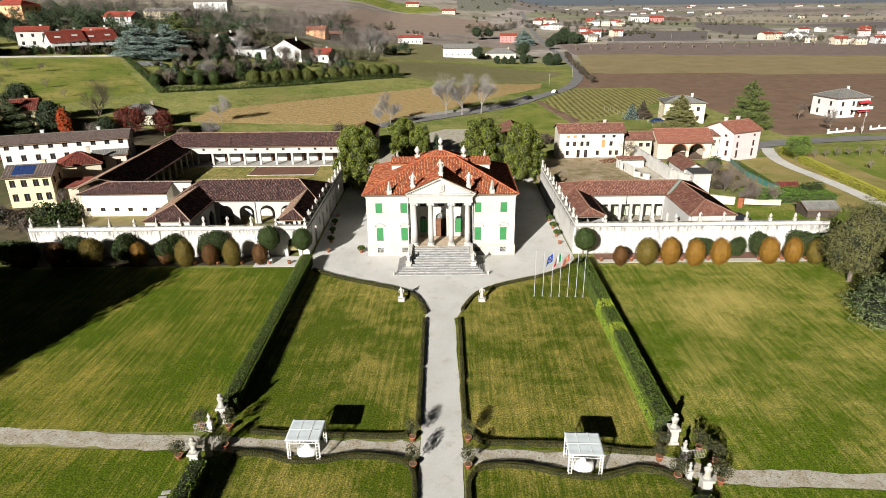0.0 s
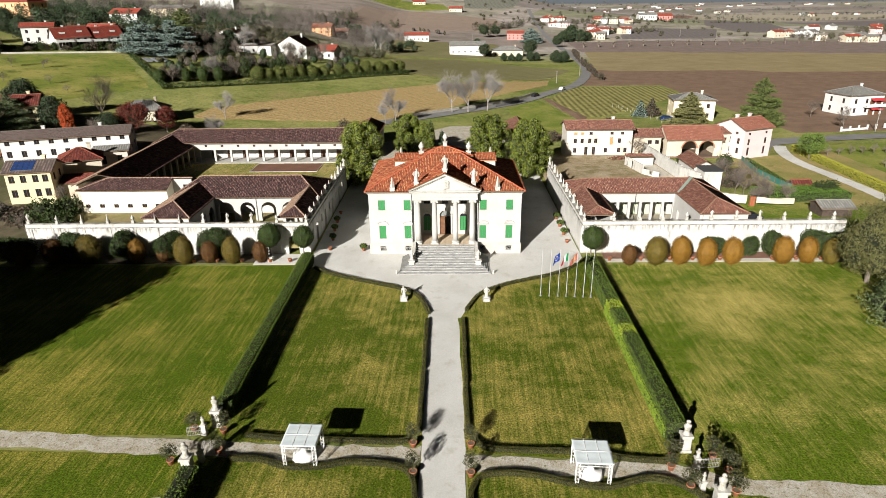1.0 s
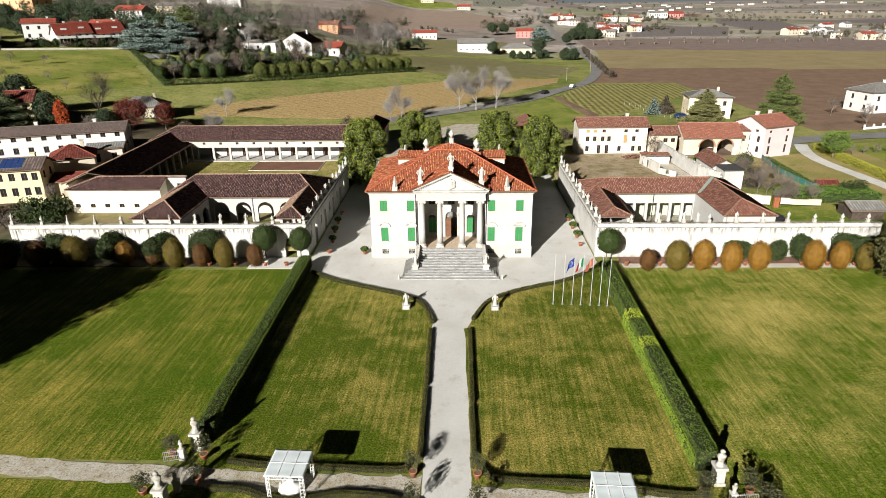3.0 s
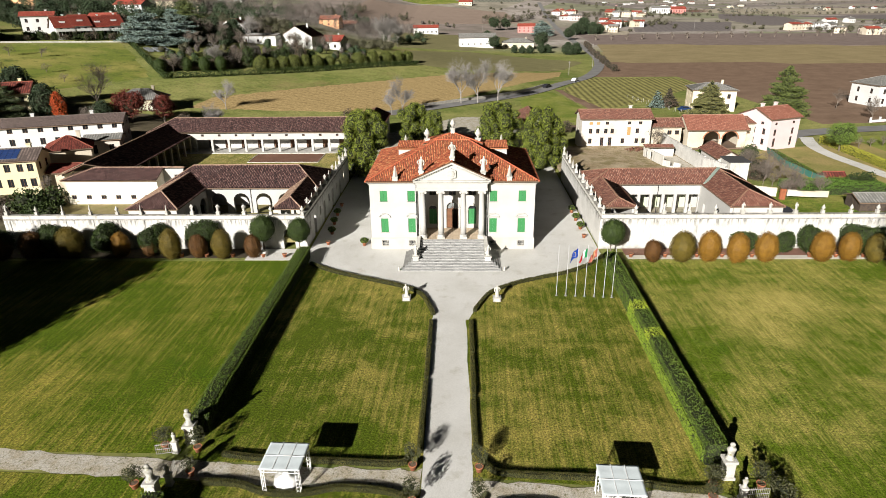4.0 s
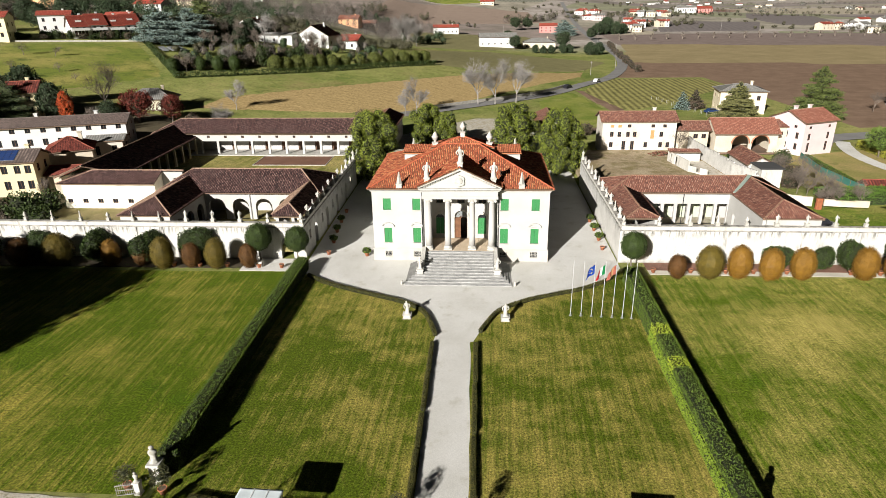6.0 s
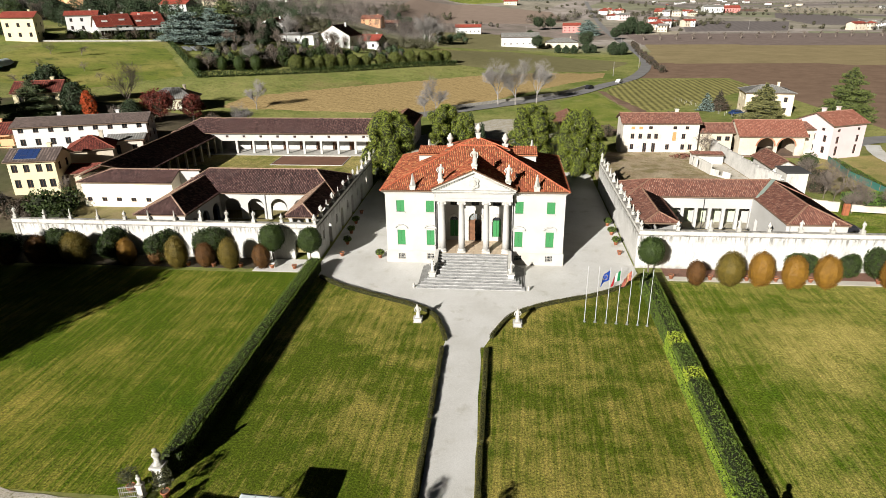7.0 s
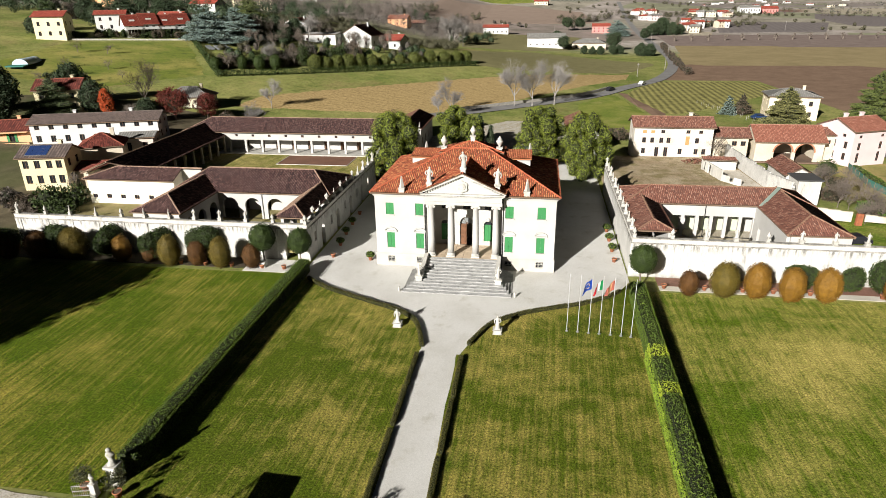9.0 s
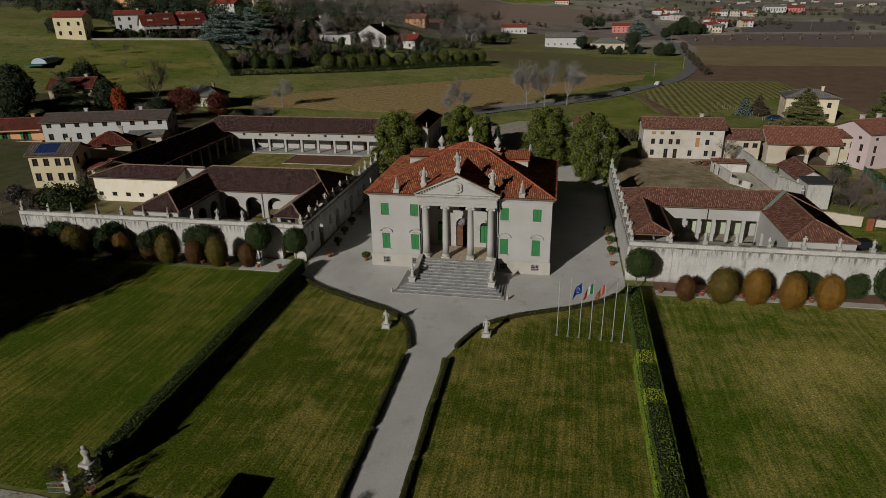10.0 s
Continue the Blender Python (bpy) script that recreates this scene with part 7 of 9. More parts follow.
strip("road", smooth_line([(82, 72), (90, 80), (120, 87), (170, 93), (300, 112), (420, 130)], 10), 6.5, ASPHALT, .2, "grey country road past the houses", "road", .05)
strip("driveway", smooth_line([(90, 76), (86.6, 66), (85.6, 56), (86.6, 44), (87.2, 34), (87.2, 20)], 10), 3.2, GRAVEL, .1, "pale gravel driveway beside a yellow hedge", "road", .1)
bm = bmesh.new()
box(bm, -20, 24, 62, 108, 0, .12)
structure(part("car_park", bm, ROUGHGRAVEL), "rough gravel car park behind the villa", "car park")
# stone wall along the road
rw = thing("road_wall", "low dry-stone wall beside the country road", "wall")
for a, b in zip(ROADLINE[10:38:1], ROADLINE[11:39:1]):
    bm = bmesh.new()
    n = Vector((-(b[1] - a[1]), b[0] - a[0], 0)).normalized() * 3.4
    p, q = Vector((*a, land(*a) - .2)) + n, Vector((*b, land(*b) - .2)) + n
    e = n.normalized() * .4
    prism(bm, [p, q, q + e, p + e], (0, 0, 1.35))
    part("wall_section", bm, surface("grey_rubble", (.36, .34, .31), (.25, .235, .21), .95, 1.5, 6, grain=.3, relief=.5) if a is ROADLINE[10] else bpy.data.materials["grey_rubble"], rw)


def house(x, y, w_, d, eave, ridge, wall, tile, label, rz=0.0, hip=False, along="x", rows=((1.0, 1.2, 3),), name="house", base=None, door=False, side_rows=None, chimneys=1, group="", fine=False, shutters=None, roof_label="", over=.5, win=1.0):
    """A house with real openings: rows are (sill height, window height, count or list of places along the front)."""
    z0 = land(x, y) if base is None else base
    h = thing(name, label, "house", group, (x, y, z0), rz)
    bm = bmesh.new()
    t = .3

    def openings(rows_, length, half=.5):
        out = []
        for sill, hgt, where in rows_:
            spots = [length * (i + .5) / where for i in range(where)] if isinstance(where, int) else [q + length / 2 for q in where]
            out += [(s - half, s + half, sill, sill + hgt, False) for s in spots]
        return out
    front = openings(rows, w_, win / 2)
    if door:
        front.append((w_ * .5 - .6, w_ * .5 + .6, 0.02, 2.2, False))
    sides = openings(side_rows if side_rows is not None else [(s, g, 2) for s, g, _ in rows], d - 2 * t, win / 2)
    wall_panel(bm, Matrix.Translation((-w_ / 2, -d / 2, 0)), w_, eave, t, front)
    wall_panel(bm, pose(w_ / 2, d / 2, 0, 0, 0, 180), w_, eave, t, [])
    wall_panel(bm, pose(-w_ / 2, d / 2 - t, 0, 0, 0, -90), d - 2 * t, eave, t, sides)
    wall_panel(bm, pose(w_ / 2, -d / 2 + t, 0, 0, 0, 90), d - 2 * t, eave, t, sides)
    quick_box(bm, -w_ / 2 + .01, w_ / 2 - .01, -d / 2 + .01, d / 2 - .01, -1.5, .02)
    if not hip:
        gable_ends(bm, -w_ / 2, w_ / 2, -d / 2, d / 2, eave, ridge - .1, along, t)
    part("wall", bm, wall, h)
    for s0, s1, za, zb, _ in front:
        window_fill(h, (s0 + s1) / 2 - w_ / 2, -d / 2, za, s1 - s0, zb - za)
        if shutters:
            for k in (-1, 1):
                bm = bmesh.new()
                cx = (s0 + s1) / 2 - w_ / 2 + k * .78
                box(bm, cx - .25, cx + .25, -d / 2 - .06, -d / 2 - .004, za, zb)
                part("shutter", bm, shutters, h)
    for s0, s1, za, zb, _ in sides:
        c = (s0 + s1) / 2
        window_fill(h, w_ / 2, -d / 2 + t + c, za, s1 - s0, zb - za, 90)
        window_fill(h, -w_ / 2, d / 2 - t - c, za, s1 - s0, zb - za, -90)
    half = d / 2 if along == "x" else w_ / 2
    drop = (ridge - eave) / half * over
    pitched(h, -w_ / 2 - over, w_ / 2 + over, -d / 2 - over, d / 2 + over, eave - drop + .1, ridge + .1, (hip, hip), along, tile, .27 if fine else .5, .45 if fine else .9, 3 if fine else 2, roof_label, amp=.05 if fine else .04)
    for i in range(chimneys):
        bm = bmesh.new()
        cx, cy = (w_ * (.25 - .45 * i), d * .12) if along == "x" else (w_ * .12, d * (.25 - .45 * i))
        box(bm, cx - .35, cx + .35, cy - .3, cy + .3, eave, ridge + .7, .03)
        box(bm, cx - .45, cx + .45, cy - .4, cy + .4, ridge + .7, ridge + .85, .02)
        part("chimney", bm, wall, h)
    return h


# farm on the east side
h1 = house(38.15, 66.7, 16.3, 7.4, 6.5, 8.0, surface("worn_white_render", (.54, .51, .455), (.46, .425, .365), .92, .3, 4, grain=.12, third=(.42, .34, .25), third_scale=.6), TILE_BROWN, "old cream farmhouse with small windows and tiled roof", base=.95, fine=True,
           rows=((.6, 1.2, [-6.0, 1.7, 5.0, 6.6]), (.05, 2.0, [-3.2, -1.3]), (3.0, 1.15, [-6.0, -4.3, -2.4, -.9, 5.0]), (5.1, .7, [-2.2, 3.0, 5.6])), side_rows=((2.5, 1.2, 1),), name="farmhouse", win=.8)
for x, z, g in ((-6.0, 5.1, .62), (-4.3, 5.1, .62), (3.0, 2.6, 1.9)):
    bm = bmesh.new()
    box(bm, x - .4, x + .4, -3.74, -3.704, z, z + g, .01)
    part("closed_shutter", bm, surface("ochre_boards", (.42, .24, .10), (.34, .19, .08), .9, 2, 9, grain=.2), h1, "closed ochre wooden shutter")
house(50.6, 67.4, 7.2, 5.0, 4.4, 5.8, OLDPLASTER, TILE_BROWN, "low cream annexe with tiled roof", base=.8, fine=True, rows=((2.4, 1.0, [.8, 2.6]),), side_rows=(), chimneys=0, name="annexe")
barn = thing("barn", "old barn with two broad arches and orange tiled roof", "barn", "", (62.0, 67.3, .4))
bm = bmesh.new()
wall_panel(bm, Matrix.Translation((-6.8, -4.3, 0)), 13.6, 4.4, .45, [(3.8, 7.4, 0, 3.85, True), (8.1, 11.8, 0, 3.85, True)])
wall_panel(bm, pose(6.8, 4.3, 0, 0, 0, 180), 13.6, 4.4, .45, [(1.0, 3.0, 0, 2.6, False)])
wall_panel(bm, pose(-6.8, 3.85, 0, 0, 0, -90), 7.7, 4.4, .45, [(2.4, 5.3, 0, 3.4, True)])
wall_panel(bm, pose(6.8, -3.85, 0, 0, 0, 90), 7.7, 4.4, .45, [])
gable_ends(bm, -6.8, 6.8, -4.3, 4.3, 4.4, 6.9, "x", .45)
part("wall", bm, OLDPLASTER, barn)
bm = bmesh.new()
box(bm, -6.3, 6.3, -4.9, 3.8, -.3, .03)
part("barn_floor", bm, SOIL, barn, "trodden earth floor")
pitched(barn, -7.2, 7.2, -4.9, 4.9, 4.2, 7.0, (False, False), "x", TILE_ROSE, label="orange-brown weathered clay tile roof")
for c in (-1.2, 3.15):
    bm = bmesh.new()
    prism(bm, [(c + p, -4.38, 2.05 + q) for p, q in arc_pts(0, 0, 2.1, math.pi, 0, 14)] + [(c + p, -4.38, 2.05 + q) for p, q in arc_pts(0, 0, 1.8, 0, math.pi, 14)], (0, .078, 0))
    part("brick_arch", bm, surface("old_brick", (.36, .17, .10), (.28, .13, .08), .95, 2, 8, grain=.2), barn, "worn brick arch")
house(75.6, 67.0, 9.3, 9.0, 7.1, 9.0, PINK, TILE_ROSE, "tall pale pink house with orange tiled roof", base=.3, fine=True, rows=((.5, 2.0, [-2.8, 2.6]), (3.1, 1.5, [-2.9, 2.7]), (5.6, .6, [-2.9, 2.7])), side_rows=((.9, 1.4, 3), (3.3, 1.4, 3), (5.6, .6, 2)), chimneys=2, along="x", rz=24, name="tall_house", win=.8)
house(69.8, 67.4, 3.4, 4.6, 5.6, 6.6, OLDPLASTER, TILE_BROWN, "narrow tiled annexe between barn and house", base=.3, fine=True, rows=((3.6, .8, [.4]),), side_rows=(), chimneys=0, name="annexe")


def free_wall(name, pts, h, thick, material, label, base=0.0):
    ob = thing(name, label, "wall", "", (pts[0][0], pts[0][1], base))
    o = Vector((*pts[0], 0))
    for a, b in zip(pts, pts[1:]):
        a, b = Vector((*a, 0)) - o, Vector((*b, 0)) - o
        n = Vector((-(b - a).y, (b - a).x, 0)).normalized() * thick
        bm = bmesh.new()
        k = max(1, int((b - a).length / 1.4))
        for i in range(k):
            p, q = a.lerp(b, i / k), a.lerp(b, (i + 1) / k)
            prism(bm, [p, q, q + n, p + n], (0, 0, h + rnd.uniform(-.2, .12)))
        part("wall_section", bm, material, ob)
    return ob


free_wall("yard_wall", [(49.2, 63.0), (49.7, 50.7), (50.3, 39.5), (52.0, 33.2)], 3.1, .4, WALLFACE, "tall crumbling white yard wall", .9)
free_wall("yard_wall", [(47.6, 20.6), (52.5, 33.0)], 2.8, .4, STAINED, "tall crumbling white yard wall", .9)
free_wall("boundary_wall", [(48.0, 26.2), (53.0, 25.2), (58.0, 24.0)], 1.75, .4, OLDPLASTER, "low crumbling white boundary wall", .35)
free_wall("boundary_wall", [(59.7, 23.6), (61.2, 23.3), (62.8, 23.0), (64.2, 22.8), (66.4, 22.6)], 1.15, .4, OLDPLASTER, "ragged broken end of a white boundary wall", .6)
patch("green_field", [(47.6, 1.0), (66.0, 1.0), (80, 14), (79, 31), (66, 30.5), (47.8, 27.5)], lawn_material("garden_plot_grass", (.10, .15, .014), (.24, .23, .06), radians(80), (.45, .8), 2.2, 88.0), .055, 5, "fresh green grass plot behind the garden wall", "lawn")
hedge(line((62.5, 28.6), (79.5, 30.2)), 7.0, 1.5, 42, .13, 84, IVY, "broad mass of green ivy and brambles", "ivy_bank")
house(56.2, 46.0, 4.4, 9.6, 2.7, 3.9, STAINED, TILE_BROWN, "small crumbling shed with tiled roof", base=.6, along="y", rows=(), side_rows=(), chimneys=0, fine=True, name="shed")
bx = thing("flat_roof_hut", "white box-shaped hut with a dark flat roof", "hut", "", (54.5, 34.6, .3))
bm = bmesh.new()
wall_panel(bm, Matrix.Translation((-1.8, -2.2, 0)), 3.6, 4.2, .3, [])
wall_panel(bm, pose(1.8, 2.2, 0, 0, 0, 180), 3.6, 4.2, .3, [])
wall_panel(bm, pose(-1.8, 1.9, 0, 0, 0, -90), 3.8, 4.2, .3, [])
wall_panel(bm, pose(1.8, -1.9, 0, 0, 0, 90), 3.8, 4.2, .3, [])
part("wall", bm, STAINED, bx)
bm = bmesh.new()
box(bm, -2.1, 2.1, -2.5, 2.5, 4.2, 4.38, .03)
part("flat_roof", bm, plain("dark_felt", (.06, .06, .06), .9), bx)
lt = thing("ruined_shed", "roofless crumbling white shed with open doorways", "hut", "", (43.0, 48.5, .95))
bm = bmesh.new()
wall_panel(bm, pose(-.9, 4.5, 0, 0, 0, -80), 9.1, 2.1, .25, [(1.0, 2.1, 0, 1.75, False), (3.2, 4.3, 0, 1.75, False)])
part("wall", bm, STAINED, lt, "stained white plaster wall with two doorways")
bm = bmesh.new()
wall_panel(bm, pose(.8, -4.5, 0, 0, 0, -53), 4.1, 1.25, .25, [(1.6, 2.5, .3, 1.25, False)])
part("wall", bm, STAINED, lt, "broken low plaster wall")
bm = bmesh.new()
wall_panel(bm, pose(5.6, 4.0, 0, 0, 0, 175), 6.2, 2.3, .25, [])
part("wall", bm, STAINED, lt)
roof(lt, [[(-1.0, 3.1, 2.2), (5.4, 2.7, 2.2), (5.4, 4.5, 2.5), (-1.0, 4.9, 2.5)]], TILE_BROWN, DECK, .27, .45, .05, 3)
bm = bmesh.new()
prism(bm, [(-.8, 4.2, .01), (.7, -4.3, .01), (3.2, -7.6, .01), (7.0, -8.6, .01), (6.3, 3.8, .01)], (0, 0, .05))
part("shed_floor", bm, surface("pale_broken_concrete", (.50, .46, .40), (.42, .38, .31), .95, .5, 5, grain=.25, relief=.4, third=(.22, .19, .12), third_scale=1.2, third_mix=(.56, .72)), lt, "pale broken concrete floor")
for x0, x1, y0, y1 in ((29.5, 36.2, 34.5, 40.2), (36.4, 41.0, 34.0, 39.5), (27.0, 33.0, 28.0, 34.2)):
    bm = bmesh.new()
    box(bm, x0, x1, y0, y1, .95, .975, .01)
    structure(part("yard_slab", bm, SLAB), "cracked stained concrete slab in the yard", "pavement")
bm = bmesh.new()
for i in range(70):
    a, q = rnd.uniform(0, 6.28), rnd.random() ** .6
    x, y, k = 2.6 * q * math.cos(a), 1.5 * q * math.sin(a), rnd.uniform(.12, .34)
    n0 = len(bm.verts)
    quick_box(bm, -k, k, -k * .6, k * .6, -k * .3, k * .3)
    transform(bm, pose(x, y, (1 - q) * .7 + .08, rnd.uniform(-30, 30), rnd.uniform(-30, 30), rnd.uniform(0, 180)), n0)
tagged(part("rubble_heap", bm, surface("brick_rubble", (.15, .07, .045), (.11, .055, .038), .95, 1.5, 7, grain=.3), None, "", (42.0, 58.5, .95)), "low heap of reddish brick rubble in the yard", "rubble")
# sheds and fences of the plots
for x, y, w_, d, h, tl, lb in ((73.6, 34.4, 3.2, 2.4, 1.2, TILE_MAROON, "small garden shed with dark red roof"), (70.9, 18.4, 5.4, 4.2, 1.8, TILE_GREY, "dark weathered shed with grey roof")):
    house(x, y, w_, d, h, h + .8, DARKWOOD, tl, lb, base=0, rows=(), side_rows=(), chimneys=0, name="garden_shed")
bm = bmesh.new()
box(bm, -.45, .45, -.3, .3, 0, 1.95, .05)
tagged(part("rusty_tank", bm, surface("rust", (.30, .10, .045), (.20, .07, .035), .9, 2, 9, grain=.25), None, "", (58.8, 23.4, 0)), "upright rusty metal tank by a wall", "tank")
TEAL = plain("green_fence_net", (.04, .15, .125), .8)
fn = thing("mesh_fence", "green mesh fence round a garden plot", "fence")
FENCE = [(72.6, 59.5), (70.6, 47), (71.3, 34.6), (73.0, 32.6)]
for a, b in zip(FENCE, FENCE[1:]):
    bm = bmesh.new()
    a, b = Vector((*a, .0)), Vector((*b, .0))
    n = Vector((-(b - a).y, (b - a).x, 0)).normalized() * .04
    prism(bm, [a, b, b + n, a + n], (0, 0, 1.3))
    part("net", bm, TEAL, fn)
    for i in range(int((b - a).length / 2.5) + 1):
        p = a.lerp(b, min(1, i * 2.5 / (b - a).length)) - n
        bm = bmesh.new()
        tube(bm, p, p + Vector((0, 0, 1.3)), .04, .04, 6)
        part("post", bm, WOOD, fn)
hedge(line((90.9, 70), (89.6, 22)), 1.6, 1.65, 120, .085, 81, HEDGE_OCHRE, "yellow-green clipped hedge along a driveway")
hedge(line((73.6, 59), (72.4, 37)), 1.0, 1.0, 40, .1, 82, HEDGE_LEAF, "low green hedge beside a mesh fence")

# houses to the west
house(-79.8, 25.0, 7.9, 6.4, 5.5, 6.9, YELLOW, TILE_UMBER, "yellow two-storey house with brown roof and solar panels", base=2.6, rows=((.6, 1.5, [-2.9, -.9, 1.2, 2.9]), (3.4, 1.4, [-2.9, -.9, 1.2, 2.9])), name="yellow_house", rz=12.7)
pv = thing("solar_panels", "dark blue solar panel array on a roof", "solar panel", "", (-80.33, 23.24, 8.98), 12.7)
bm = bmesh.new()
box(bm, -2.0, 1.98, -1.55, 1.52, -.03, .012)
transform(bm, pose(0, 0, 0, 23.6))
part("mounting_frame", bm, METAL, pv, "pale metal mounting frame")
for i in range(4):
    for j in range(3):
        bm = bmesh.new()
        box(bm, -1.9 + i * .95, -1.9 + i * .95 + .9, -1.45 + j * .97, -1.45 + j * .97 + .92, 0, .05)
        transform(bm, pose(0, 0, 0, 23.6))
        part("panel", bm, plain("blue_solar_glass", (.02, .04, .12), .15), pv)
row = house(-85.2, 47.4, 25.5, 8.0, 7.3, 8.5, WHITE, TILE_UMBER, "long white three-storey row house with dark roof", rz=17.6, base=3.0, rows=((.9, 1.4, 8), (3.5, 1.35, 9), (6.1, 1.1, 9)), chimneys=2, name="row_house", fine=True)
house(-74.0, 43.6, 6.5, 5.0, 4.8, 5.4, surface("grey_cream_render", (.52, .48, .42), (.45, .41, .36), .9, .4, 5), TILE_GREY, "low grey annexe of the row house", rz=18, base=2.9, rows=((2.0, 1.8, 2),), chimneys=0, name="annexe")
house(-76.6, 35.6, 7.5, 7.0, 5.4, 7.2, OLDPLASTER, TILE_MAROON, "small house with dark red tiled hipped roof", rz=28, base=2.4, hip=True, rows=((1.2, 1.2, 2),), name="small_house", fine=True)
house(-73.2, 28.2, 4.6, 5.6, 2.8, 3.7, OLDPLASTER, TILE_MAROON, "low outhouse with dark red tiled roof", rz=10, base=2.2, rows=(), side_rows=(), chimneys=0, name="outhouse", fine=True)
oh = house(-107.6, 45.0, 14.0, 9.0, 5.8, 7.4, PEACH, TILE_MAROON, "orange rendered house with balconies and dark red roof", rz=20, base=2.6, rows=((.4, 2.0, [-4.6, -.8, 3.4]), (3.3, 1.9, [-4.6, -.8, 3.4])), name="orange_house", shutters=GREEN)
for z in (2.75, 5.55):
    bm = bmesh.new()
    box(bm, -7.0, 7.0, -5.9, -4.52, z, z + .16, .02)
    box(bm, -7.0, 7.0, -5.9, -5.8, z + .162, z + .7 if z < 4 else z + .2)
    part("balcony", bm, PEACH, oh)
house(-87.0, 88.0, 12.0, 8.0, 2.6, 4.8, OLDPLASTER, TILE_GREY, "chapel-like house with grey hipped roof", rz=12, hip=True, rows=((.6, 1.6, 3),), name="chapel_house", side_rows=())
house(-108, 66, 10, 9, 5.5, 7.5, YELLOW, TILE_MAROON, "yellow house with dark red roof", rz=20, rows=((.8, 1.4, 3), (3.4, 1.2, 3)), name="house")
# hillside houses
TILE_HILL = TILE_NEW
for i in range(4):
    x, y, up = -154.6 + 4.3 * i, 167.4 + 4.6 * i, .5 * (i % 2)
    th = house(x, y, 6.2, 10.5, 3.9 + up, 7.6 + up, WHITE, TILE_HILL, "white terrace house with red roof and balcony", rz=44, along="x", rows=((.3, 2.0, [-1.8, -.6, .6, 1.8]), (2.9, .9, [-1.2, 1.2])), side_rows=(), name="terrace_house", group="hillside terrace", chimneys=1)
    bm = bmesh.new()
    box(bm, -2.9, 2.9, -6.9, -5.26, 2.35, 2.5, .02)
    box(bm, -2.9, 2.9, -6.9, -6.8, 2.5, 3.3)
    part("balcony", bm, WHITE, th)
    bm = bmesh.new()
    box(bm, -1.0, 1.0, -3.4, -.6, 4.4 + up, 6.0 + up)
    part("dormer", bm, WHITE, th)
house(-147, 186, 12, 7, 6.0, 8.0, WHITE, TILE_HILL, "white house with red roof behind a terrace", rz=-8, rows=((3.6, 1.2, 4),), name="hill_house")
house(-167, 174, 11.5, 7.0, 6.2, 7.6, WHITE, TILE_HILL, "white hillside house with red roof", rz=24, rows=((.8, 1.4, 3), (3.8, 1.3, 3)), name="hill_house")
house(-172.5, 147, 10.5, 9.0, 7.6, 9.4, surface("pale_yellow_render", (.72, .63, .42), (.66, .57, .38), .9, .3, 6), TILE_HILL, "pale yellow hillside house with red roof", rz=18, rows=((1.0, 1.5, 3), (4.4, 1.4, 3)), name="hill_house")
house(-246, 288, 26, 12, 8.0, 10.5, PEACH, TILE_NEW, "large peach villa with red roof on the hill", rz=-20, rows=((1.0, 2.0, 5), (5.0, 1.8, 5)), name="hill_house", hip=True)
house(-191, 300, 18, 10, 5.5, 8.0, WHITE, TILE_NEW, "white house with bright red roof on the hill", rz=-10, rows=((3.6, 1.5, 4),), name="hill_house")
house(-204, 396, 32, 10, 6, 8, surface("cream_render", (.64, .55, .40), (.58, .5, .36), .9, .3, 6), TILE_GREY, "long cream building with grey roof on the hill", rz=-6, rows=((1.0, 1.6, 8), (4.5, 1.5, 8)), name="hill_house")
house(-226, 560, 34, 14, 8, 11, WHITE, TILE_GREY, "large white building with grey roof on the hill", rz=-6, rows=((1.0, 1.6, 6), (5.0, 1.6, 6)), name="hill_house")
house(-106, 226, 13.5, 9, 5.2, 7.6, WHITE, TILE_ROSE, "white hillside house with brown roof", rz=-12, along="y", rows=((.8, 1.4, 2),), name="hill_house")
house(-88, 207, 17, 9, 3.4, 4.0, WHITE, TILE_GREY, "low white garage building with flat grey roof", rz=-10, rows=((.8, 1.2, 3),), chimneys=0, name="garage")
house(-71.5, 212, 15.5, 13, 4.6, 9.0, WHITE, TILE_DARK, "white modern house with steep dark roof", rz=-10, along="y", rows=((.8, 1.6, 3),), name="hill_house")
house(-58.6, 219, 11, 9.5, 3.6, 5.9, WHITE, TILE_NEW, "white house wing with bright red roof", rz=-10, rows=((.8, 1.4, 2),), name="hill_house")
# houses out on the plain
house(13.0, 366, 25, 12, 6.5, 9.0, WHITE, TILE_GREY, "white farm building with grey roof", rz=3, rows=((2.0, .8, 6),), chimneys=0, name="farm_building")
house(-28, 472, 21, 9, 5.0, 7.0, WHITE, TILE_NEW, "long white farmhouse with red roof", rz=2, rows=((1.0, 1.4, 6),), name="farmhouse")
house(64, 535, 16, 10, 6, 8, REDRENDER, TILE_NEW, "pink-red farmhouse with red roof", rz=-8, rows=((1.0, 1.3, 4), (3.6, 1.2, 4)), name="farmhouse")
house(42, 374, 22, 14, 4.0, 6.5, OLDPLASTER, TILE_GREY, "low house with broad grey roof", rz=-5, hip=True, rows=((1.0, 1.4, 4),), name="bungalow")
house(81.8, 120.5, 13.0, 10.0, 6.6, 8.2, surface("cream_house_render", (.66, .58, .42), (.60, .52, .38), .9, .3, 6), TILE_GREY, "cream house with low grey hipped roof", hip=True, rows=((1.0, 1.4, 3), (4.0, 1.4, 3)), rz=-8, name="plain_house")
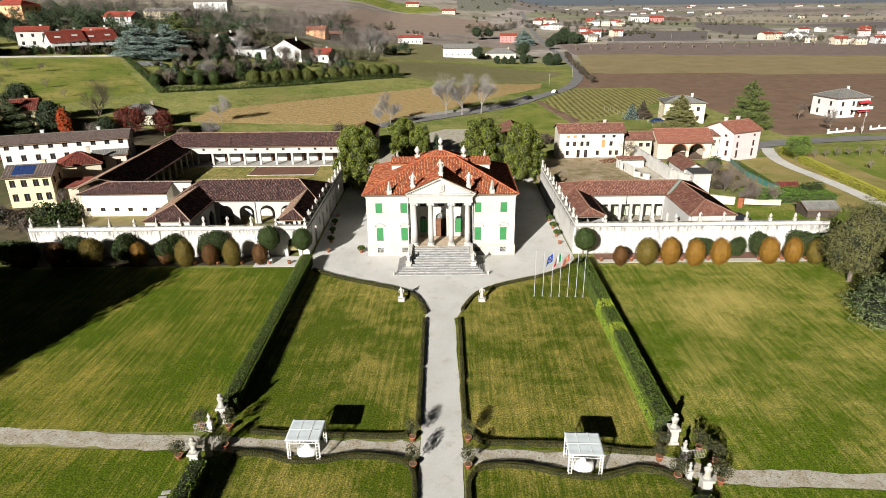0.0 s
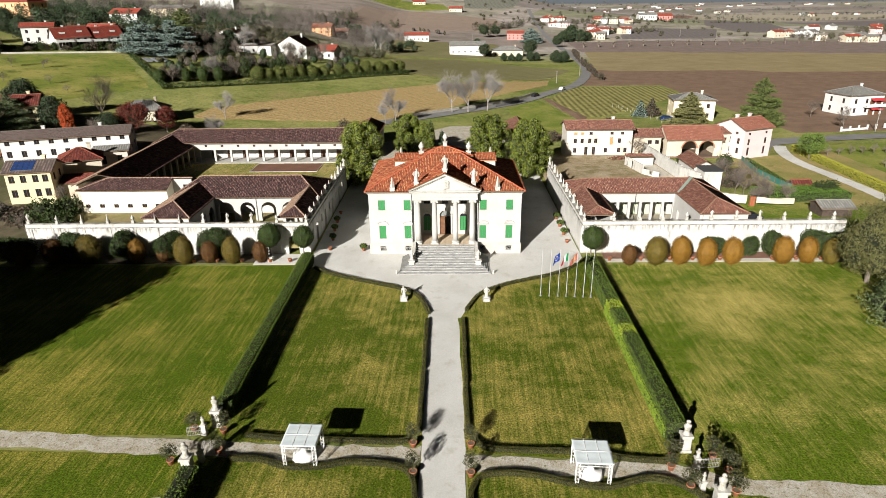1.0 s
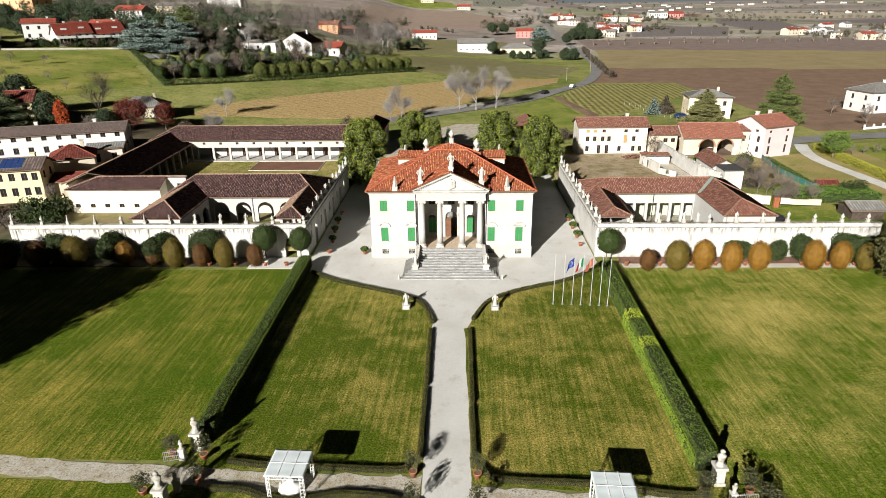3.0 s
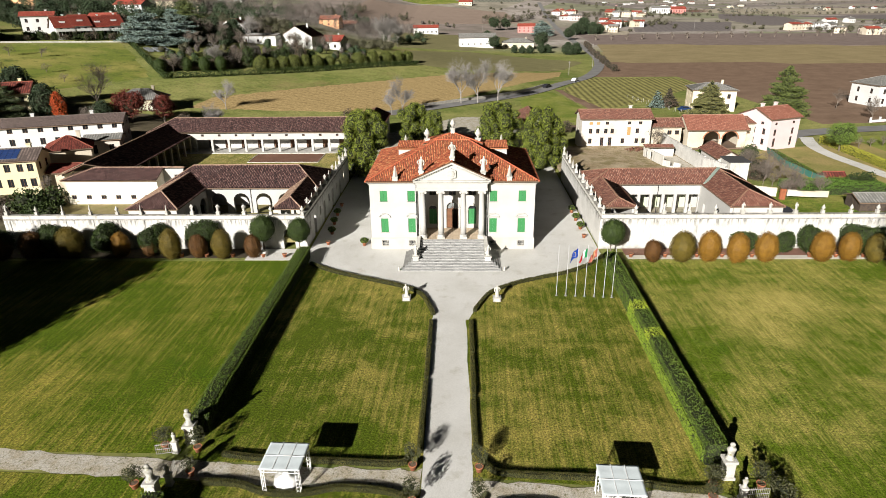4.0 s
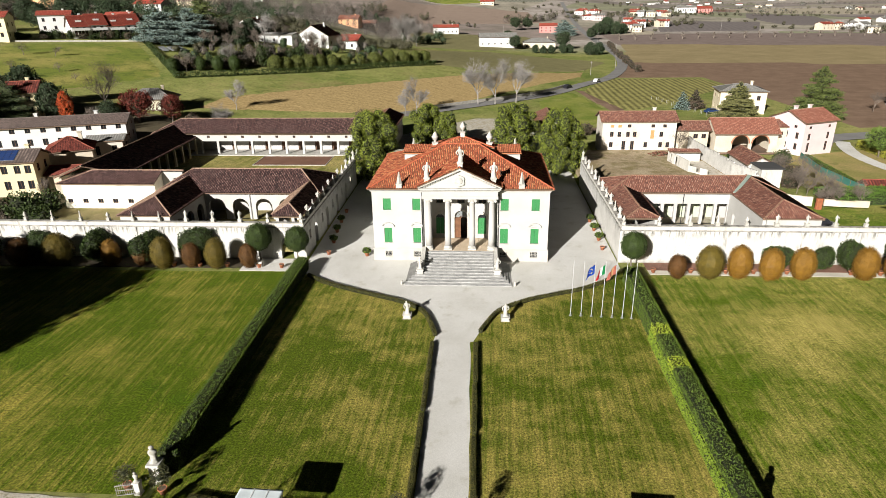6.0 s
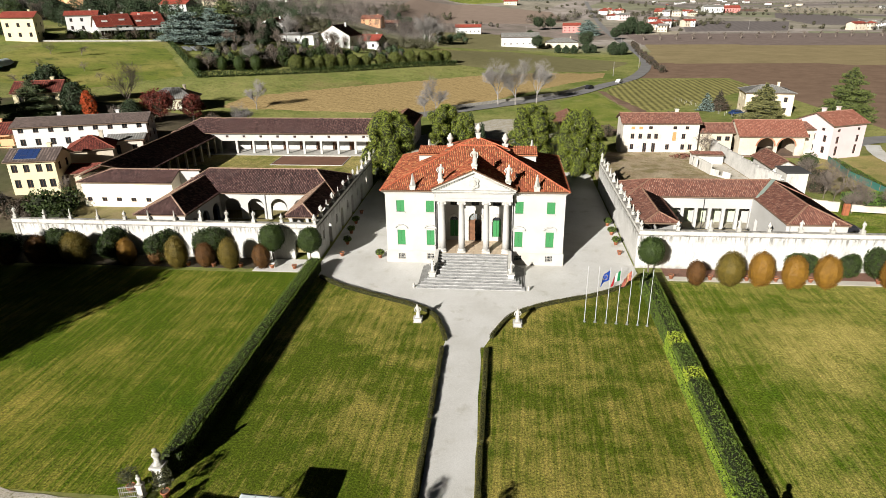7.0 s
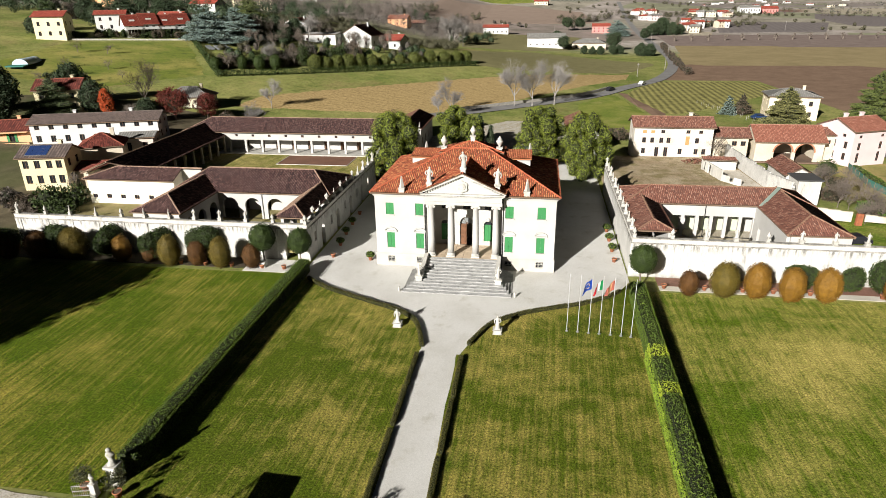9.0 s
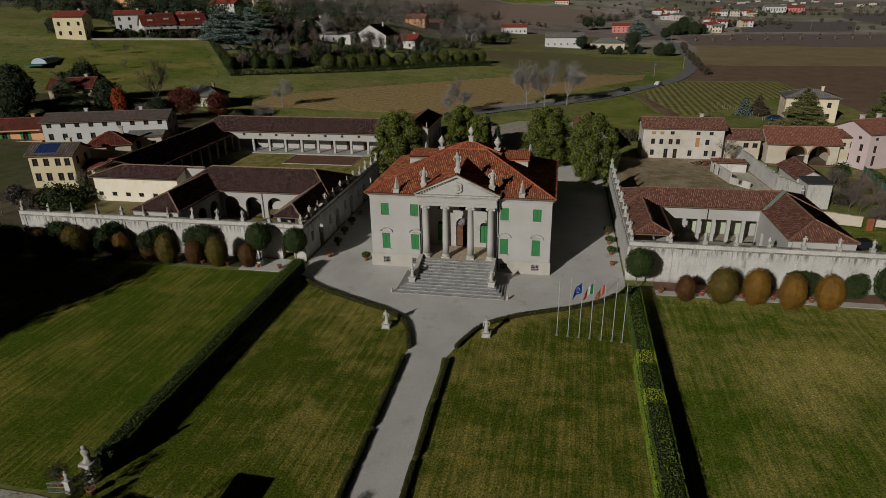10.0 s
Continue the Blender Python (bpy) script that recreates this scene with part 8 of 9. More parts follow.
h5 = house(140.5, 128.0, 13.5, 11.0, 6.8, 9.0, WHITE, TILE_GREY, "white two-storey house with grey hipped roof", hip=True, rows=((1.0, 1.6, 3), (4.0, 1.6, 3)), rz=14, name="plain_house")
for z in (2.7, 5.6):
    bm = bmesh.new()
    prism(bm, [(1.2, -5.52, z), (6.2, -5.52, z), (6.2, -7.0, z - .7), (1.2, -7.0, z - .7)], (0, 0, .06))
    part("awning", bm, plain("red_awning_cloth", (.42, .035, .04), .8), h5, "red cloth awning")
bm = bmesh.new()
box(bm, -1.5, 6.7, -7.2, -5.51, 2.85, 3.0)
box(bm, -1.5, 6.7, -7.2, -7.1, 3.0, 3.9)
part("balcony", bm, WHITE, h5)
gw = thing("front_wall", "low white garden wall with square posts", "wall", "", (118.0, 95.4, 0))
for i in range(9):
    x, y = i * 3.2, i * .95
    bm = bmesh.new()
    box(bm, x - .22, x + .22, y - .22, y + .22, 0, 1.45, .03)
    part("post", bm, WHITE, gw)
    if i not in (3, 4):
        bm = bmesh.new()
        prism(bm, [(x + .225, y - .08, 0), (x + 2.97, y + .74, 0), (x + 2.97, y + .94, 0), (x + .225, y + .12, 0)], (0, 0, .7))
        part("wall_section", bm, WHITE, gw)
for x0, z in ((1.3, 3.0), (1.3, .05), (4.0, 3.0), (4.0, .05)):
    bm = bmesh.new()
    quick_box(bm, x0, x0 + 1.9, -5.56, -5.51, z, z + 2.2)
    part("glazed_door", bm, BROWN, h5, "brown wooden balcony door")
hr = random.Random(21)
CLUSTERS = [(112, 742, 17, 9, 5), (131, 686, 7, 11, 3), (208, 752, 22, 12, 7), (172, 612, 20, 20, 6), (140, 548, 9, 24, 5), (345, 572, 20, 12, 5), (402, 506, 66, 16, 11), (474, 650, 52, 60, 10), (640, 2250, 260, 420, 20), (1450, 2750, 420, 260, 9), (1150, 1450, 320, 180, 7), (850, 1050, 160, 140, 5)]
VILLAGE = [(cx + hr.uniform(-rx, rx), cy + hr.uniform(-ry, ry)) for cx, cy, rx, ry, n in CLUSTERS for _ in range(n)]
WALLS = [WHITE, WHITE, WHITE, WHITE, OLDPLASTER, OLDPLASTER, PINK]
for i, (x, y) in enumerate(VILLAGE):
    if abs(x - (104 + (y - 660) * .06)) < 12:
        x += 24
    w_, d, e = hr.uniform(8, 14), hr.uniform(7, 10), hr.choice((4.2, 5.2, 5.6))
    if y > 1800:
        w_, d = w_ * 1.7, d * 1.5
    red = hr.random() < .55
    wl = hr.choice(WALLS)
    house(x, y, w_, d, e, e + hr.uniform(1.2, 1.9), wl, TILE_NEW if red else TILE_GREY, "distant " + {WHITE: "white", OLDPLASTER: "cream", YELLOW: "yellow", PINK: "pale pink", PEACH: "peach"}[wl] + " village house with " + ("red" if red else "grey") + " roof", rz=hr.uniform(-30, 30), hip=hr.random() < .3, rows=((1.0, 1.4, 3),) if e < 5 else ((1.0, 1.4, 3), (4.0, 1.4, 3)), side_rows=(), name="village_house", group="village houses")
house(277, 835, 25, 14, 7, 9, WHITE, TILE_GREY, "long white warehouse with grey roof", rz=0, rows=((2.0, 3, 8),), chimneys=0, name="warehouse", side_rows=())
house(305, 850, 22, 14, 6, 9, REDRENDER, TILE_NEW, "long red warehouse with red roof", rz=0, rows=((2.0, 3, 6),), chimneys=0, name="warehouse", side_rows=())
house(-45, 889, 18, 10, 4, 6.5, OLDPLASTER, TILE_NEW, "far cream farmhouse with red roof on a slope", rz=8, rows=((1.0, 1.4, 5),), name="farmhouse", side_rows=())
house(9, 822, 18, 10, 4, 6.5, OLDPLASTER, TILE_NEW, "far cream farmhouse with red roof on a slope", rz=-6, rows=((1.0, 1.4, 5),), name="farmhouse", side_rows=())
# two pavilion gates at the back of the villa garden
for x, lb in ((-21.6, "white"), (19.5, "white")):
    g = house(x, 76.0, 7.0, 17.0, 5.4, 6.9, PLASTER, TILE_BROWN, "white gatehouse with tiled roof and finials", along="y", base=0, rows=((1.0, 1.8, 2), (4.0, 1.0, 2)), side_rows=((1.2, 1.8, 4),), chimneys=0, name="gatehouse", fine=True, group="gatehouses")
    for sx in (-3.2, 3.2):
        copy_thing(spike0, pose(x + sx, 67.7, 5.4))
for x in (-6.0, 6.0):
    gate_post(x, 40.0, .9, 2.4, 1.9, int(300 + x))


def car(x, y, rz, paint, label):
    z = land(x, y) + .2
    c = thing("car", label, "car", "parked cars", (x, y, z), rz)
    bm = bmesh.new()
    prof = [(-2.1, .35), (-2.1, .75), (-1.95, .9), (-1.5, .95), (-.95, 1.42), (.75, 1.45), (1.3, .98), (2.0, .85), (2.12, .6), (2.1, .35)]
    prism(bm, [(px_, -.82, pz_) for px_, pz_ in prof], (0, 1.64, 0))
    part("body", bm, paint, c)
    bm = bmesh.new()
    prism(bm, [(-1.3, -.835, 1.0), (-.9, -.835, 1.36), (.7, -.835, 1.38), (1.1, -.835, 1.0)], (0, 1.67, 0))
    part("window_glass", bm, DARKGLASS, c)
    for wx in (-1.3, 1.3):
        for wy in (-.72, .72):
            bm = bmesh.new()
            lathe(bm, [(.2, -.1), (.32, -.1), (.32, .1), (.2, .1)], 14)
            transform(bm, pose(wx, wy, .32, 90))
            part("wheel", bm, plain("tyre_rubber", (.02, .02, .02), .9) if "tyre_rubber" not in bpy.data.materials else bpy.data.materials["tyre_rubber"], c)


BLUE, SILVER, DARKCAR = plain("blue_car_paint", (.015, .035, .10), .3), plain("silver_car_paint", (.55, .56, .58), .3), plain("dark_car_paint", (.02, .02, .025), .3)
car(7.0, 70.5, 80, BLUE, "parked blue hatchback on gravel")
car(-12.5, 98, 20, SILVER, "parked silver car by the road")
car(-8.0, 99, 25, DARKCAR, "parked dark car by the road")
car(36.0, 170.5, 52, DARKCAR, "dark car on the country road")
car(50.5, 190, 60, SILVER, "silver car on the country road")
car(54.4, 14.6, 8, DARKCAR, "dark car parked on grass behind the garden wall")
car(72.5, 116, 10, BLUE, "parked blue car beside a house")

# ---- trees of the country ----
def column_lobes(h, r, n, seed):
    """Upright tufts packed round a broad column that narrows to a ragged top, of uneven size."""
    rr = random.Random(seed)
    out = [((0, 0, h * .40), (r * .50, r * .50, h * .36)), ((0, 0, h * .68), (r * .30, r * .30, h * .22))]
    for i in range(n):
        f = (i + rr.random()) / n
        wide = r * (.62 + .42 * math.sin(math.pi * (.12 + .72 * f))) * (1 - .62 * (max(0, f - .7) / .3) ** 2)
        a = i * 2.4 + rr.uniform(-.5, .5)
        q = wide * rr.uniform(.62, 1.12)
        u = rr.uniform(.6, 1.5)
        z = h * (.05 + .84 * f)
        out.append(((q * math.cos(a), q * math.sin(a), z), (r * .24 * u, r * .24 * u, r * .27 * u)))
    return out


THUJA = [crown_mesh("crown", column_lobes(13.6, 3.8, 60, 300 + i), 44000, .095, 300 + i, THUJA_LEAF, BLACKCORE, .5, .8, .28, .08) for i in range(3)]
for i, (x, y, s, h) in enumerate(((-18.6, 41.0, 1.15, 1.06), (9.8, 57.0, 1.15, .98), (18.6, 47.0, 1.0, 1.0), (-9.8, 66.0, .85, .85), (-5.5, 62.0, .6, .75))):
    plant("thuja_tree", "tall broad yellow-green conifer behind the villa", "tree", "conifers behind the villa", (x, y, 0), [("crown", THUJA[i % 3]), ("trunk", TALLTRUNK)], 70 * i, (s, s, h))
CYPRESS = crown_mesh("crown", [((0, 0, 3.6), (.9, .9, 3.6)), ((.2, 0, 5.2), (.7, .7, 2.6))], 2200, .14, 310, FIR_LEAF, BLACKCORE, .3, .85, .5)
for x, y, s in ((-1.4, 64, .9), (-4.0, 68, 1.1), (-76, 214, 1.3), (-112, 240, 1.2)):
    plant("cypress", "slim dark cypress tree", "tree", "cypresses", (x, y, land(x, y)), [("crown", CYPRESS), ("trunk", STEM)], 40 * x, (s, s, s))
FIRS = crown_mesh("crown", conifer_lobes(13, 6.4, 9, 8, 1.5, 11, .12, .22), 40000, .165, 311, foliage("mid_green_conifer", (.018, .030, .009), (.165, .195, .05), (.065, .085, .022)), BLACKCORE, .5, .55, .5, .3)
OLIVEFIR = crown_mesh("crown", conifer_lobes(9.5, 5.4, 8, 9, .95, 10, .16, .2), 30000, .145, 312, foliage("olive_conifer", (.04, .042, .014), (.25, .24, .09), (.11, .11, .036)), BLACKCORE, .5, .65, .7, .5)
plant("fir_tree", "broad dark green conifer near the houses", "tree", "conifers on the plain", (98.0, 106, 0), [("crown", FIRS), ("trunk", TALLTRUNK)], 0, (.98, .98, 1.2))
plant("fir_tree", "olive-green layered conifer before a cream house", "tree", "conifers on the plain", (78.0, 111.0, 0), [("crown", OLIVEFIR), ("trunk", TALLTRUNK)], 0, (1.2, 1.2, 1.12))
for x, y, s, mt, lb in ((66.0, 124.0, .56, CEDAR_LEAF, "small blue-green conifer beside the vine field"), (70.6, 126.0, .62, BROWNLEAF, "small brown winter conifer beside the vine field")):
    plant("small_conifer", lb, "tree", "small conifers", (x, y, 0), [("crown", crown_mesh("crown", conifer_lobes(9.5, 4.6, 8, int(x), 1.1, 9, .14, .3), 6000, .2, int(x), mt, BLACKCORE, .4, .7, .4, .2)), ("trunk", STEM)], 0, (s, s, s * 1.1))
GREENTREE = crown_mesh("crown", [((0, 0, 4.2), (2.9, 2.9, 2.2)), ((1.2, .4, 4.9), (1.8, 1.8, 1.6)), ((-1.2, -.5, 4.8), (1.8, 1.8, 1.5)), ((0, -1, 3.6), (2.2, 1.8, 1.4))], 4500, .17, 313, foliage("fresh_green_leaves", (.05, .085, .015), (.14, .20, .035), (.09, .13, .02)), BLACKCORE, .35, .8, .6)
plant("round_tree", "round green tree beside a driveway", "tree", "", (89.4, 60.0, 0), [("crown", GREENTREE), ("trunk", STEM)])
for i, (x, y, s) in enumerate(((120, 140, .6), (57, 365, 1.6), (24, 352, 1.2), (20, 380, 1.4), (90, 450, 1.3), (34, 548, 1.6), (46, 560, 1.5))):
    plant("green_tree", "round dark green tree in open country", "tree", "country trees", (x, y, land(x, y) - .3), [("crown", SHADETREE if s > 1 else GREENTREE), ("trunk", STEM)], 50 * i, (s * .6, s * .6, s * .5) if s > 1 else (s, s, s))
BARE = [bare_tree_mesh("bare_crown", 9.0, 400 + i, 6 if i < 2 else 5, 5, PALEBARK if i < 2 else BARK, .13, .5, .6) for i in range(4)]
BARESMALL = [bare_tree_mesh("bare_crown", 5.0, 420 + i, 5, 4, BARK, .1, .65, .3) for i in range(2)]
for i, (x, y, s, k) in enumerate(((1.5, 131.5, 1.7, 0), (7.2, 132.5, 1.75, 1), (14.4, 137.5, 1.6, 0), (-17, 111, 1.3, 1), (-20, 108, .8, 0), (45.5, 57.5, .75, 2), (-67, 96, 1.0, 1), (-93, 76, 1.6, 3), (-86, 58, .8, 3), (-62, 74, .9, 0), (121, 118, .8, 2), (126, 108, .7, 3), (120, 98, .7, 2), (-58, 205, 1.1, 3), (-90, 210, 1.3, 2), (-99, 205, 1.2, 3), (60, 24, .5, 2), (-74, 22.5, .5, 3), (-80, 10, .6, 2), (-86, 12, .6, 3), (-72, 8, .55, 3))):
    plant("bare_tree", "leafless winter tree with fine twigs", "tree", "bare trees", (x, y, max(land(x, y), .9 if 22 < x < 54 and 20 < y < 63 else 0)), [("bare_crown", BARE[k])], 67 * i, (s, s, s))
for i, (x, y, s) in enumerate(((-140, 108, 1), (-133, 100, 1.1), (-128, 112, .9), (-124, 96, 1), (-150, 128, 1.2), (-141, 131, 1.2), (-118, 104, .8), (-134, 90, 1.0), (96, 63.5, .8), (99.4, 64.6, .75), (102.6, 65.2, .8), (106, 65.8, .85), (109.3, 66.2, .8), (112.5, 66.4, .75), (115.8, 66.3, .8), (119, 66.8, .8), (103, 52, .7))):
    plant("orchard_tree", "small leafless fruit tree on grass", "tree", "fruit trees", (x, y, land(x, y)), [("bare_crown", BARESMALL[i % 2])], 91 * i, (s, s, s * .8))
THICKET = [crown_mesh("crown", [((0, 0, 1.2), (1.8, 1.6, 1.3)), ((1.2, .5, 1.5), (1.2, 1.2, 1.1)), ((-1, -.4, 1.6), (1.3, 1.2, 1.2))], 1600, .14, 330 + i, m, BLACKCORE, .5, .6, .8, .7) for i, m in enumerate((GREYTWIG, BROWNLEAF, LAUREL_LEAF))]
for i, (x, y, s, k) in enumerate(((60, 36, .9, 1), (61.5, 26, .8, 1), (64, 44, .9, 1), (77, 31, 1.1, 2), (66, 54, 1.1, 2), (57, 55, 1.0, 2), (-68, 11, 1.4, 2), (-70.5, 14.5, 1.8, 2), (-76, 13, 1.2, 1), (-81, 15, 1.2, 0), (-66, 68, 1.6, 2), (-58, 72, 1.5, 2), (-70, 74, 1.4, 1), (-48, 78, 1.3, 2), (-40, 84, 1.2, 1), (46, 61, .7, 0), (29, 84, 1.2, 1), (52, 108, 1.0, 1), (70, 124, 1.1, 1), (-30, 92, 1.6, 1), (-26, 78, 1.5, 2))):
    plant("thicket", ("tangled grey winter thicket", "brown winter thicket on rough ground", "dark green bushes on rough ground")[k], "shrub", "thickets", (x, y, max(0, land(x, y)) - .1), [("crown", THICKET[k])], 53 * i, (s, s, s))
for i in range(16):
    x, y = 59 + (i % 4) * 2.1 + rnd.uniform(-.8, .8), 25 + (i // 4) * 6.2 + rnd.uniform(-2, 2)
    s = rnd.uniform(.42, .62)
    plant("bare_shrub", "tangle of thin leafless grey branches", "shrub", "bare shrubs", (x, y, 0), [("bare_crown", BARE[2 + i % 2])], 83 * i, (s * 1.15, s * 1.15, s))
REDS = crown_mesh("crown", [((0, 0, 4.2), (3.2, 3.0, 2.8)), ((1.6, .4, 5.0), (2.0, 1.8, 1.8)), ((-1.5, -.4, 4.8), (2.0, 1.9, 1.8))], 4600, .19, 340, REDLEAF, BLACKCORE, .45, .6, .75, .6)
BRIGHT = crown_mesh("crown", [((0, 0, 3.6), (1.8, 1.8, 3.0)), ((.5, .3, 5.0), (1.2, 1.2, 2.0))], 2800, .18, 341, BRIGHTRED, BLACKCORE, .45, .5, .75, .6)
for x, y, s, me, lb in ((-82.0, 71.0, 1.1, REDS, "dark red autumn tree by the houses"), (-76.0, 76.0, .95, REDS, "dark red autumn tree by the houses"), (-96.5, 65.5, .95, BRIGHT, "bright red autumn tree among dark trees")):
    plant("autumn_tree", lb, "tree", "autumn trees", (x, y, land(x, y)), [("crown", me), ("trunk", TALLTRUNK)], 20 * x, (s, s, s))
BIGEVER = crown_mesh("crown", [((0, 0, 5.0), (4.0, 3.8, 4.0)), ((2.2, .8, 4.2), (2.6, 2.6, 2.8)), ((-2.2, -.8, 4.6), (2.8, 2.6, 3.0)), ((.3, -.6, 7.6), (2.2, 2.2, 2.2))], 6500, .24, 342, FIR_LEAF, BLACKCORE, .4, .8, .6)
for i, (x, y, s) in enumerate(((-100, 66, .85), (-112, 74, 1.0), (-86.5, 66, .6), (-112, 50, 1.0), (-119, 58, 1.1))):
    plant("evergreen_tree", "dense dark evergreen tree near houses", "tree", "dark trees by the houses", (x, y, land(x, y)), [("crown", BIGEVER), ("trunk", TALLTRUNK)], 37 * i, (s, s, s))
plant("blue_cedar", "grey-green cedar behind the western houses", "tree", "cedars", (-107, 61, land(-107, 61)), [("crown", CEDAR), ("trunk", CEDARTRUNK)], 40, (.72, .72, .72))
HILLCEDAR = crown_mesh("crown", conifer_lobes(17, 12, 7, 14, 1.8, 9, .05, .26), 17000, .36, 343, CEDAR_LEAF, BLACKCORE, .5, .6, .75, .5)
for x, y, s in ((-124, 171, .82), (-114, 176, .85)):
    plant("blue_cedar", "broad blue-green cedar among hillside houses", "tree", "cedars", (x, y, land(x, y)), [("crown", HILLCEDAR), ("trunk", CEDARTRUNK)], 11 * x, (s, s, s))
# dark trees and shrubs along the road and round the far farms
for i, (x, y, s, k) in enumerate(((104, 505, 1.1, 0), (112, 512, 1.5, 0), (121, 509, 1.2, 0), (128, 514, 1.0, 0), (116, 526, 1.5, 0), (69.3, 325, .85, 0), (74.4, 326, .8, 0), (36, 331, .55, 0), (41, 330, .5, 0), (46, 331, .55, 0), (54, 336, .7, 0), (58, 338, .6, 0), (-150, 196, .9, 0), (-160, 192, .8, 0), (-178, 180, 1.0, 0), (-184, 160, .9, 0), (-105, 196, 1.1, 0), (-110, 186, 1.2, 0), (-100, 204, 1.0, 0), (-97, 186, .8, 0), (-184, 150, .7, 0), (-158, 178, .6, 0), (-190, 190, 1.1, 0), (-176, 196, 1.2, 0), (-140, 200, 1.0, 0), (-162, 205, 1.2, 0))):
    plant("evergreen_tree", "dense dark evergreen tree near houses", "tree", "dark trees by the houses", (x, y, land(x, y) - .6 * s), [("crown", BIGEVER), ("trunk", TALLTRUNK)], 61 * i, (s, s, s))
plant("blue_cedar", "blue-green cedar beside a farm", "tree", "cedars", (74, 500, land(74, 500)), [("crown", HILLCEDAR), ("trunk", CEDARTRUNK)], 0, (.85, .85, .8))
for i in range(26):
    u = i / 25
    x, y = 97 - 20 * u ** .8 + rnd.uniform(-.6, .6), 410 - 180 * u
    plant("roadside_shrub", "brown winter shrub on the road's edge", "shrub", "roadside shrubs", (x, y, land(x, y) - .3), [("crown", THICKET[1 if i % 3 else 0])], 37 * i, (rnd.uniform(.7, 1.1),) * 2 + (rnd.uniform(.8, 1.3),))
# clipped trees and hedge along the hillside garden
HL = smooth_line([(-96, 121), (-78, 135.5), (-52, 158), (-17, 194)], 8)
hp, hn = [], []
rs_ = np.random.RandomState(5)
for a, b in zip(HL, HL[1:]):
    for _ in range(int(math.dist(a, b) * 60)):
        s = rs_.rand()
        x, y = a[0] + (b[0] - a[0]) * s + rs_.normal() * .35, a[1] + (b[1] - a[1]) * s + rs_.normal() * .35
        hp.append((x, y, land(x, y) + rs_.rand() * 2.0))
        hn.append((.4, -.6, .6))
side = line((-131, 171), (-96, 122), 3)
for a, b in zip(side, side[1:]):
    for _ in range(int(math.dist(a, b) * 60)):
        s = rs_.rand()
        x, y = a[0] + (b[0] - a[0]) * s + rs_.normal() * .4, a[1] + (b[1] - a[1]) * s + rs_.normal() * .4
        hp.append((x, y, land(x, y) + rs_.rand() * 1.9))
        hn.append((.2, -.6, .6))
tagged(new("hillside_hedge", leaf_mesh("hillside_hedge", hp, hn, .26, 6, LAUREL_LEAF, None, None, .7)), "long dark hedge below the hillside gardens", "hedge")
ROUNDTREE = crown_mesh("crown", [((0, 0, 2.9), (2.6, 2.6, 2.6)), ((.5, -.4, 3.7), (2.0, 2.0, 1.9)), ((-.8, .3, 3.4), (1.7, 1.7, 1.7))], 7000, .15, 344, foliage("olive_green_leaves", (.03, .04, .008), (.14, .155, .03), (.075, .085, .018)), BLACKCORE, .25, .84, .32)
for i in range(13):
    q = HL[min(len(HL) - 1, 11 + int(i * 1.05))]
    plant("round_tree", "round-clipped olive-green tree in a row", "tree", "row of round trees", (q[0] - 2.2, q[1] + 4.5, land(q[0], q[1]) + .2), [("crown", ROUNDTREE)], 31 * i, (rnd.uniform(.78, 1.08),) * 2 + (rnd.uniform(.8, 1.1),))
for i in range(9):
    x, y = -84 + 3.2 * i + rnd.uniform(-2, 2), 142 + 2.4 * i + rnd.uniform(3, 11)
    k = i % 3
    plant("garden_tree", ("grey-brown winter tree in a hillside garden", "brown winter tree in a hillside garden", "dark evergreen tree in a hillside garden")[k], "tree", "hillside garden trees", (x, y, land(x, y)), [("crown", THICKET[k])], 41 * i, (1.7, 1.7, 2.1 + (i % 4) * .3))
for i, (x, y, w_, h) in enumerate(((-88, 137, 4.6, 4.9), (-83.6, 140.5, 4.9, 5.0), (-93.2, 134.5, 4.2, 4.6), (-100, 128.5, 4.6, 4.4))):
    plant("evergreen_bush", "dense round dark evergreen bush in a hillside garden", "shrub", "hillside evergreens", (x, y, land(x, y) - .1), [("crown", BALLS["green"])], 50 * i, (w_ / 4.3, w_ / 4.3, h / 4.6))
for i, (x, y, s, k) in enumerate(((-85.5, 143.5, 1.05, 0), (-96.5, 131, .75, 3), (-79, 147, .9, 2), (-76.5, 150, .8, 3), (-109, 183, 1.35, 2), (-103, 186, 1.3, 3), (-98, 186, 1.3, 2), (-91, 196, 1.5, 0), (-48, 333, 2.2, 0), (-40, 339, 2.0, 1), (-45, 336, 2.1, 1))):
    plant("bare_tree", "leafless winter tree with fine twigs", "tree", "bare trees", (x, y, land(x, y)), [("bare_crown", BARE[k])], 71 * i, (s, s, s))
plant("fir_tree", "tall dark spreading conifer behind a pale cedar", "tree", "hillside conifers", (-117, 196, land(-117, 196)), [("crown", FIRS), ("trunk", TALLTRUNK)], 30, (1.2, 1.2, 1.35))
house(-95, 402, 15, 10, 5.0, 7.4, PEACH, TILE_ROSE, "peach farmhouse with faded red roof on the hill", rz=-8, rows=((1.0, 1.4, 3), (3.4, 1.0, 3)), name="hill_house", side_rows=())
house(-84, 420, 12, 9, 4.0, 6.0, OLDPLASTER, TILE_BROWN, "low cream farm building beside a peach farmhouse", rz=-8, rows=((1.0, 1.4, 3),), name="hill_house", side_rows=())
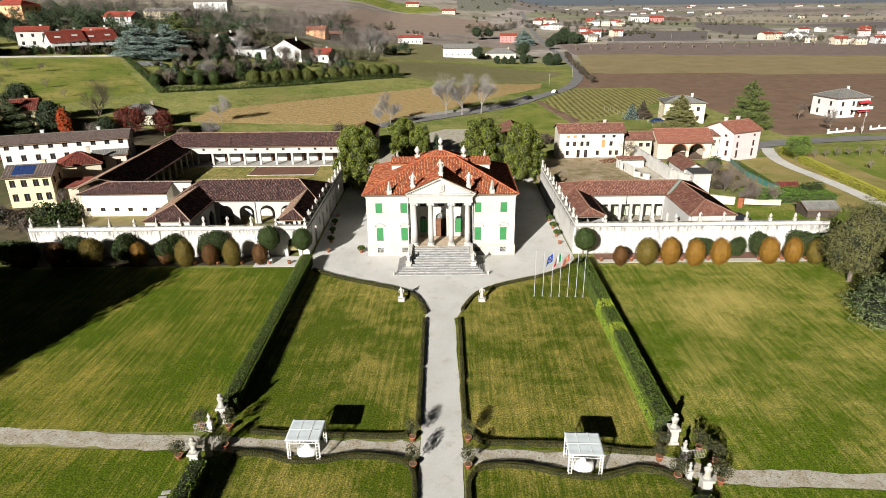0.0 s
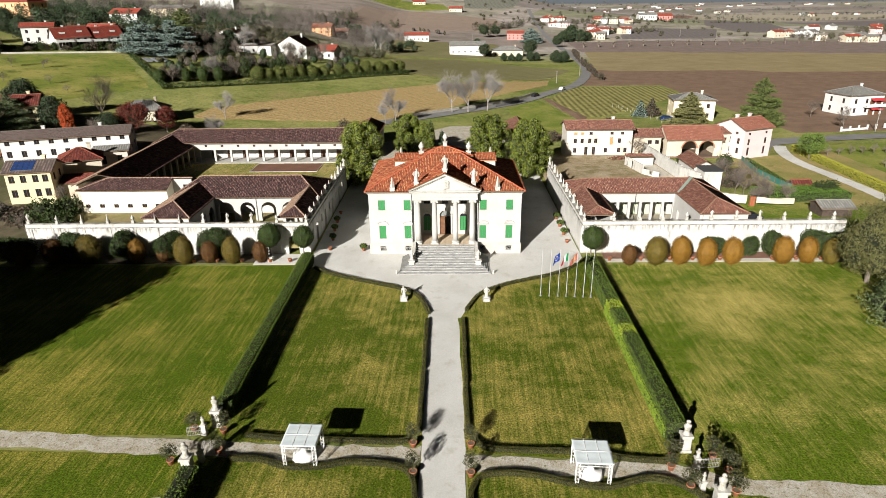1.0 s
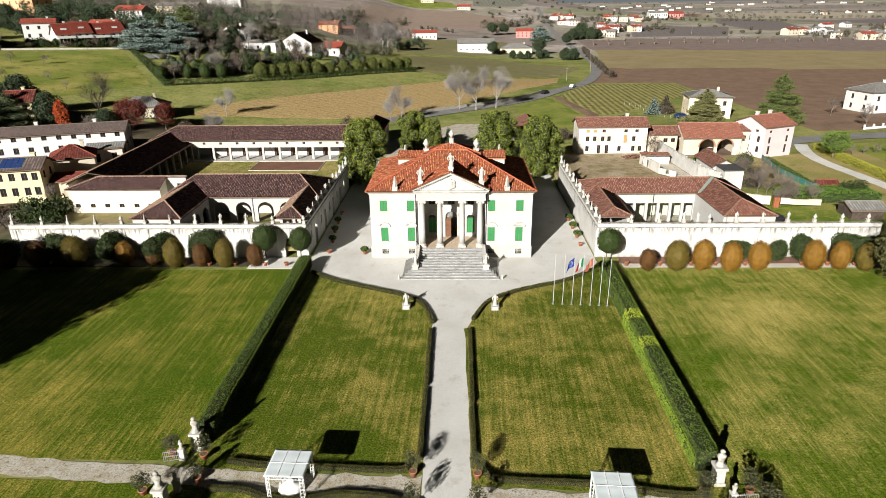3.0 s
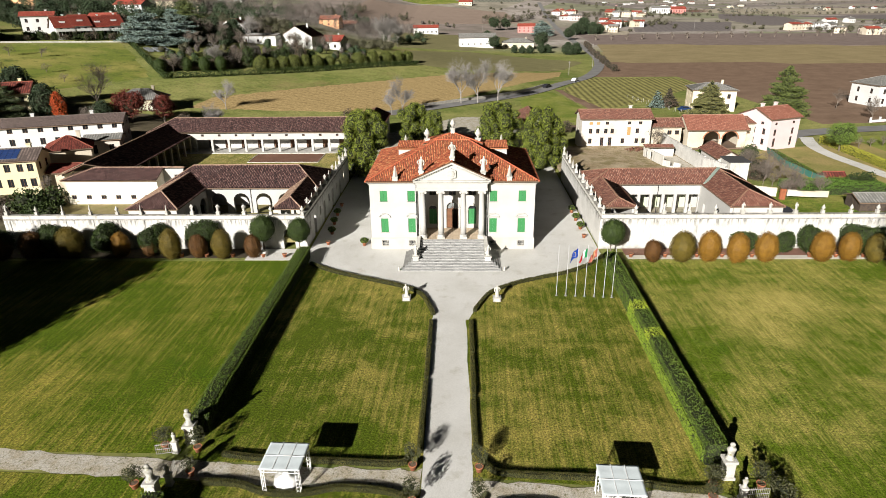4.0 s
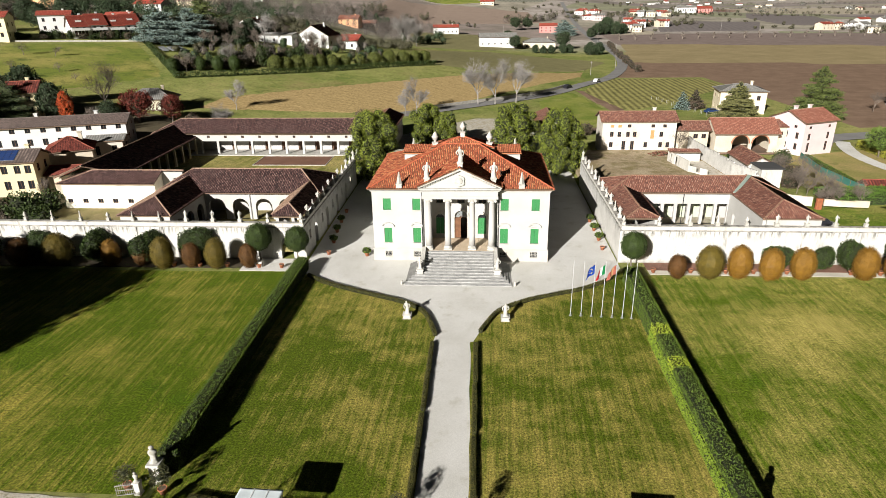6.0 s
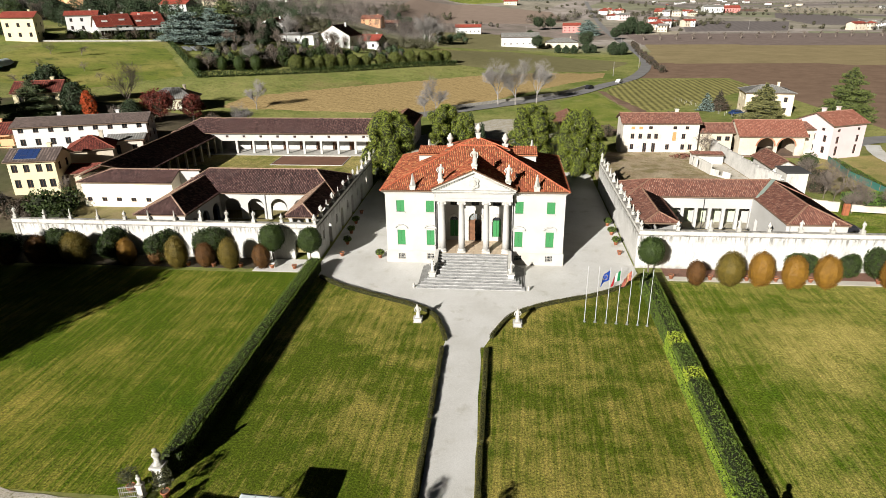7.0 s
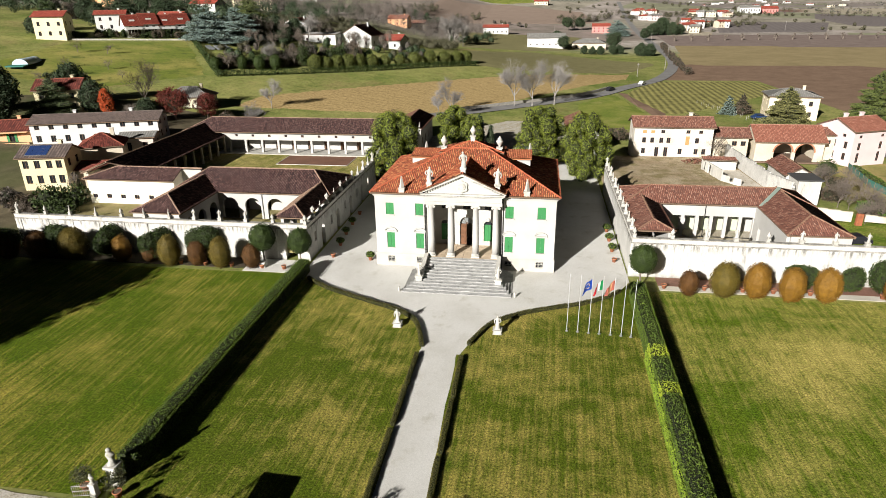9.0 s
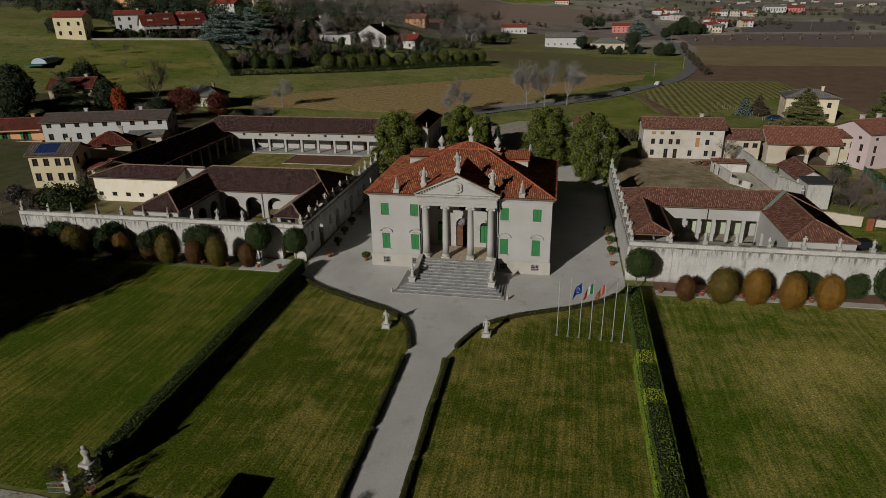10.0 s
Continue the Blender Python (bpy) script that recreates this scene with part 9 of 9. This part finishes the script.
for i in range(26):
    u = i / 25
    x, y = -98 + 30 * u + rnd.uniform(-1.5, 1.0), 129.5 + 27 * u + rnd.uniform(.5, 6.5)
    k = (1, 2, 1, 0, 2)[i % 5]
    plant("garden_bush", ("grey winter bush by a garden wall", "brown winter bush by a garden wall", "dark evergreen bush by a garden wall")[k], "shrub", "hillside bushes", (x, y, land(x, y) - .1), [("crown", THICKET[k])], 47 * i, (rnd.uniform(.9, 1.4),) * 2 + (rnd.uniform(1.0, 1.6),))
# young trees in a line between the far fields
ROWTREE = bare_tree_mesh("bare_crown", 5.5, 440, 5, 3, BARK, .42, .7, .3)
for i in range(24):
    x, y = 112 + 13 * i, 448 + 2.2 * i
    plant("young_tree", "small leafless tree in a field row", "tree", "field row trees", (x, y, land(x, y)), [("bare_crown", ROWTREE)], 77 * i, (1.5, 1.5, 1.25))


def woods(name, spots, size, count, seed, materials, label, flat=.8):
    """Far woodland: one sheet of tangled crowns."""
    rs = np.random.RandomState(seed)
    at = np.array([(x, y, land(x, y) + h * .5) for x, y, r, h in spots])
    rad = np.array([(r, r, h * .5) for x, y, r, h in spots])
    d = rs.normal(size=(len(spots), count, 3))
    d /= np.linalg.norm(d, axis=2)[:, :, None]
    q = rs.uniform(.55, 1.0, (len(spots), count, 1))
    P_ = (at[:, None, :] + d * rad[:, None, :] * q).reshape(-1, 3)
    me = leaf_mesh(name, P_, d.reshape(-1, 3), size, seed, materials, None, None, flat)
    return tagged(new(name, me), label, "woodland", "", "stuff")


# lines of bushes and trees on the slopes: from, to, how many, width, height
SHELTER = [(-77, 547, -54, 631, 16, 3.0, 6), (28, 622, 66, 661, 22, 3.5, 8), (63, 640, 95, 720, 16, 3.2, 7), (-113, 469, -104, 526, 14, 3.2, 8), (-104, 526, -103, 617, 18, 3.2, 9), (-119, 288, -107, 340, 12, 2.6, 6), (-40, 580, 0, 554, 10, 2.0, 3.5), (104, 690, 240, 770, 40, 2.6, 5), (150, 590, 230, 640, 24, 2.4, 5), (330, 560, 470, 520, 40, 2.8, 5), (430, 600, 560, 760, 40, 3.0, 6), (300, 900, 900, 1250, 60, 4, 6), (250, 780, 480, 870, 26, 2.6, 4), (500, 2300, 1200, 2000, 70, 8, 9), (400, 1700, 1300, 1500, 60, 6, 7)]
wr = random.Random(11)
bare_spots, ever_spots, mixed = [], [], []
for _ in range(520):
    x, y = wr.uniform(-330, 40), wr.uniform(330, 520)
    if y > 330 + max(0, (x + 40)) * 2.2 and x < -20 - (y - 330) * .1:
        if noise.noise(Vector((x * .016, y * .016, 3.1))) > -.12:
            bare_spots.append((x, y, wr.uniform(2.4, 4.6), wr.uniform(8, 14)))
        else:
            ever_spots.append((x, y, wr.uniform(1.8, 3.4), wr.uniform(3, 7)))
for _ in range(300):
    x, y = wr.uniform(-330, -120), wr.uniform(192, 420)
    ever_spots.append((x, y, wr.uniform(2.5, 5), wr.uniform(5, 10)))
for _ in range(150):
    x, y = wr.uniform(-150, -40), wr.uniform(240, 330)
    mixed.append((x, y, wr.uniform(2, 4), wr.uniform(3, 6)))
for _ in range(85):
    u, v = wr.random(), wr.random()
    x, y = -100 + 66 * u - 14 * v, 128 + 60 * u + 34 * v
    (mixed, bare_spots, ever_spots)[wr.choice((0, 1, 2, 2))].append((x, y, wr.uniform(1.0, 2.0), wr.uniform(2.2, 4.6)))
for x, y in VILLAGE:
    for _ in range(3):
        mixed.append((x + wr.uniform(-20, 20), y + wr.uniform(2, 14), wr.uniform(1.5, 3.2), wr.uniform(2.5, 5.5)))
for _ in range(110):
    x, y = wr.uniform(20, 330), wr.uniform(560, 1050)
    mixed.append((x, y, wr.uniform(1.6, 3.2), wr.uniform(2.5, 5)))
for x0, y0, x1, y1, n, r, h in SHELTER:
    for i in range(n):
        u = (i + wr.random()) / n
        (mixed if wr.random() < .6 else bare_spots).append((x0 + (x1 - x0) * u + wr.uniform(-5, 5), y0 + (y1 - y0) * u + wr.uniform(-7, 7), r * wr.uniform(.6, 1.3), h * wr.uniform(.6, 1.3)))
woods("bare_woodland", bare_spots, .24, 420, 1, foliage("grey_wood_twigs", (.04, .034, .03), (.17, .145, .125), (.085, .072, .062)), "grey leafless woodland on the hillside")
woods("evergreen_woodland", ever_spots, .40, 260, 2, FIR_LEAF, "dark evergreen trees among hillside houses")
woods("mixed_woodland", mixed, .34, 260, 3, foliage("mixed_winter_leaves", (.03, .034, .02), (.10, .09, .05), (.06, .055, .032)), "mixed winter trees and bushes round farms")
far = []
for _ in range(420):
    x, y = wr.uniform(-1500, 3200), wr.uniform(1300, 4300)
    far.append((x, y, wr.uniform(6, 22), wr.uniform(5, 11)))
woods("far_trees", far, 2.6, 22, 4, foliage("far_winter_trees", (.05, .055, .045), (.11, .105, .09), (.08, .08, .07)), "scattered trees far out on the plain")
# covered swimming pool on the slope
pool = thing("swimming_pool", "pool under a pale blue curved cover on grass", "pool", "", (-152, 107, land(-152, 107)), 108)
bm = bmesh.new()
prism(bm, [(-5.5, p, q) for p, q in arc_pts(0, 0, 2.3, 0, math.pi, 10, 1.8)], (10.5, 0, 0))
part("cover", bm, plain("pale_blue_cover", (.50, .62, .70), .3), pool)
bm = bmesh.new()
box(bm, -9.5, -5.52, -2.6, 2.6, -.3, .12)
part("deck", bm, TEAL, pool)
# short pale stakes along the vine field
for i in range(22):
    u = i / 21
    bm = bmesh.new()
    tube(bm, (0, 0, -.1), (0, 0, 1.3), .035, .03, 6)
    x, y = 61.6 + 8.4 * u + (i % 2) * 1.4, 144.0 - 34.0 * u
    tagged(part("vine_stake", bm, STONE, None, "", (x, y, land(x, y))), "short pale stake at the vine field's edge", "stake", "vine stakes")
# roadside and field poles
for x, y, h in ((52, 215, 6), (70, 250, 6), (84, 320, 7), (100, 118, 6), (128, 95, 7), (150, 101, 7), (-105, 205, 8), (-128, 190, 8), (20, 460, 9), (90, 420, 8), (230, 560, 9), (330, 560, 9)):
    bm = bmesh.new()
    tube(bm, (0, 0, 0), (0, 0, h), .12, .09, 7)
    tube(bm, (-.6, 0, h - .5), (.6, 0, h - .5), .05, .05, 5)
    tagged(part("utility_pole", bm, PALEBARK, None, "", (x, y, land(x, y))), "plain grey utility pole by the road", "pole", "utility poles")
# low white wall and dark cold frames below the hillside houses
hw = thing("terrace_wall", "low white wall below the hillside houses", "wall")
WL = line((-166, 145.5), (-131, 170.5), 4)
for a, b in zip(WL, WL[1:]):
    bm = bmesh.new()
    prism(bm, [(*a, land(*a) - .3), (*b, land(*b) - .3), (b[0] - .2, b[1] + .3, land(*b) - .3), (a[0] - .2, a[1] + .3, land(*a) - .3)], (0, 0, .85))
    part("wall_section", bm, STAINED, hw)
for i in range(3):
    bm = bmesh.new()
    box(bm, -1.0, 1.0, -4.5, 4.5, 0, .6, .05)
    x, y = -118 + 2.6 * i, 160 + 1.6 * i
    tagged(part("cold_frame", bm, plain("grey_panel", (.20, .21, .22), .4) if i == 0 else bpy.data.materials["grey_panel"], None, "", pose(x, y, land(x, y), 4, 0, 38)), "long grey cold frame in a garden", "cold frame", "cold frames")
# bushes and garden trees round the hillside houses
gr = random.Random(31)
for i in range(34):
    u = gr.random()
    x, y = -172 + 44 * u + gr.uniform(-2, 2), 146 + 30 * u + gr.uniform(2, 4)
    k = gr.choice((1, 2, 2))
    plant("garden_bush", ("grey winter bush by a garden wall", "brown winter bush by a garden wall", "dark evergreen bush by a garden wall")[k], "shrub", "hillside bushes", (x, y, land(x, y) - .1), [("crown", THICKET[k])], 47 * i, (gr.uniform(.6, 1.1),) * 2 + (gr.uniform(.6, 1.3),))
for i in range(26):
    x, y = gr.uniform(-215, -140), gr.uniform(186, 225)
    k = gr.choice((0, 1, 2))
    plant("garden_tree", ("grey-brown winter tree in a hillside garden", "brown winter tree in a hillside garden", "dark evergreen tree in a hillside garden")[k], "tree", "hillside garden trees", (x, y, land(x, y) - .2), [("crown", THICKET[k])], 43 * i, (1.5, 1.5, gr.uniform(1.8, 3.0)))
for i in range(18):
    x, y = gr.uniform(-110, -55), gr.uniform(150, 214)
    if y < 158 + (x + 95) * .9:
        continue
    plant("bare_tree", "leafless winter tree with fine twigs", "tree", "bare trees", (x, y, land(x, y)), [("bare_crown", BARE[2 + i % 2])], 67 * i, (.9, .9, .9))
